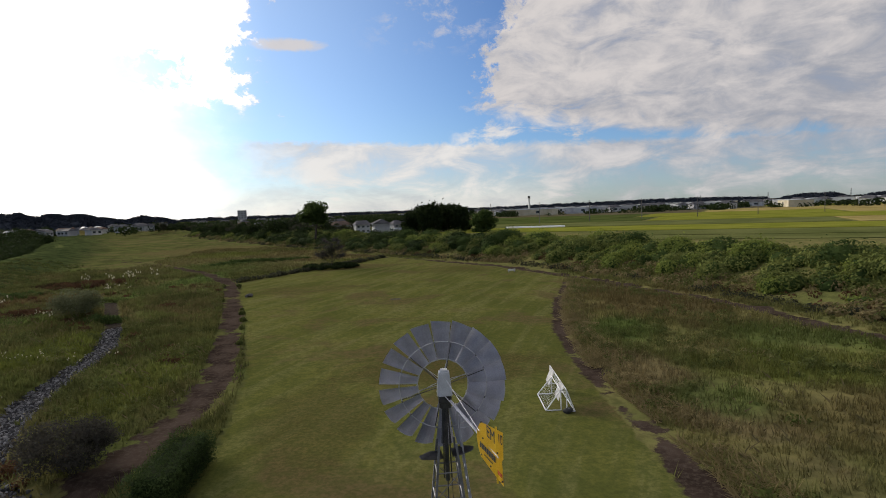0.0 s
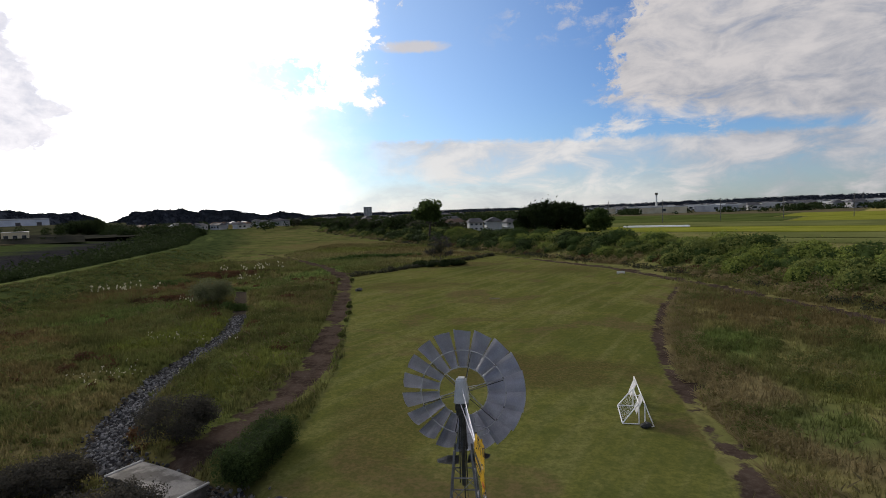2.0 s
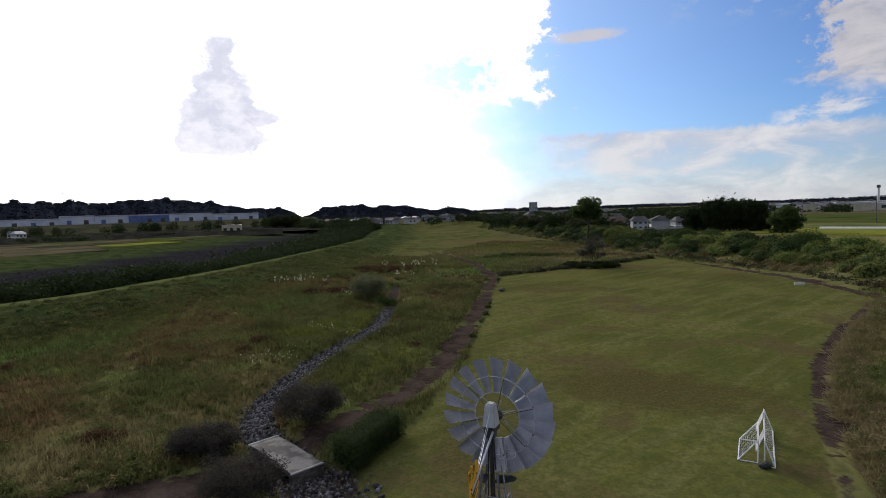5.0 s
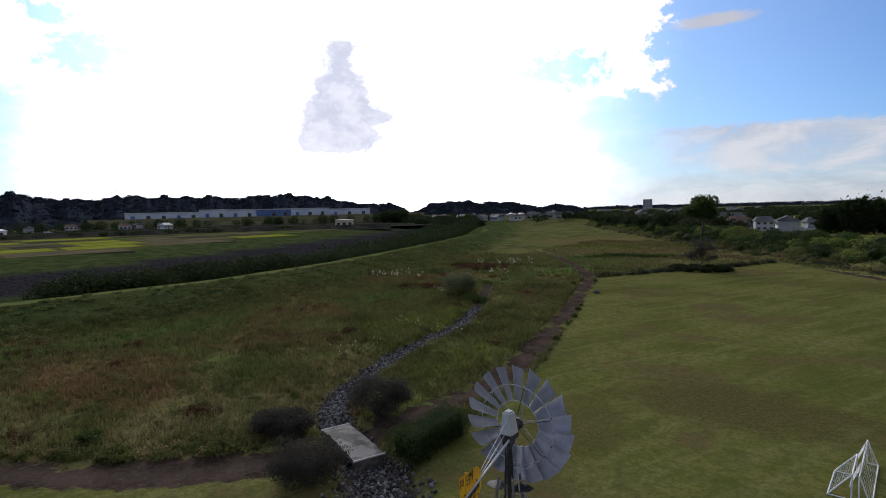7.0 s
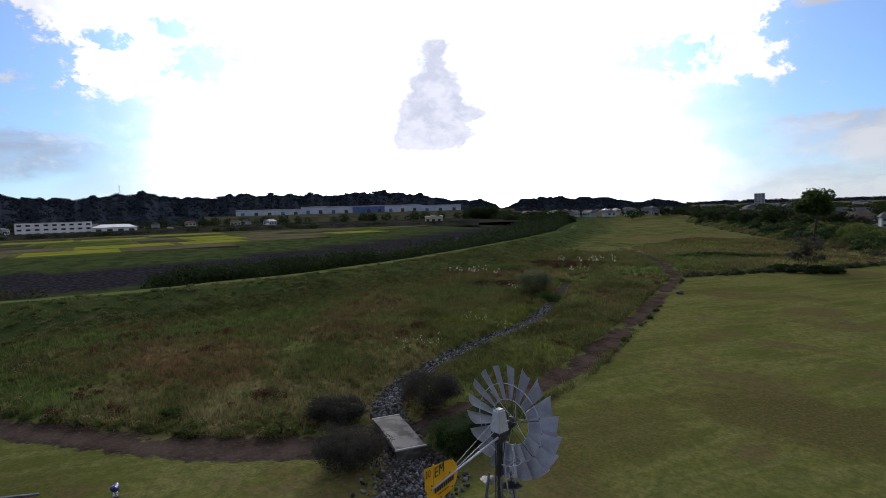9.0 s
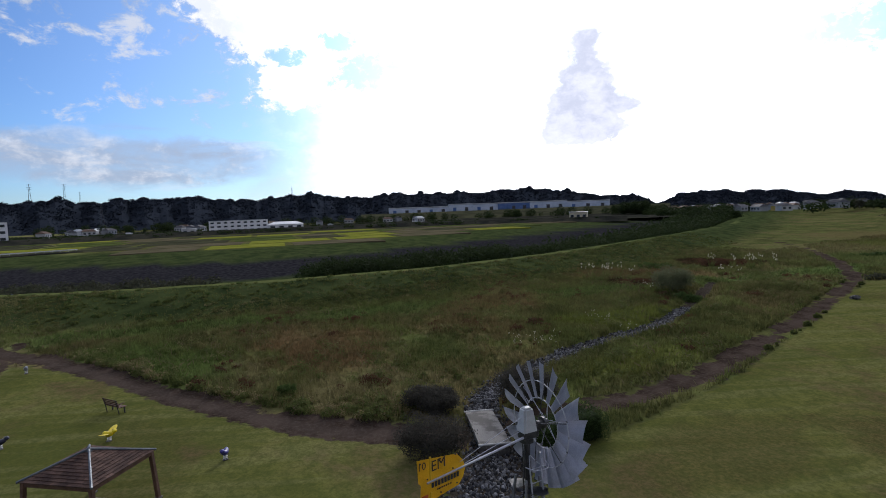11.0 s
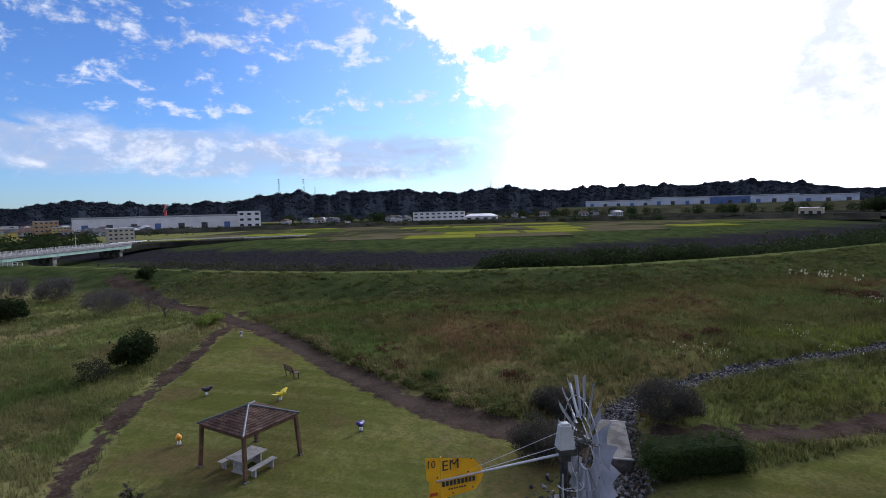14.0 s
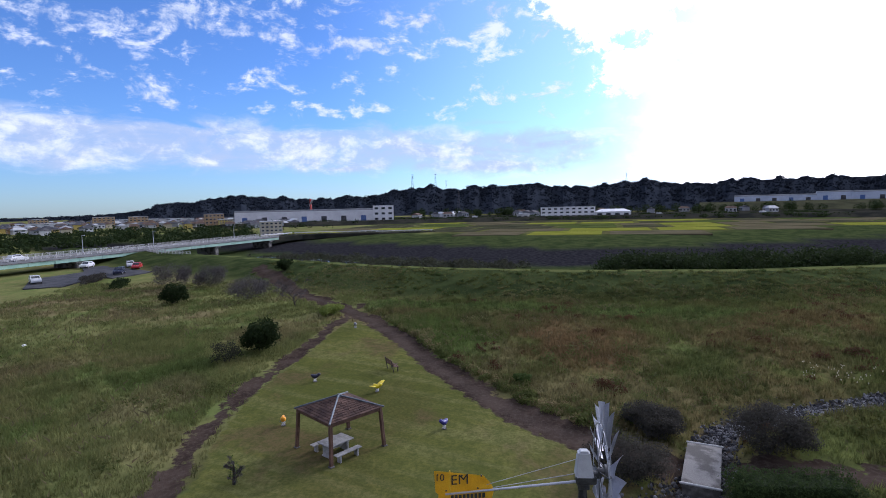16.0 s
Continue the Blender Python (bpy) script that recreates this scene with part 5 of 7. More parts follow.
# ---- grass and stones ----
def scatter_grass():
    """Tall meadow grass: blades in tufts wherever the ground is not mown, trodden or stony."""
    rng = np.random.default_rng(5)
    zones = [(-62, -8, -14, 70, 105000), (-75, -20, 60, 125, 16000), (9, 40, 0, 75, 42000), (-85, 6, -72, -14, 62000), (-46, 4, -42, -16, 46000), (-95, -52, -30, 120, 26000), (-60, 20, 95, 190, 34000)]
    for zi, (x0, x1, y0, y1, n) in enumerate(zones):
        x, y = x0 + (x1 - x0) * rng.random(n), y0 + (y1 - y0) * rng.random(n)
        f = land(x, y)
        dens = np.clip(0.62 + 0.5 * wave(x, y, 0.35, 2.0 + zi) / 1.9, 0.12, 1)
        ok = (f["lawn"] < -0.15) & (f["dirt"] < -0.05) & (f["gravel"] < -0.15) & (f["west"] < -1.6) & (f["east"] < 13) & (rng.random(n) < dens)
        x, y, z, low = x[ok], y[ok], f["z"][ok], ease(f["west"][ok], -16, -12)
        clump = 0.5 + 0.5 * np.clip(wave(x, y, 0.42, 7.0) / 1.6, -1, 1)
        h = (0.22 + 0.60 * clump * rng.random(len(x)) + 0.12 * rng.random(len(x))) * (1 - 0.55 * low) * np.where(y < -14, 0.75, 1.0)
        far = np.hypot(x, y + 8)
        w = 0.020 + 0.0005 * far
        tris = []
        for b in range(3):
            a, l = 2 * np.pi * rng.random(len(x)), h * (0.6 + 0.6 * rng.random(len(x)))
            ca, sa = np.cos(a), np.sin(a)
            bx, by = x + 0.10 * rng.normal(size=len(x)), y + 0.10 * rng.normal(size=len(x))
            tilt = 0.25 + 0.5 * rng.random(len(x))
            tris.append(np.stack([np.stack([bx - sa * w, by + ca * w, z - 0.02], 1), np.stack([bx + sa * w, by - ca * w, z - 0.02], 1),
                                  np.stack([bx + ca * l * tilt, by + sa * l * tilt, z + l], 1)], 1))
        tagged(many("meadow_grass", np.concatenate(tris).reshape(-1, 3), 3, M["grass"]), "tall unmown meadow grass, green and straw-coloured", "grass", kind="stuff")


def scatter_straw():
    """Dry stalks that stand above the grass."""
    rng = np.random.default_rng(15)
    n = 24000
    x, y = -85 + 125 * rng.random(n), -70 + 150 * rng.random(n)
    f = land(x, y)
    ok = (f["lawn"] < -0.3) & (f["dirt"] < -0.15) & (f["gravel"] < -0.2) & (f["west"] < -9) & (f["east"] < 1) & (wave(x, y, 0.11, 9.0) + 0.5 * wave(x, y, 0.5, 2.0) > 0.35)
    x, y, z = x[ok], y[ok], f["z"][ok]
    h, a = 0.35 + 0.40 * rng.random(len(x)), 2 * np.pi * rng.random(len(x))
    w = 0.012 + 0.0004 * np.hypot(x, y)
    ca, sa = np.cos(a), np.sin(a)
    lean = 0.9 * h * rng.random(len(x))
    tri = np.stack([np.stack([x - sa * w, y + ca * w, z + h * 0.35], 1), np.stack([x + ca * lean, y + sa * lean, z + h], 1), np.stack([x + sa * w, y - ca * w, z + h * 0.55], 1)], 1)
    tagged(many("dry_stalks", tri.reshape(-1, 3), 3, M["stalk"]), "dry straw-coloured stalks above the meadow grass", "grass", kind="stuff")


def scatter_fringe():
    """Flattened dry grass along the far side of the eastern path."""
    rng = np.random.default_rng(77)
    n = 9000
    line = np.array(PATHS[3][0])
    seg = np.concatenate([[0], np.cumsum(np.hypot(*np.diff(line, axis=0).T))])
    s = seg[-1] * rng.random(n)
    x, y = np.interp(s, seg, line[:, 0]) + 0.6 + 2.4 * rng.random(n) ** 1.3, np.interp(s, seg, line[:, 1]) + 0.3 * rng.normal(size=n)
    ok = wave(x, y, 0.6, 3.0) > -0.7
    x, y = x[ok], y[ok]
    z = land(x, y)["z"]
    h, a = 0.25 + 0.35 * rng.random(len(x)), 2 * np.pi * rng.random(len(x))
    ca, sa, w = np.cos(a), np.sin(a), 0.03
    tri = np.stack([np.stack([x - sa * w, y + ca * w, z], 1), np.stack([x + sa * w, y - ca * w, z + 0.03], 1), np.stack([x + ca * h * 1.3, y + sa * h * 1.3, z + h * 0.6], 1)], 1)
    tagged(many("dry_fringe", tri.reshape(-1, 3), 3, M["straw"]), "flattened dry straw grass beside the dirt path", "grass", kind="stuff")


def scatter_edges():
    """Rank unmown growth along the far rim of the lawn, and looser tufts along its other edges and the paths."""
    rng = np.random.default_rng(91)
    rim = [(-24.6, 83.4), (-16.3, 95.8), (-7.6, 106.2), (1.6, 123.2)]
    west = [(-24.9, 82), (-21.0, 66), (-17.2, 52), (-13.4, 36)]
    bank = [(-50, -13.5), (-41.4, -8.2), (-32.6, -4.4), (-25.8, -1.2), (-20.8, 2.0), (-18.2, 5.6)]
    east = [(27.5, 66), (19.5, 45), (16.0, 33), (14.2, 25), (13.2, 18), (12.8, 11)]
    # the rim's dull dark leaves also stand in for the tall grass's shadow
    for line, n, wide, size, leaves, mat, label in ((rim, 260, 0.8, 0.62, 9000, "leaf_dull", "rank grass standing at the lawn's far rim, dark for its shadow"), (west, 260, 0.7, 0.30, 7000, "weeds", "loose tufts between the lawn and the dirt path"),
                                                    (bank, 420, 0.9, 0.45, 16000, "weeds", "tall weeds along the dirt path"), (bank, 160, 0.8, 0.36, 5000, "straw", "dry straw tufts along the dirt path"), (east, 300, 0.9, 0.38, 9000, "straw", "dry straw tufts beyond the eastern path")):
        pts = np.array(line, float)
        seg = np.concatenate([[0], np.cumsum(np.hypot(*np.diff(pts, axis=0).T))])
        t = seg[-1] * rng.random(n)
        x, y = np.interp(t, seg, pts[:, 0]) + wide * rng.normal(size=n), np.interp(t, seg, pts[:, 1]) + wide * rng.normal(size=n)
        f = land(x, y)
        ok = (f["lawn"] < -0.1) & (f["dirt"] < 0.1)
        r = size * (0.5 + 0.8 * rng.random(ok.sum()))
        blobs = np.stack([x[ok], y[ok], f["z"][ok] + r * 0.35, r, r, r * 0.8], 1)
        tagged(many("edge_growth", leaf_cloud(rng, blobs, leaves, 0.075 if size < 0.5 else 0.14, 0.3, 0.4), 4, M[mat]), label, "weeds", kind="stuff")


def scatter_weeds():
    """Low leafy weeds among the grass, and brambles and vines all over the upland bank."""
    rng = np.random.default_rng(6)
    for x0, x1, y0, y1, n, leaves, mat, label in ((-64, -9, -12, 84, 6500, 110000, "weeds", "leafy weeds growing through the meadow grass"), (10, 38, 0, 70, 2600, 40000, "weeds", "leafy weeds among tall grass below the bank"),
                                                 (-62, -9, -12, 84, 1500, 26000, "leaf_rust", "reddish dock and dry weeds in the meadow"), (-80, 0, -70, -18, 2200, 32000, "weeds", "leafy weeds in the rough south meadow")):
        x, y = x0 + (x1 - x0) * rng.random(n), y0 + (y1 - y0) * rng.random(n)
        f = land(x, y)
        grow = wave(x, y, 0.19, 4.0 if mat == "weeds" else 8.0)
        ok = (f["lawn"] < -0.6) & (f["dirt"] < -0.3) & (f["gravel"] < -0.2) & (f["west"] < -3) & (f["east"] < 0.5) & (grow > (0.0 if mat == "weeds" else 0.6))
        m = ok.sum()
        r = 0.28 + 0.55 * rng.random(m) ** 2
        blobs = np.stack([x[ok], y[ok], f["z"][ok] + 0.12, r, r, 0.15 + 0.6 * r * rng.random(m)], 1)
        tagged(many("meadow_weeds", leaf_cloud(rng, blobs, leaves, 0.085, 0.5, 0.4), 4, M[mat]), label, "weeds", kind="stuff")
    # tussocks all over the levee
    for mat, n, leaves, size, label in (("leaf", 900, 11000, 0.26, "dark green grass tussocks on the levee"), ("weeds", 5200, 62000, 0.28, "lighter grass tussocks on the levee")):
        x, y = -100 + 52 * rng.random(n), -45 + 190 * rng.random(n)
        f = land(x, y)
        ok = (f["west"] > -17) & (f["west"] < -0.6) & (f["dirt"] < -0.3) & (wave(x, y, 0.23, 3.0 + size) > -0.6)
        r = size * (0.5 + rng.random(ok.sum()))
        tagged(many("levee_tussocks", leaf_cloud(rng, np.stack([x[ok], y[ok], f["z"][ok] + 0.08, r * 1.5, r * 1.5, r * 0.6], 1), leaves, 0.11, 0.3, 0.4), 4, M[mat]), label, "grass", kind="stuff")
    line = np.array(FOOT[1:13])
    seg = np.concatenate([[0], np.cumsum(np.hypot(*np.diff(line, axis=0).T))])
    # material, mounds, nearest and farthest from the foot of the bank, size, leaves
    # bright and dark leaf tones here also carry the bank's sun and shade
    for mat, n, near, far, size, leaves, label in (
            ("leaf_dull", 1300, 1.6, 3.4, 0.45, 40000, "dark rank grass and dock at the foot of the bank"),
            ("weeds", 2400, 2.5, 13, 0.75, 160000, "sprawling green and straw weeds on the bank"),
            ("straw", 2000, 1.8, 7.5, 0.55, 100000, "dry straw-coloured brambles on the bank"),
            ("leaf_rust", 300, 2.5, 8, 0.55, 18000, "withered reddish scrub on the bank"),
            ("bramble", 620, 5.5, 14.5, 1.15, 150000, "olive green bramble and vine mounds on the bank"),
            ("leaf", 240, 7.0, 14.5, 1.2, 60000, "dark green evergreen mounds along the top of the bank, some standing in for shade"),
            ("bramble", 190, 11.0, 15.2, 1.75, 90000, "tall olive bramble mounds along the top of the bank"),
            ("leaf_bright", 120, 11.0, 15.2, 1.6, 60000, "tall bright green vine mounds along the top of the bank"),
            ("leaf", 110, 11.5, 15.2, 1.7, 45000, "tall dark evergreen bushes along the top of the bank"),
            ("leaf_dark", 520, 5.0, 15.5, 1.5, 110000, "dark evergreen scrub along the far bank, toned for its shadow side"),
            ("leaf_bright", 520, 5.0, 14.5, 1.05, 120000, "bright green leafy mounds on the bank")):
        s = 30 + rng.random(n) ** 1.6 * 560
        off = near + (far - near) * rng.random(n)
        px, py = np.interp(s, seg, line[:, 0]), np.interp(s, seg, line[:, 1])
        tx, ty = np.interp(s + 3, seg, line[:, 0]) - px, np.interp(s + 3, seg, line[:, 1]) - py
        l = np.hypot(tx, ty)
        qx, qy = px + ty / l * off, py - tx / l * off
        f = land(qx, qy)
        tone = np.sin(s * 0.16 + len(mat) + size) + 0.7 * np.sin(s * 0.047 * len(mat) + off * 0.5)
        ok = (f["east"] > 0.2) & (f["east"] < 15.5) & (tone > -0.55)
        if mat == "leaf_dark":
            ok &= s > 135
        elif mat in ("leaf_bright", "bramble", "straw"):
            ok &= rng.random(n) < np.where(s > 135, 0.4, 1.0)
        m = ok.sum()
        r = size * (0.5 + 0.8 * rng.random(m)) * (1 + 0.0028 * np.hypot(qx, qy)[ok])
        blobs = np.stack([qx[ok], qy[ok], f["z"][ok] + r * 0.15, r * 1.15, r * 1.15, r * (0.6 + 0.35 * rng.random(m))], 1)
        tagged(many("bank_scrub", leaf_cloud(rng, blobs, leaves, 0.13 + 0.05 * size, 0.2, 0.82, 0.6), 4, M[mat]), label, "scrub", kind="stuff")
        # added cores stand in for the shade between the leaves of large mounds
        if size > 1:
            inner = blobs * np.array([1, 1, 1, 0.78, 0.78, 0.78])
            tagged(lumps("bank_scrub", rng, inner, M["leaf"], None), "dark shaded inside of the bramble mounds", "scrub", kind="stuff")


def scatter_stones():
    """Broken stones filling the stream bed."""
    rng = np.random.default_rng(8)
    shapes = []
    for i in range(6):
        bm = B()
        bmesh.ops.create_icosphere(bm, subdivisions=1, radius=1.0)
        for v in bm.verts:
            v.co *= 0.7 + 0.5 * rng.random()
        me = bpy.data.meshes.new("stone")
        bm.to_mesh(me)
        bm.free()
        me.materials.append(M["stone"])
        shapes.append(me)
    pts = np.array(STREAM[0][1:])
    seg = np.concatenate([[0], np.cumsum(np.hypot(*np.diff(pts, axis=0).T))])
    bed = root("stream_bed", pose(0, 0, 0), "dry stream bed filled with broken grey stones", "stream bed", kind="structure")
    base = [np.array([v.co for v in me.vertices]) for me in shapes]
    faces = [np.array([list(p.vertices) for p in me.polygons]) for me in shapes]
    vs, fs, total = [], [], 0
    s = seg[-1] * rng.random(13000)
    thin = np.interp(np.interp(s, seg, pts[:, 1]), (4, 6.5, 8.2, 16, 34), (1.9, 1.9, 1.0, 1.0, 0.85))
    xs = np.interp(s, seg, pts[:, 0]) + (rng.normal(size=13000) * 0.55).clip(-1.0, 1.0) * thin
    ys = np.interp(s, seg, pts[:, 1]) + (rng.normal(size=13000) * 0.55).clip(-1.0, 1.0) * thin
    zs = land(xs, ys)["z"]
    for i in range(13000):
        x, y = xs[i], ys[i]
        near = -16 < x < -6 and i % 3 == 0
        size = 0.055 + 0.10 * rng.random() ** 2
        z = zs[i] + size * 0.3
        k_ = i % 6
        spin = Euler((rng.random() * 6, rng.random() * 6, rng.random() * 6)).to_matrix()
        scale = np.array([size, size * (0.7 + 0.5 * rng.random()), size * (0.5 + 0.4 * rng.random())])
        if near and len(bed.children) < 290:
            ob = new("stone", shapes[k_])
            ob.parent = bed
            ob.matrix_world = Matrix.Translation((x, y, z)) @ spin.to_4x4() @ Matrix.Diagonal((*scale, 1))
        else:
            vs.append((base[k_] * scale) @ np.array(spin).T + np.array([x, y, z]))
            fs.append(faces[k_] + total)
            total += len(base[k_])
    rest = raw("gravel", np.concatenate(vs).tolist(), np.concatenate(fs).tolist(), M["gravel"], bed)
    rest["kind"] = "stuff"


def make_gravel():
    m, k, s = material("gravel")
    r = k.add("ShaderNodeNewGeometry").outputs["Random Per Island"]
    k.put(s.inputs["Base Color"], k.mix(k.math("POWER", r, 2.2), (0.026, 0.026, 0.029), (0.23, 0.23, 0.24)))
    s.inputs["Roughness"].default_value = 0.9
    s.inputs["Specular IOR Level"].default_value = 0.1
    return m


M["gravel"] = make_gravel()


# ---- far country ----
def at_bearing(az, dist, eye=(9.0, -8.0)):
    v = bearing(az)
    return eye[0] + v.x * dist, eye[1] + v.y * dist


def make_hills():
    """Wooded hills: ridges that follow the skyline, with lumpy tree crowns all over."""
    rng = np.random.default_rng(9)
    ridges = [
        ("wooded_hill", 1150, 380, [(37, 2), (38, 17), (39.5, 28), (42, 26), (43.6, 33), (47, 44), (50.9, 50), (52.8, 46), (54.5, 44), (58.6, 47), (61.5, 46), (63.6, 49), (67, 42), (69.5, 45), (72.3, 54), (75.6, 47), (77.8, 43),
                                    (81, 47), (83.7, 54), (85.7, 49), (88.4, 53), (90.5, 46), (92.2, 47), (93.8, 53), (95.6, 49), (97.2, 45), (100.8, 33), (102.2, 38), (104.2, 31), (107.4, 33), (110.5, 37), (113.6, 41), (117, 28), (118.2, 31), (119.6, 25), (121.5, 15), (122.8, 12), (125.4, 4), (127, 1)], 5200, (11.0, -6.0)),
        ("wooded_hill", 900, 160, [(19.0, 6), (20, 13), (21.8, 17), (23.2, 12), (24.1, 14), (25.5, 20), (28.5, 23), (30, 21), (31.4, 26), (33, 24), (34.6, 22), (36, 12), (37.5, 4)], 1300, (5.0, -12.0)),
        ("wooded_hill", 1900, 300, [(112, 10), (116, 24), (119, 20), (122, 12), (127, 6), (132, 3), (140, 2)], 900, (12.0, -3.0)),
        ("wooded_hill", 1100, 160, [(-50, 13), (-46.3, 11), (-44, 5), (-42.6, 14), (-39.8, 11), (-38.5, 4), (-37.4, 9), (-35, 6), (-33, 2)], 700, (-1.0, -12.0)),
        ("wooded_ridge", 2600, 260, [(-38, 8), (-34, 15), (-30, 18), (-24, 16), (-18, 13), (-10, 8), (-3, 9), (4, 11), (9, 9), (14, 12), (19, 8)], 1400, (-1.0, -12.0)),
    ]
    for name, dist, depth, prof, clumps, eye in ridges:
        az = np.array([p[0] for p in prof], float)
        hz = np.array([p[1] for p in prof], float)
        na, nr = 150, 14
        A, Rr = np.meshgrid(np.linspace(az[0], az[-1], na), np.linspace(-1, 1, nr), indexing="ij")

        def height(a, r):
            crest = np.interp(a, az, hz)
            spur = 0.30 * np.sin(a * 1.7 + 2.4 * r) + 0.22 * np.sin(a * 3.3 + 1.3 - 1.7 * r) + 0.10 * np.sin(a * 8.3 + 3 * r)
            knoll = 0.035 * np.sin(a * 2.9 + 0.7) + 0.025 * np.sin(a * 6.7 + 2.1)
            return np.maximum(crest * (1 + knoll) * np.clip(1 - np.abs(r) ** 1.6, 0, 1) * (1 + spur * np.abs(r) * (r < 0)), 0)

        H = height(A, Rr)
        D = dist + depth * Rr
        X, Y = eye[0] - np.sin(np.radians(A)) * D, eye[1] + np.cos(np.radians(A)) * D
        verts = np.stack([X, Y, H + 1.0], 2).reshape(-1, 3)
        faces = [(i * nr + j, (i + 1) * nr + j, (i + 1) * nr + j + 1, i * nr + j + 1) for i in range(na - 1) for j in range(nr - 1)]
        hill = root(name, pose(0, 0, 0), "dark wooded hill on the horizon", "hill", kind="structure")
        raw("slope", verts.tolist(), faces, M["hazy_forest"], hill)
        clumps *= 2
        a = az[0] + (az[-1] - az[0]) * rng.random(clumps)
        r = -0.98 + 1.05 * rng.random(clumps) ** 0.8
        h = height(a, r)
        ok = h > 1.5
        a, r, h = a[ok], r[ok], h[ok]
        d = dist + depth * r
        size = dist / 1150 * (2.4 + 3.0 * rng.random(len(a)) ** 2)
        blobs = np.stack([eye[0] - np.sin(np.radians(a)) * d, eye[1] + np.cos(np.radians(a)) * d, h + 1 + size * 0.10, size * 1.1, size * 1.1, size * 0.62], 1)
        big = rng.random(len(blobs)) < 0.08
        ob = lumps("tree_crowns", rng, blobs[big] * (1, 1, 1, 0.75, 0.75, 0.75), M["hazy_forest"], hill)
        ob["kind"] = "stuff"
        ob = many("leafy_canopy", leaf_cloud(rng, blobs, clumps * 13, 1.25 * dist / 1150, 0.5, 0.75, 0.35), 4, M["hazy_forest"], hill)
        ob["kind"] = "stuff"


def field(name, x, y, w, d, turn, cols, z, label):
    ob = root(name, pose(x, y, z, 0, 0, turn), label, "field", kind="structure")
    bm = B()
    nx, ny = 10, 6
    grid = [[bm.verts.new(((i / nx - 0.5) * w, (j / ny - 0.5) * d, 0.10 + 0.04 * math.sin(i * 2.1 + j * 1.7))) for j in range(ny + 1)] for i in range(nx + 1)]
    for i in range(nx):
        for j in range(ny):
            bm.faces.new((grid[i][j], grid[i + 1][j], grid[i + 1][j + 1], grid[i][j + 1]))
    r = bmesh.ops.extrude_edge_only(bm, edges=[e for e in bm.edges if e.is_boundary])
    for g in r["geom"]:
        if isinstance(g, bmesh.types.BMVert):
            g.co.z = -1.0
    part("crop", bm, cols, ob)


CROPS = dict(
    lime=surface("ripening_rice", (0.150, 0.165, 0.024), (0.215, 0.220, 0.040), 0.08, 0.95, fine=30.0, bump=0.0, gloss=0.0),
    green=surface("green_rice", (0.052, 0.070, 0.020), (0.085, 0.105, 0.032), 0.06, 0.95, fine=30.0, bump=0.0, gloss=0.0),
    # green rice again and gold, lightened for strong sun on the east fields
    upland=surface("sunlit_rice", (0.090, 0.104, 0.034), (0.140, 0.148, 0.054), 0.05, 0.95, fine=30.0, bump=0.0, gloss=0.0),
    gold=surface("golden_rice", (0.25, 0.20, 0.07), (0.34, 0.27, 0.11), 0.06, 0.95, fine=30.0, bump=0.0, gloss=0.0),
    stubble=surface("stubble", (0.085, 0.075, 0.044), (0.125, 0.108, 0.066), 0.07, 0.95, fine=30.0, bump=0.0, gloss=0.0),
    bank=surface("dark_rough_grass", (0.022, 0.023, 0.020), (0.046, 0.045, 0.034), 0.10, 0.95, fine=30.0, bump=0.0, gloss=0.0),
    dark=surface("ploughed_soil", (0.040, 0.042, 0.026), (0.070, 0.070, 0.040), 0.07, 0.95, fine=30.0, bump=0.0, gloss=0.0),
)


def make_fields():
    rng = np.random.default_rng(3)
    # paddies across the river, laid out in rows beyond the far bank
    kinds = ["lime", "stubble", "dark", "lime", "green", "stubble", "dark", "dark", "lime", "stubble", "dark", "green"]
    u = Vector((0.25, 0.968))
    v = Vector((-0.968, 0.25))
    o = Vector((-192, 5))
    for row in range(6):
        s = -105.0
        while s < 330:
            w = 18 + 24 * rng.random()
            c = o + u * (s + w / 2) + v * (row * 28 + 13)
            kind = kinds[rng.integers(len(kinds))]
            if land(np.array([c.x]), np.array([c.y]))["west"][0] < 104:
                s += w
                continue
            field("paddy_field", c.x, c.y, 25.0, w - 3, math.degrees(math.atan2(v.y, v.x)), CROPS[kind], 1.88, "flat farm field of rice, stubble or soil across the river")
            s += w
    # wide fields on the upland side, in rows that lie away from the bank
    deep = 0.0
    for row, depth in enumerate((16, 24, 34, 46, 60, 80, 110, 150)):
        s = -420.0
        while s < 620:
            w = 45 + 90 * rng.random() + row * 8
            x, y = 62 + (s + w / 2) * 0.82 + (deep + depth / 2) * 0.57, 84 - (s + w / 2) * 0.57 + (deep + depth / 2) * 0.82
            ends = np.array([-0.5, 0.5, -0.5, 0.5]) * w
            sides = np.array([-0.5, -0.5, 0.5, 0.5]) * depth
            if land(x + ends * 0.82 + sides * 0.57, y - ends * 0.57 + sides * 0.82)["east"].min() > 16:
                kind = (["upland", "gold", "stubble", "upland", "lime", "gold", "gold", "gold"] if s > -20 else ["upland", "green", "stubble", "upland", "green", "lime", "upland", "stubble"])[rng.integers(8)]
                field("rice_field", x, y, w - 2.5, depth - 2.5, math.degrees(math.atan2(-0.57, 0.82)), CROPS[kind], 3.42, "wide flat rice field beyond the bank")
            s += w
        deep += depth


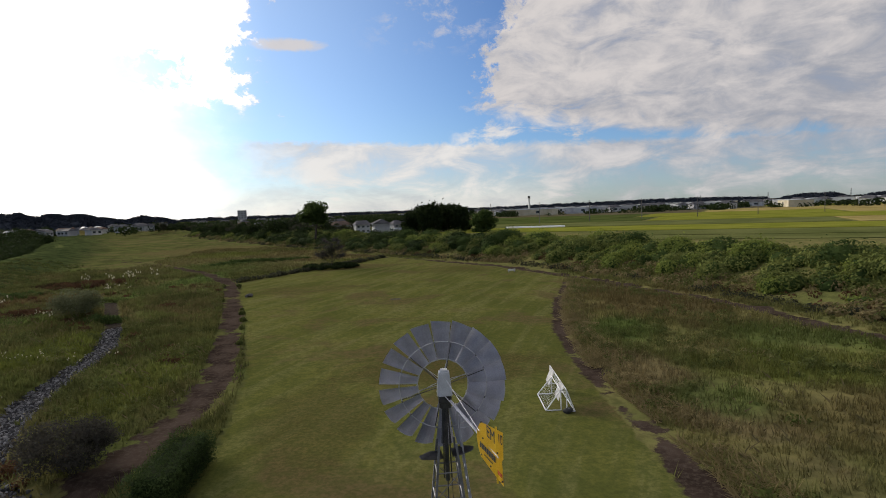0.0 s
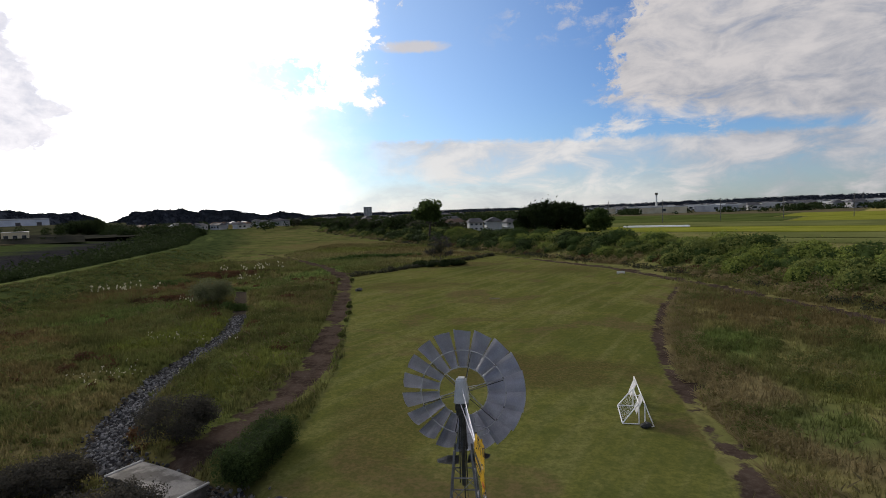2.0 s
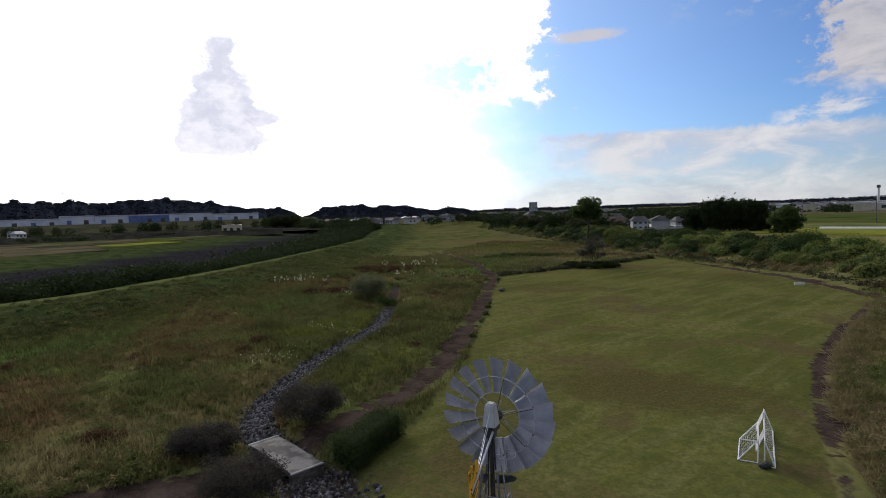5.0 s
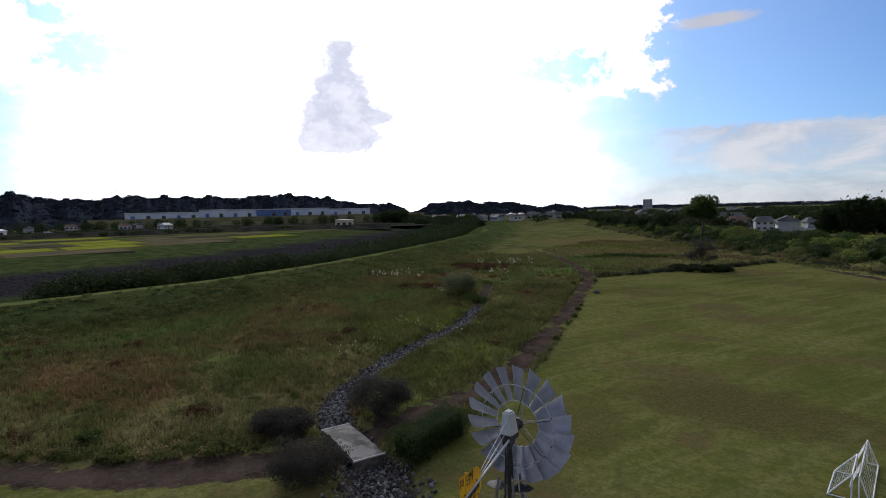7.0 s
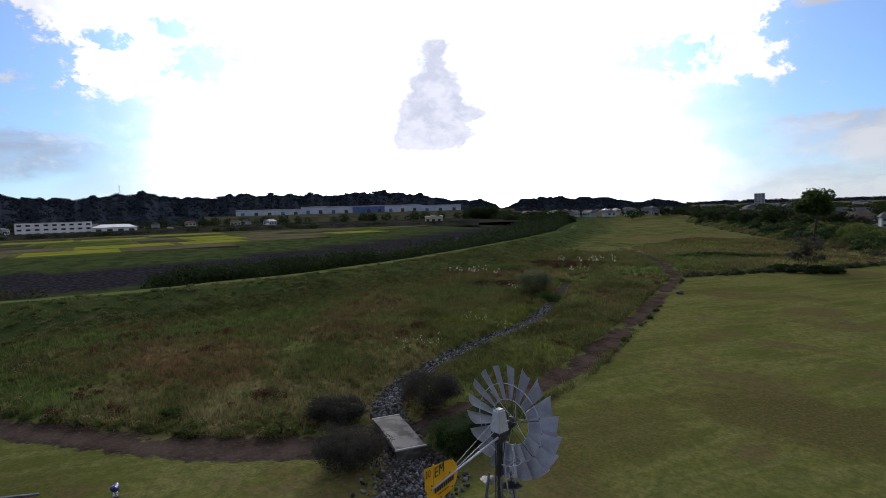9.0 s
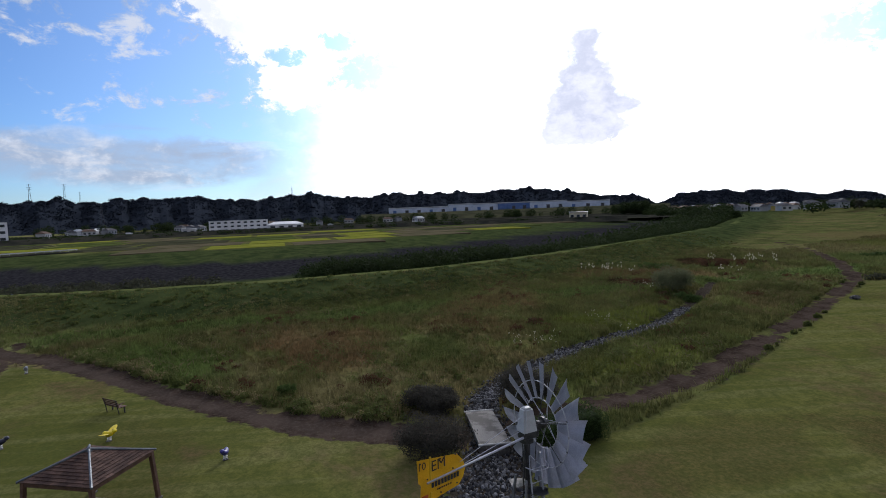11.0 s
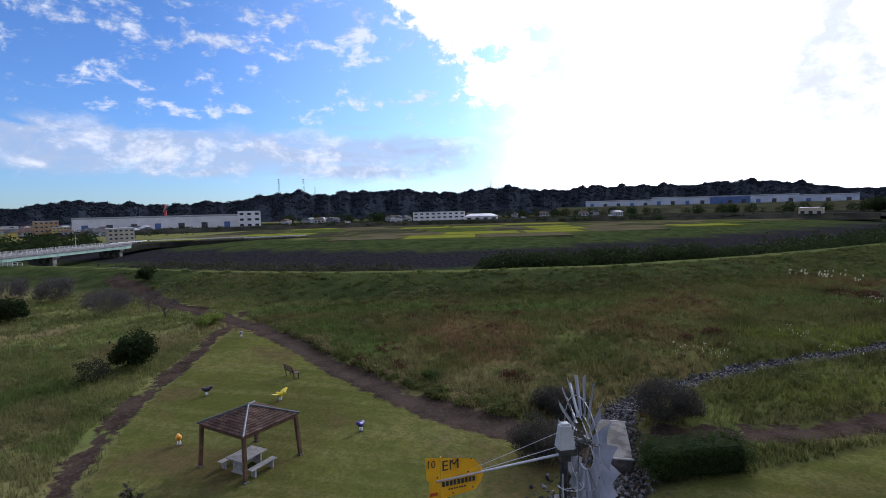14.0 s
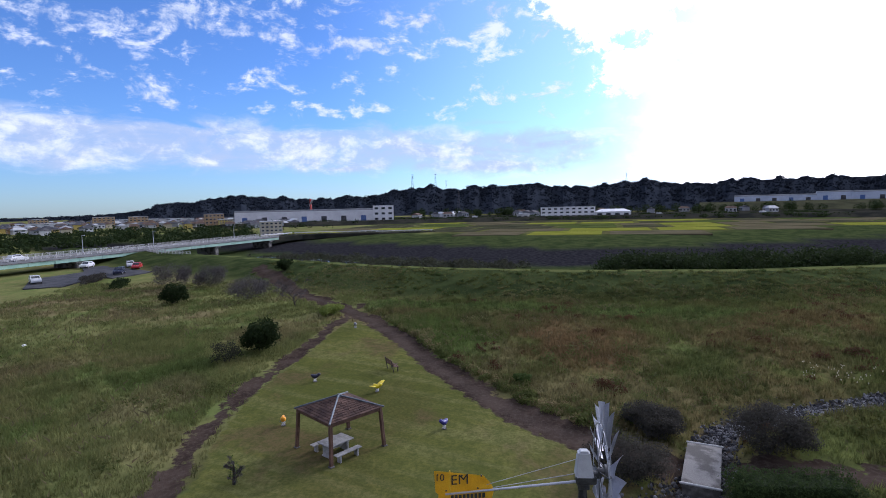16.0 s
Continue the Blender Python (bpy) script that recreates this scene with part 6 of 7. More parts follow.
WALLS = dict(
    # white walls twice: dimmed for shadow, then raised for sky-lit sides
    white=surface("shaded_white_wall", (0.42, 0.42, 0.43), (0.55, 0.55, 0.56), 0.15, 0.8, bump=0.0, gloss=0.2),
    bright=surface("sky_lit_cladding", (0.70, 0.70, 0.71), (0.82, 0.82, 0.83), 0.12, 0.6, bump=0.0, gloss=0.3),
    grey=surface("grey_wall", (0.30, 0.31, 0.33), (0.42, 0.43, 0.45), 0.15, 0.8, bump=0.0, gloss=0.2),
    cream=surface("cream_wall", (0.48, 0.42, 0.30), (0.60, 0.54, 0.40), 0.2, 0.8, bump=0.0, gloss=0.2),
    tan=surface("tan_wall", (0.36, 0.24, 0.13), (0.45, 0.31, 0.18), 0.2, 0.8, bump=0.0, gloss=0.2),
    ochre=surface("ochre_wall", (0.48, 0.36, 0.10), (0.56, 0.44, 0.15), 0.2, 0.8, bump=0.0, gloss=0.2),
    steel=surface("pale_blue_cladding", (0.44, 0.50, 0.62), (0.56, 0.61, 0.72), 0.15, 0.7, bump=0.0, gloss=0.2),
    blue=surface("blue_cladding", (0.06, 0.12, 0.30), (0.10, 0.17, 0.38), 0.2, 0.6, bump=0.0),
    red=surface("red_steel", (0.45, 0.04, 0.03), (0.55, 0.07, 0.05), 0.4, 0.6, bump=0.0),
    roof=surface("slate_roof", (0.055, 0.055, 0.062), (0.11, 0.11, 0.12), 0.3, 0.8, bump=0.0, gloss=0.15),
    brown_roof=surface("brown_roof", (0.09, 0.06, 0.045), (0.15, 0.10, 0.075), 0.3, 0.8, bump=0.0, gloss=0.15),
    pale_roof=surface("pale_roof", (0.36, 0.37, 0.39), (0.50, 0.51, 0.53), 0.2, 0.6, bump=0.0),
    glass=surface("window_glass", (0.02, 0.025, 0.03), (0.05, 0.06, 0.07), 0.5, 0.12, bump=0.0),
)


def house(name, x, y, w, d, h, turn, wall, roof, label, floors=2, z=None, cols=3, roof_h=None, category="house", flat=False, group=""):
    """A building with walls, roof, and windows of frame and pane on its long sides."""
    ob = root(name, pose(x, y, ground_z(x, y) if z is None else z, 0, 0, turn), label, category, group)
    wl = one_box("wall", (w, d, h), (0, 0, h / 2), WALLS[wall], ob)
    if flat:
        one_box("roof", (w + 0.3, d + 0.3, 0.35), (0, 0, h + 0.17), WALLS[roof], ob, None, 0.05)
    else:
        rh = roof_h or d * 0.28
        bm = B()
        a, b = w / 2 + 0.5, d / 2 + 0.6
        v = [bm.verts.new(p) for p in ((-a, -b, h), (a, -b, h), (a, b, h), (-a, b, h), (-a * 0.62, 0, h + rh), (a * 0.62, 0, h + rh))]
        for f in ((0, 1, 5, 4), (1, 2, 5), (2, 3, 4, 5), (3, 0, 4), (3, 2, 1, 0)):
            bm.faces.new([v[i] for i in f])
        part("roof", bm, WALLS[roof], ob)
    if not cols:
        for side in (-1, 1):
            one_box("roof_band", (w, 0.2, 0.8), (0, side * (d / 2 + 0.1), h - 0.6), WALLS["grey"], wl)
            for c in range(max(1, round(w / 16))):
                one_box("loading_door", (4.5, 0.15, h * 0.5), (w * ((c + 0.5) / max(1, round(w / 16)) - 0.5), side * (d / 2 + 0.06), h * 0.25), WALLS["roof" if c % 3 else "blue"], wl)
    for side in (-1, 1):
        for f in range(floors):
            for c in range(cols):
                wx, wz = w * ((c + 0.5) / cols - 0.5), h * (f + 0.55) / floors
                ww, wh = min(w / cols * 0.5, 3.2), h / floors * 0.38
                fr = one_box("window", (ww + 0.2, 0.12, wh + 0.2), (wx, side * (d / 2 + 0.02), wz), WALLS["pale_roof"], ob)
                one_box("pane", (ww, 0.06, wh), (wx, side * (d / 2 + 0.08), wz), WALLS["glass"], fr)
    return ob


def car(name, x, y, turn, col, label, z=None):
    ob = root(name, pose(x, y, ground_z(x, y) if z is None else z, 0, 0, turn), label, "car")
    mat = paint(name + "_paint", col, 0.25)
    bm = B()
    prof = [(-2.0, 0.35), (-2.05, 0.8), (-1.75, 0.95), (-1.55, 1.45), (0.35, 1.5), (0.95, 1.0), (1.9, 0.85), (2.05, 0.6), (2.0, 0.35)]
    rows = [[bm.verts.new((px, s * (0.82 if pz < 1.1 else 0.68), pz)) for px, pz in prof] for s in (-1, 1)]
    for i in range(len(prof)):
        j = (i + 1) % len(prof)
        bm.faces.new((rows[0][i], rows[0][j], rows[1][j], rows[1][i]))
    bm.faces.new(rows[0][::-1])
    bm.faces.new(rows[1])
    bmesh.ops.recalc_face_normals(bm, faces=bm.faces)
    body = part("body", bm, mat, ob)
    for s in (-1, 1):
        one_box("side_window", (1.7, 0.03, 0.34), (-0.55, s * 0.76, 1.22), WALLS["glass"], body, Matrix.Rotation(radians(-18 * s), 4, "X"))
    one_box("windscreen", (0.05, 1.25, 0.5), (0.70, 0, 1.24), WALLS["glass"], body, Matrix.Rotation(radians(-50), 4, "Y"))
    for sx in (-1.25, 1.25):
        for s in (-1, 1):
            w = one_tube("wheel", (sx, s * 0.66, 0.32), (sx, s * 0.86, 0.32), 0.32, M["rubber"], ob, sides=14)
            one_tube("rim", (sx, s * 0.85, 0.32), (sx, s * 0.875, 0.32), 0.19, M["zinc"], w, sides=10)


def make_town():
    rng = np.random.default_rng(12)
    eye = (12.2, -2.6)
    # houses behind the bridge
    kinds = [("white", "roof"), ("cream", "brown_roof"), ("grey", "roof"), ("ochre", "roof"), ("tan", "brown_roof"), ("white", "brown_roof"), ("white", "pale_roof")]
    for i in range(250):
        az, dist = 106.5 + 27 * rng.random(), 380 + 480 * rng.random() ** 1.2
        x, y = at_bearing(az, dist, eye)
        w, r = kinds[rng.integers(len(kinds))]
        house("town_house", x, y, 5 + 3 * rng.random(), 4.6 + 1.5 * rng.random(), 3.0 + 1.2 * rng.random(), az + 12 + 90 * rng.integers(2) + 8 * rng.normal(), w, r, f"{w} walled two-storey town house with {'pale' if r == 'pale_roof' else 'dark'} roof", 2 if dist < 470 else 1, 1.5, 2, group="houses of the town")
    for az, dist, w, h, wall in ((121.6, 560, 15, 9, "tan"), (115.2, 440, 13, 10, "tan"), (110.0, 268, 9.5, 6.4, "cream"), (122.6, 640, 58, 6, "grey"), (119.2, 600, 46, 6, "white"), (128.5, 560, 40, 5, "white"), (124.3, 620, 18, 9, "tan"), (129, 700, 16, 8, "tan"), (114.2, 420, 9, 6, "ochre")):
        x, y = at_bearing(az, dist, eye)
        house("apartment_block", x, y, w, 11, h, az + 4, wall, "pale_roof", f"{wall} flat-roofed apartment block in the town", 4, 1.5, 5, flat=True, category="apartment block")
    for i in range(26):
        az, dist = 60 + 45 * rng.random(), 520 + 130 * rng.random()
        x, y = at_bearing(az, dist, eye)
        w, r = kinds[(0, 2, 5, 6)[rng.integers(4)]]
        house("valley_house", x, y, 7 + 4 * rng.random(), 7, 3.8, 180 * rng.random(), w, r, f"{w} walled house at the foot of the hills", 1, 2, 3, group="houses below the hills")
    # factory, school, warehouses
    x, y = at_bearing(106.3, 500, eye)
    house("factory", x, y, 118, 34, 11.0, 106 - 12, "bright", "pale_roof", "long white flat-roofed factory with dark window strips", 1, 2, 0, flat=True, category="factory")
    x, y = at_bearing(98.7, 470, eye)
    house("factory_office", x, y, 17, 22, 13.0, 98, "bright", "bright", "white flat-roofed factory office block", 3, 2, 3, flat=True, category="office")
    x, y = at_bearing(79.7, 450, eye)
    house("school", x, y, 42, 12, 8.5, 80, "bright", "pale_roof", "white three-storey flat-roofed school building", 3, 2, 9, flat=True, category="school")
    x, y = at_bearing(75.3, 445, eye)
    house("school_hall", x, y, 26, 16, 4.5, 76, "bright", "bright", "low white hall beside the school", 1, 2, 4, roof_h=2.0, category="hall")
    x, y = at_bearing(84.2, 420, eye)
    house("cabin", x, y, 9, 7, 4, 80, "white", "pale_roof", "small white cabin by the fields", 1, 2, 2, flat=True)
    eye2 = (11.0, -8.0)
    for a0, a1, h, wall in ((64.1, 58.0, 7.0, "steel"), (57.9, 55.5, 9.5, "steel"), (55.4, 52.9, 9.0, "steel"), (52.8, 49.6, 9.0, "blue"), (49.5, 45.9, 9.0, "steel"), (45.8, 41.7, 7.5, "steel")):
        am = (a0 + a1) / 2
        x, y = at_bearing(am, 780, eye2)
        wide = 2 * 780 * math.tan(radians((a0 - a1) / 2))
        house("warehouse", x, y, wide, 50, h, am + 2, wall, "bright", f"{'deep blue' if wall == 'blue' else 'pale blue-grey'} clad warehouse on a terrace below the hills", 1, 11, 0, flat=True, category="warehouse", group="warehouses below the hills")
    # terrace that carries the warehouses, with a line of small trees
    bm = B()
    for i in range(25):
        am = 36 + 31 * i / 24
        for dist, z in ((640, 1.0), (700, 9.5), (735, 10.9), (1100, 10.9)):
            x, y = at_bearing(am, dist, eye2)
            bm.verts.new((x, y, z))
    bm.verts.ensure_lookup_table()
    for i in range(24):
        for j in range(3):
            bm.faces.new((bm.verts[i * 4 + j], bm.verts[i * 4 + 4 + j], bm.verts[i * 4 + 5 + j], bm.verts[i * 4 + 1 + j]))
    tagged(part("terrace", bm, CROPS["dark"]), "grassy terrace below the warehouses", "terrace", kind="structure")
    blobs = []
    for i in range(150):
        x, y = at_bearing(36 + 70 * rng.random(), 600 + 60 * rng.random(), eye2)
        s = 2.5 + 3.5 * rng.random()
        blobs.append((x, y, 2 + s * 0.7, s, s, s))
    for i in range(110):
        x, y = at_bearing(104 + 32 * rng.random(), 290 + 250 * rng.random(), eye)
        s = 1.0 + 1.5 * rng.random()
        blobs.append((x, y, 1.5 + s * 0.7, s * 1.5, s * 1.5, s))
    for i in range(320):
        x, y = at_bearing(112 + 24 * rng.random(), 225 + 190 * rng.random(), eye)
        s = 0.9 + 1.5 * rng.random()
        blobs.append((x, y, 0.9 + s * 0.7, s * 1.9, s * 1.9, s))
    for i in range(420):
        x, y = at_bearing(57 + 55 * rng.random(), 445 + 60 * rng.random(), eye2)
        s = 0.7 + 1.3 * rng.random() ** 2
        blobs.append((x, y, 2.0 + s * 0.4, s * 2.6, s * 2.6, s))
    for i in range(230):
        x, y = at_bearing(17 + 21 * rng.random(), 430 + 430 * rng.random(), (6.0, -11.0))
        if land(np.array([x]), np.array([y]))["west"][0] > 20:
            s = 2.0 + 3.2 * rng.random()
            blobs.append((x, y, 1.8 + s * 0.5, s * 1.7, s * 1.7, s))
    for i in range(34):
        x, y = at_bearing(25 + 12.5 * rng.random(), 520 + 260 * rng.random(), (6.0, -11.0))
        w, r = kinds[rng.integers(len(kinds))]
        house("valley_house", x, y, 7 + 4 * rng.random(), 7, 4.0, 180 * rng.random(), w, r, f"{w} walled house at the foot of the hills", 1, 1.8, 2, group="houses below the hills")
    tagged(many("valley_trees", leaf_cloud(rng, blobs, 90000, 0.7, 0.3, 0.6), 4, M["leaf_dark"]), "dark trees scattered along the valley floor", "trees", kind="stuff")
    # pump house by the river
    house("pump_house", -262, 268, 12, 8, 6.5, 40, "cream", "pale_roof", "cream flat-roofed pump house on the far bank", 1, 1.2, 3, flat=True, category="pump house")
    # grassy embankment with a road on it, beyond the paddies
    bm = B()
    for i in range(45):
        am = 40 + 74 * i / 44
        for dist, z in ((376, 1.2), (388, 4.4 + 0.2 * math.sin(i * 1.7)), (391, 4.6), (402, 4.6), (412, 1.2)):
            bm.verts.new((*at_bearing(am, dist + 5 * math.sin(am * 0.11), eye2), z))
    bm.verts.ensure_lookup_table()
    for i in range(44):
        for j in range(4):
            bm.faces.new((bm.verts[i * 5 + j], bm.verts[i * 5 + 5 + j], bm.verts[i * 5 + 6 + j], bm.verts[i * 5 + 1 + j]))
    tagged(part("embankment", bm, CROPS["bank"]), "long dark grassy road embankment beyond the paddies", "embankment", kind="structure")
    blobs = []
    for i in range(300):
        x, y = at_bearing(41 + 72 * rng.random(), 380 + 16 * rng.random(), eye2)
        r = 0.5 + 0.9 * rng.random() ** 2
        blobs.append((x, y, 3.2 + r * 0.4, r * 2.2, r * 2.2, r))
    for i in range(26):
        x, y = at_bearing(38.2 + 3.2 * rng.random(), 540 + 40 * rng.random(), eye2)
        r = 3.5 + 3.0 * rng.random()
        blobs.append((x, y, 2.5 + r, r, r, r))
    tagged(many("embankment_bushes", leaf_cloud(rng, blobs, 26000, 0.55, 0.3, 0.6), 4, M["leaf_dark"]), "dark bushes and trees along the embankment", "bushes", kind="stuff")
    for name, am, col, label in (("white_truck", 61.5, (0.7, 0.7, 0.72), "white car on the embankment road"), ("silver_car", 70.2, (0.5, 0.52, 0.55), "silver car on the embankment road"), ("white_car", 88.4, (0.7, 0.7, 0.72), "white car on the embankment road")):
        x, y = at_bearing(am, 396 + 5 * math.sin(am * 0.11), eye2)
        car(name, x, y, am, col, label, 4.62)
    # rough fallow ground between the embankment and the foot of the hills
    bm = B()
    rows = [[bm.verts.new((*at_bearing(34 + 82 * i / 60, dist, eye2), 2.05 + 0.1 * math.sin(i * 1.3 + dist))) for dist in (408, 470, 540, 640)] for i in range(61)]
    for p, q in zip(rows, rows[1:]):
        for j in range(3):
            bm.faces.new((p[j], q[j], q[j + 1], p[j + 1]))
    tagged(part("fallow_ground", bm, CROPS["bank"]), "dark fallow ground below the wooded hills", "fallow ground", kind="structure")
    # road along the fields
    bm = B()
    for i in range(30):
        am = 34 + 80 * i / 29
        for dist, z in ((560, 3.4), (572, 3.4)):
            x, y = at_bearing(am, dist, eye2)
            bm.verts.new((x, y, z))
    bm.verts.ensure_lookup_table()
    for i in range(29):
        bm.faces.new((bm.verts[2 * i], bm.verts[2 * i + 2], bm.verts[2 * i + 3], bm.verts[2 * i + 1]))
    bmesh.ops.solidify(bm, geom=list(bm.faces), thickness=2.2)
    tagged(part("road", bm, M["asphalt"]), "grey asphalt road on a low embankment", "road", kind="structure")


def mast(name, x, y, h, z, label, mat, arms=True):
    ob = root(name, pose(x, y, z), label, "pylon")
    bm = B()
    b = h * 0.07
    for sx, sy in ((-1, -1), (1, -1), (1, 1), (-1, 1)):
        tube(bm, (sx * b, sy * b, 0), (sx * b * 0.15, sy * b * 0.15, h), h * 0.006, h * 0.004, 4)
    n = 8
    for i in range(n):
        f0, f1 = 1 - 0.85 * i / n, 1 - 0.85 * (i + 1) / n
        for (sx, sy), (tx, ty) in (((-1, -1), (1, -1)), ((1, -1), (1, 1)), ((1, 1), (-1, 1)), ((-1, 1), (-1, -1))):
            tube(bm, (sx * b * f0, sy * b * f0, h * i / n), (tx * b * f1, ty * b * f1, h * (i + 1) / n), h * 0.003, h * 0.003, 3)
    part("frame", bm, mat, ob)
    if arms:
        for f in (0.75, 0.86, 0.97):
            one_box("cross_arm", (h * 0.22, h * 0.012, h * 0.012), (0, 0, h * f), mat, ob, Matrix.Rotation(radians(60), 4, "Z"))


def make_masts():
    for az, h, base in ((95.6, 36, 46), (93.2, 32, 50), (92.1, 20, 48), (74.0, 17, 55), (64.7, 18, 50), (57.6, 20, 47), (47.0, 18, 42)):
        x, y = at_bearing(az, 1150, (12.0, -3.0))
        mast("pylon", x, y, h, base, "grey lattice power pylon on the hill", M["darksteel"])
    x, y = at_bearing(90.8, 640, (12.0, -3.0))
    mast("radio_mast", x, y, 30, 2, "grey lattice radio mast below the hills", M["darksteel"], False)
    x, y = at_bearing(106, 560, (12.0, -3.0))
    ob = root("crane", pose(x, y, 2, 0, 0, 20), "red steel crane tower above the factory", "crane")
    one_tube("tower", (0, 0, 0), (0, 0, 22), 1.2, WALLS["red"], ob, 0.9, 6)
    one_box("jib", (44, 1.4, 1.2), (8, 0, 18), WALLS["pale_roof"], ob, Matrix.Rotation(radians(-7), 4, "Y"))
    for az, h in ((-20, 20), (-27, 22), (-32.5, 24), (-38, 26), (-44, 26), (-9, 18), (3, 16)):
        x, y = at_bearing(az, 900, (0, -11))
        mast("pylon", x, y, h * 0.6, 3.4, "grey lattice power pylon on the plain", M["darksteel"])
    x, y = at_bearing(-16.3, 1500, (-1.0, -12.4))
    ob = root("incinerator_chimney", pose(x, y, 3.4), "tall pale concrete chimney on the plain", "chimney")
    one_tube("shaft", (0, 0, 0), (0, 0, 30), 2.6, M["white"], ob, 2.0, 12)
    one_tube("cap", (0, 0, 30), (0, 0, 36), 3.6, M["concrete"], ob, 3.6, 12)


def railing(bm, p, q, step, z, tall=0.9, size=0.12):
    """Posts along a straight run from p to q."""
    n = max(2, round((q - p).length / step))
    for i in range(n + 1):
        v = p.lerp(q, i / n)
        box(bm, (size, size, tall), (v.x, v.y, v.z + z + tall / 2))


def make_bridge():
    a, b = Vector((-55, -118, 0)), Vector((-199, -80.5, 0))
    d = b - a
    ang = math.degrees(math.atan2(d.y, d.x))
    c = (a + b) / 2
    ob = root("road_bridge", pose(c.x, c.y, 0, 0, 0, ang), "green steel girder road bridge with pale railings", "bridge")
    L = d.length
    one_box("deck", (L, 9.5, 0.30), (0, 0, 2.70), M["concrete"], ob)
    for s in (-1, 1):
        one_box("girder", (L, 0.5, 0.85), (0, s * 4.3, 2.12), M["girder"], ob, None, 0.03, "green painted steel girder")
        for i in range(24):
            one_box("stiffener", (0.16, 0.12, 0.75), (L * ((i + 0.5) / 24 - 0.5), s * 4.60, 2.12), M["girder"], ob)
        one_box("kerb", (L, 0.35, 0.45), (0, s * 4.6, 2.95), M["kerbgrey"], ob)
        for z in (3.40, 3.65, 3.88):
            one_box("rail", (L, 0.09, 0.07), (0, s * 4.6, z), M["kerb"], ob)
        bm = B()
        railing(bm, Vector((-L / 2, s * 4.6, 0)), Vector((L / 2, s * 4.6, 0)), 1.8, 3.1, 0.8)
        part("rail_posts", bm, M["kerb"], ob)
    for f in (-0.30, -0.06, 0.07, 0.27, 0.47):
        one_box("pier", (1.8, 7.5, 5.0), (L * f, 0, -0.8), M["concrete"], ob, None, 0.2)
        one_box("bearing_beam", (2.6, 8.8, 0.5), (L * f, 0, 1.45), M["concrete"], ob, None, 0.05)
    for f in (-0.25, -0.007, 0.15, 0.40):
        post = one_tube("lamp_post", (L * f, 4.4, 2.9), (L * f, 4.4, 7.6), 0.10, M["zinc"], ob, 0.06, 8)
        one_box("lamp_head", (0.25, 0.9, 0.14), (L * f, 3.9, 7.6), M["zinc"], post)
    v = a + d * 0.36
    car("white_car", v.x, v.y, ang, (0.7, 0.7, 0.72), "white car crossing the bridge", 2.86)
    # the road goes on past the bridge, round to the fields, behind a white guard rail
    ob = root("approach_road", pose(0, 0, 0), "low road embankment with a white guard rail beyond the bridge", "road", kind="structure")
    run = [Vector((-199, -80.5, 0)), Vector((-215, -74, 0)), Vector((-222, -62, 0)), Vector((-226, -42, 0)), Vector((-232, -18, 0))]
    for p, q, drop in zip(run, run[1:], (0.0, 0.1, 0.3, 0.6)):
        t = math.atan2((q - p).y, (q - p).x)
        m = (p + q) / 2
        one_box("carriageway", ((q - p).length + 1.5, 7.0, 2.2), (m.x, m.y, 1.75 - drop), CROPS["bank"], ob, Matrix.Rotation(t, 4, "Z"), 0.2)
        n = Vector((math.sin(t), -math.cos(t), 0)) * -3.3
        one_box("guard_rail", ((q - p).length + 1.0, 0.12, 0.35), (m.x + n.x, m.y + n.y, 3.45 - drop), M["white"], ob, Matrix.Rotation(t, 4, "Z"))
        bm = B()
        railing(bm, p + n, q + n, 2.4, 2.7 - drop, 0.8)
        part("rail_posts", bm, M["white"], ob)
    # ramp walkway beside the bridge
    ob = root("ramp_walkway", pose(0, 0, 0), "pale railed footway ramp beside the bridge", "ramp")
    for p, q in ((Vector((-141, -95.5, 2.8)), Vector((-128, -83, 2.35))), (Vector((-128, -83, 2.35)), Vector((-122.5, -73.5, 2.1)))):
        turn = (q - p).to_track_quat("X", "Z").to_matrix().to_4x4()
        m = (p + q) / 2
        one_box("ramp", ((q - p).length + 0.4, 2.2, 0.3), (m.x, m.y, m.z - 0.15), M["concrete"], ob, turn)
        side = Vector((-(q - p).y, (q - p).x, 0)).normalized()
        for k in (-1, 1):
            e = side * k
            for z in (0.5, 1.0):
                one_box("rail", ((q - p).length, 0.08, 0.09), (m.x + e.x, m.y + e.y, m.z + z), M["kerb"], ob, turn)
            n = max(2, round((q - p).length / 1.5))
            for i in range(n + 1):
                v = (p + e).lerp(q + e, i / n)
                one_box("rail_post", (0.11, 0.11, 1.0), (v.x, v.y, v.z + 0.45), M["kerb"], ob)
        one_box("ramp_support", (0.8, 1.6, 3.4), (p.x * 0.4 + q.x * 0.6, p.y * 0.4 + q.y * 0.6, p.z * 0.4 + q.z * 0.6 - 2.0), M["concrete"], ob, Matrix.Rotation(math.atan2((q - p).y, (q - p).x), 4, "Z"))


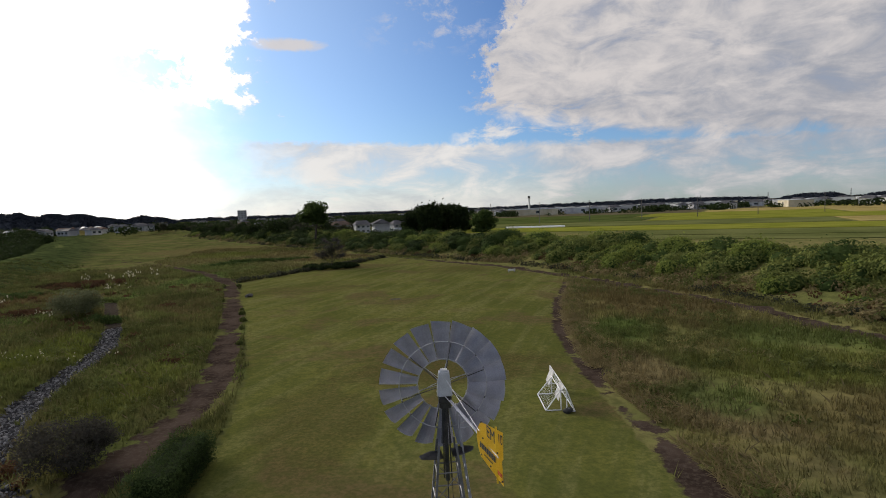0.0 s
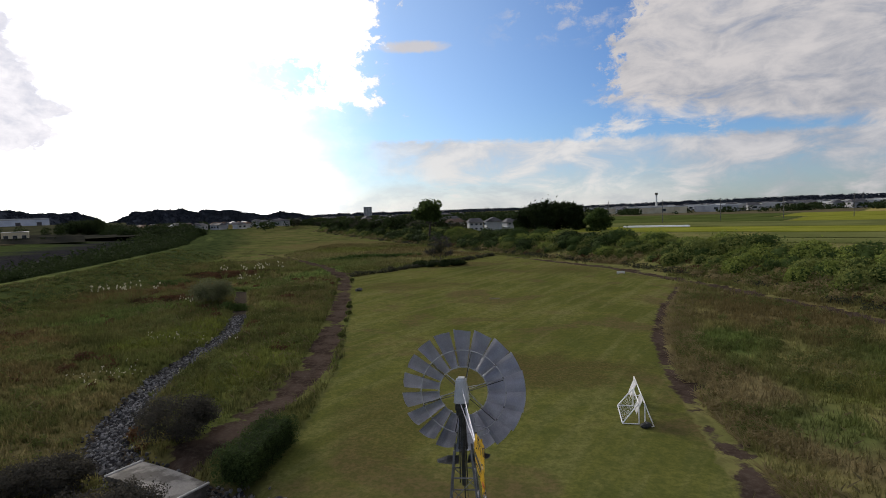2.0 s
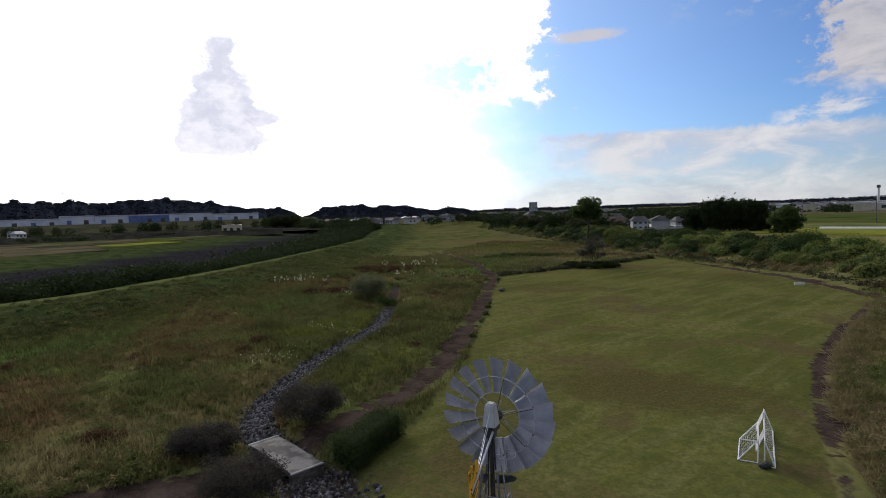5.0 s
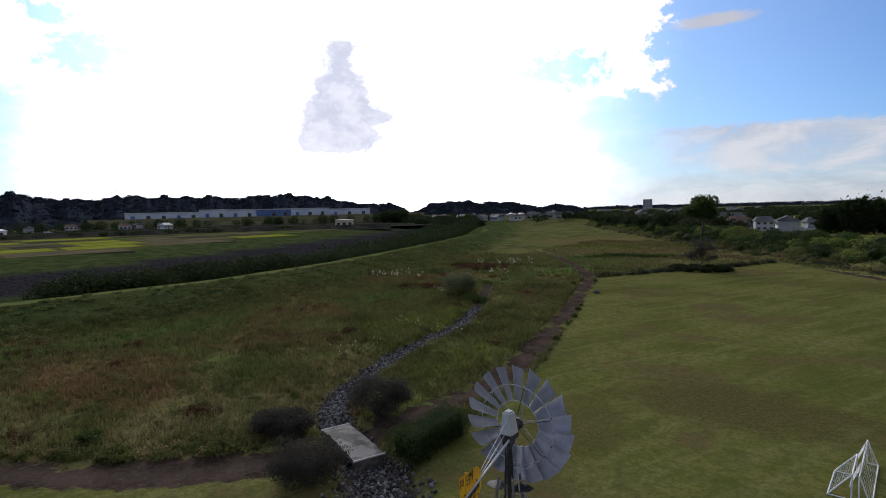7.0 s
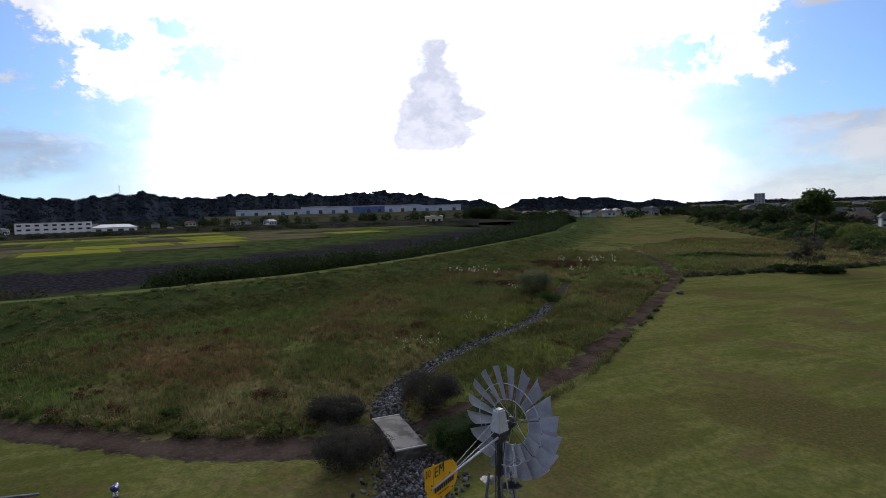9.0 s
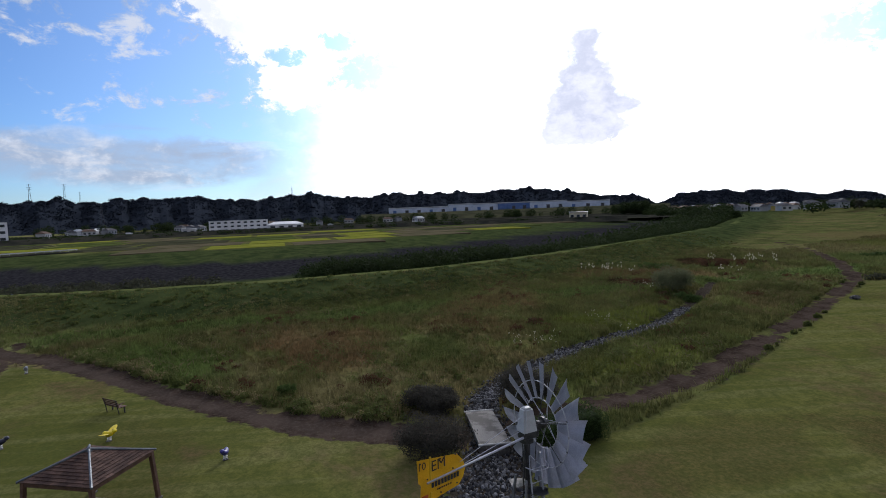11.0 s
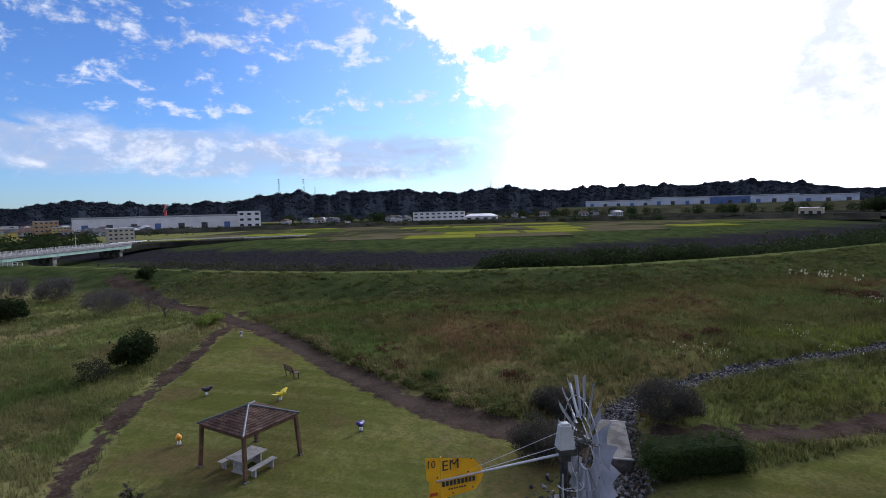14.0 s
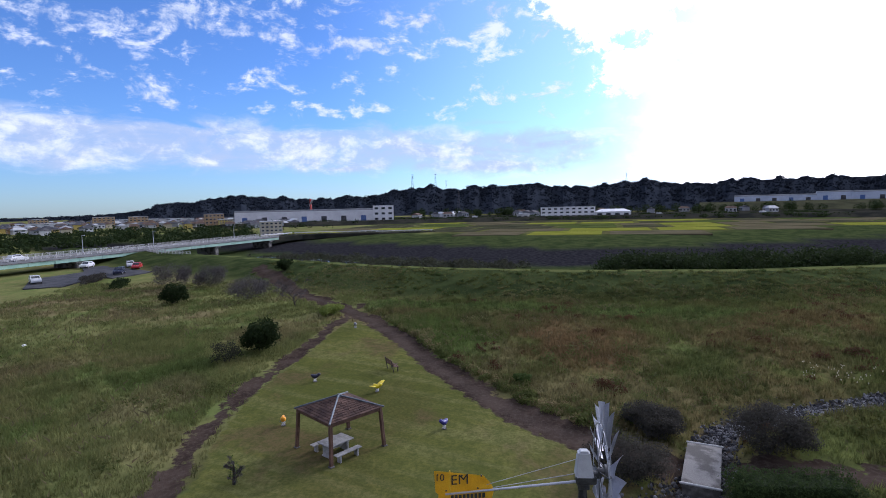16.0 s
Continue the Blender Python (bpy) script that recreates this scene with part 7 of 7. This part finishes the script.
def make_car_park():
    pts = [(-80, -81), (-94, -91), (-106, -88.5), (-117, -97), (-122, -91), (-117, -82), (-105, -71.5), (-94, -74), (-97, -79), (-82, -75.5)]
    bm = B()
    zz = 0.22
    f = bm.faces.new([bm.verts.new((x, y, zz)) for x, y in pts])
    if f.normal.z < 0:
        f.normal_flip()
    r = bmesh.ops.extrude_face_region(bm, geom=[f])
    for g in r["geom"]:
        if isinstance(g, bmesh.types.BMVert):
            g.co.z = -1.2
    bmesh.ops.recalc_face_normals(bm, faces=bm.faces)
    tagged(part("car_park", bm, M["asphalt"]), "dark asphalt car park below the bridge", "car park", kind="structure")
    for name, x, y, turn, col, label in (("red_car", -110.7, -79.2, 20, (0.42, 0.03, 0.03), "red car parked on asphalt"), ("dark_car", -100.6, -76.8, 20, (0.015, 0.02, 0.05), "dark blue car parked on asphalt"),
                                         ("white_van", -115.5, -94.6, 10, (0.72, 0.72, 0.74), "white van parked by the bridge"), ("silver_car", -87.3, -84.6, 45, (0.55, 0.56, 0.58), "silver car parked at the asphalt's edge"), ("pale_car", -115.0, -83.5, 35, (0.6, 0.6, 0.62), "pale car parked behind bushes")):
        car(name, x, y, turn, col, label, zz)


def make_north():
    eye = (0.0, -12.5)
    # houses, single trees and the dark grove on the upland
    for x, y, w, h, turn, wall, roof in ((-5.6, 200, 5.4, 3.3, 12, "white", "roof"), (1.4, 187, 5.2, 3.7, 100, "white", "roof"), (9.0, 206, 6.5, 2.8, 20, "grey", "roof"), (-49.4, 290, 9, 3.6, 60, "cream", "roof"), (-29, 284, 9, 3.8, 30, "grey", "roof"), (-19.5, 268, 9, 3.8, 10, "cream", "roof"),
                                         (-14.5, 215, 7, 3.2, 40, "grey", "brown_roof"), (-62, 300, 8, 3.4, 20, "grey", "roof"), (-78, 330, 9, 3.4, 50, "grey", "brown_roof")):
        house("farm_house", x, y, w, 5.6, h, turn, wall, roof, f"{wall} walled farmhouse with dark tiled roof", 2, 3.3, 3)
    for x, y, turn, col in ((5.4, 188, 15, (0.72, 0.72, 0.74)), (7.8, 189.5, 15, (0.70, 0.71, 0.73))):
        car("white_van", x, y, turn, col, "white van parked beside the farmhouse", 3.4)
    rng = np.random.default_rng(33)
    for i in range(16):
        az, dist = -3.1 - 6.3 * (i + 0.5) / 16, 186 + 14 * rng.random()
        x, y = at_bearing(az, dist, eye)
        tree("grove_tree", x, y, 7.6 + 4.2 * math.sin(math.pi * (i + 0.7) / 17) ** 0.7 + 1.2 * rng.random(), 6.5, "leaf_dark", "tall dark evergreen tree in a dense grove", 60 + i, 0.3, 0.02, 0.4, 1700, "grove", 2.3, 5, 14)
    x, y = at_bearing(-11.1, 176, eye)
    tree("broad_tree", x, y, 8.6, 9.4, "leaf", "broad rounded green tree at the field's edge", 81, 0.4, 0.0, 0.36, 5200, z=2.6, lumps=26)
    x, y = at_bearing(6.3, 186, eye)
    tree("tall_tree", x, y, 12.6, 11.0, "leaf", "tall green tree with broad open crown", 82, 0.4, 0.30, 0.40, 4200, z=3.3, lumps=16)
    for i in range(44):
        az = 1.5 + 22.0 * (i + rng.random()) / 44
        x, y = at_bearing(az, float(np.interp(az, (3, 8, 15, 20, 24), (205, 212, 285, 470, 700))) + 40 * rng.random(), eye)
        tree("garden_tree", x, y, 3.4 + 4.2 * rng.random() ** 2, 7 + 5 * rng.random(), "leaf_dark" if i % 4 else "leaf_dull", "dark garden tree among the houses", 90 + i, 0.22, 0.05, 0.5, 520, "garden trees", 3.0)
    # far town on the plain
    for i in range(120):
        az, dist = -48 + 44 * rng.random(), 480 + 700 * rng.random()
        x, y = at_bearing(az, dist, eye)
        big = rng.random() < 0.3
        wall = ["white", "grey", "cream", "white"][rng.integers(4)]
        house("plain_building", x, y, 34 if big else 11, 16 if big else 8, 5.0 if big else 4.2, 180 * rng.random(), wall, "pale_roof" if big else "roof", f"{wall} {'shed' if big else 'house'} in the far town", 1, 3.4, 1, flat=bool(big), group="far town")
    for i in range(24):
        az, dist = 3 + 21 * rng.random(), 480 + 420 * rng.random()
        x, y = at_bearing(az, dist, eye)
        house("plain_house", x, y, 9, 7, 4.2, 180 * rng.random(), ["grey", "grey", "white"][rng.integers(3)], "roof", "dark-roofed house in the distance", 1, 3.3, 3, group="far houses")
    x, y = at_bearing(12.8, 1400, eye)
    house("office_block", x, y, 20, 14, 25, 10, "grey", "roof", "grey office block standing on the horizon", 5, 3.3, 3, flat=True, category="office")
    blobs = []
    for i in range(900):
        az, dist = -48 + 72 * rng.random(), 430 + 800 * rng.random()
        x, y = at_bearing(az, dist, eye)
        s = 1.2 + 2.0 * rng.random()
        blobs.append((x, y, 3.4 + s * 0.6, s * 2.4, s * 2.4, s))
    for i in range(420):
        x, y = at_bearing(-4 + 29 * rng.random(), 300 + 480 * rng.random(), eye)
        if land(np.array([x]), np.array([y]))["east"][0] > 18:
            s = 1.6 + 2.0 * rng.random()
            blobs.append((x, y, 3.4 + s * 0.6, s * 2.0, s * 2.0, s))
    tagged(many("plain_trees", leaf_cloud(rng, blobs, 90000, 1.0, 0.3, 0.6), 4, M["leaf_dark"]), "dark hedgerows and copses across the plain", "trees", kind="stuff")
    # greenhouse sheeting and utility poles along the field road
    x, y = at_bearing(-16.4, 196, eye)
    ob = root("plastic_tunnel", pose(x, y, 3.35, 0, 0, -28), "long low white plastic crop tunnel", "crop tunnel")
    bm = B()
    tube(bm, (-10.5, 0, 0.15), (10.5, 0, 0.15), 0.6, 0.6, 12)
    part("sheet", bm, M["white"], ob)
    for i in range(7):
        x, y = at_bearing(-12 - 5 * i, 230 + 12 * i, eye)
        ob = root("utility_pole", pose(x, y, 3.3, 0, 0, 30), "thin grey concrete utility pole in the fields", "utility pole", "utility poles")
        one_tube("pole", (0, 0, -0.2), (0, 0, 9.5), 0.16, M["concrete"], ob, 0.11, 8)
        one_box("cross_arm", (1.8, 0.10, 0.10), (0, 0, 9.0), M["zinc"], ob)


def make_river():
    # dark shrub belt on the near bank, water beyond it
    rng = np.random.default_rng(44)
    line = np.array(CREST[1:13])
    seg = np.concatenate([[0], np.cumsum(np.hypot(*np.diff(line, axis=0).T))])

    def place(s, off):
        x, y = np.interp(s, seg, line[:, 0]), np.interp(s, seg, line[:, 1])
        x2, y2 = np.interp(s + 1, seg, line[:, 0]), np.interp(s + 1, seg, line[:, 1])
        l = np.hypot(x2 - x, y2 - y)
        return x - (y2 - y) / l * off, y + (x2 - x) / l * off

    n = 900
    s = 124 + 325 * rng.random(n) ** 1.15
    off = 13 + 12 * rng.random(n)
    x, y = place(s, off)
    z = land(x, y)["z"]
    r = (1.7 + 1.3 * rng.random(n)) * np.where(s < 185, 1.15, 0.85)
    tagged(many("river_shrubs", leaf_cloud(rng, np.stack([x, y, z + r * 0.7, r * 1.1, r * 1.1, r], 1), 150000, 0.25, 0.3, 0.6), 4, M["leaf_dark"]), "dark dense shrub belt along the river", "shrubs", kind="stuff")
    n = 260
    s = 10 + 88 * rng.random(n)
    off = 14 + 26 * rng.random(n)
    x, y = place(s, off)
    z = land(x, y)["z"]
    r = 0.7 + 0.8 * rng.random(n)
    tagged(many("river_scrub", leaf_cloud(rng, np.stack([x, y, z + r * 0.5, r * 1.6, r * 1.6, r], 1), 16000, 0.30, 0.3, 0.6), 4, M["leaf_dull"]), "dull scrub on the river flats", "scrub", kind="stuff")
    n = 520
    s = 240 + 520 * rng.random(n)
    off = 14 + 30 * rng.random(n)
    x, y = place(np.minimum(s, seg[-1] - 2), off)
    z = land(x, y)["z"]
    r = (1.5 + 2.2 * rng.random(n)) * np.clip(s / 420, 0.7, 1.3)
    tagged(many("river_trees", leaf_cloud(rng, np.stack([x, y, z + r * 0.7, r * 1.5, r * 1.5, r], 1), 40000, 0.6, 0.3, 0.6), 4, M["leaf_dark"]), "dark trees on the distant river bank", "trees", kind="stuff")
    bm = B()
    rows = []
    for t in np.linspace(0, seg[-1] - 2, 60):
        rows.append([bm.verts.new((*map(float, place(t, o)), -1.45)) for o in (20.0, 32.0)])
    for a, b in zip(rows, rows[1:]):
        bm.faces.new((a[0], b[0], b[1], a[1]))
    bmesh.ops.recalc_face_normals(bm, faces=bm.faces)
    tagged(part("river", bm, M["water"]), "narrow river behind the levee", "river", kind="structure")


make_hills()
make_fields()
make_town()
make_masts()
make_bridge()
make_car_park()
make_north()
make_river()
scatter_weeds()
scatter_edges()
scatter_fringe()
scatter_grass()
scatter_straw()
scatter_stones()
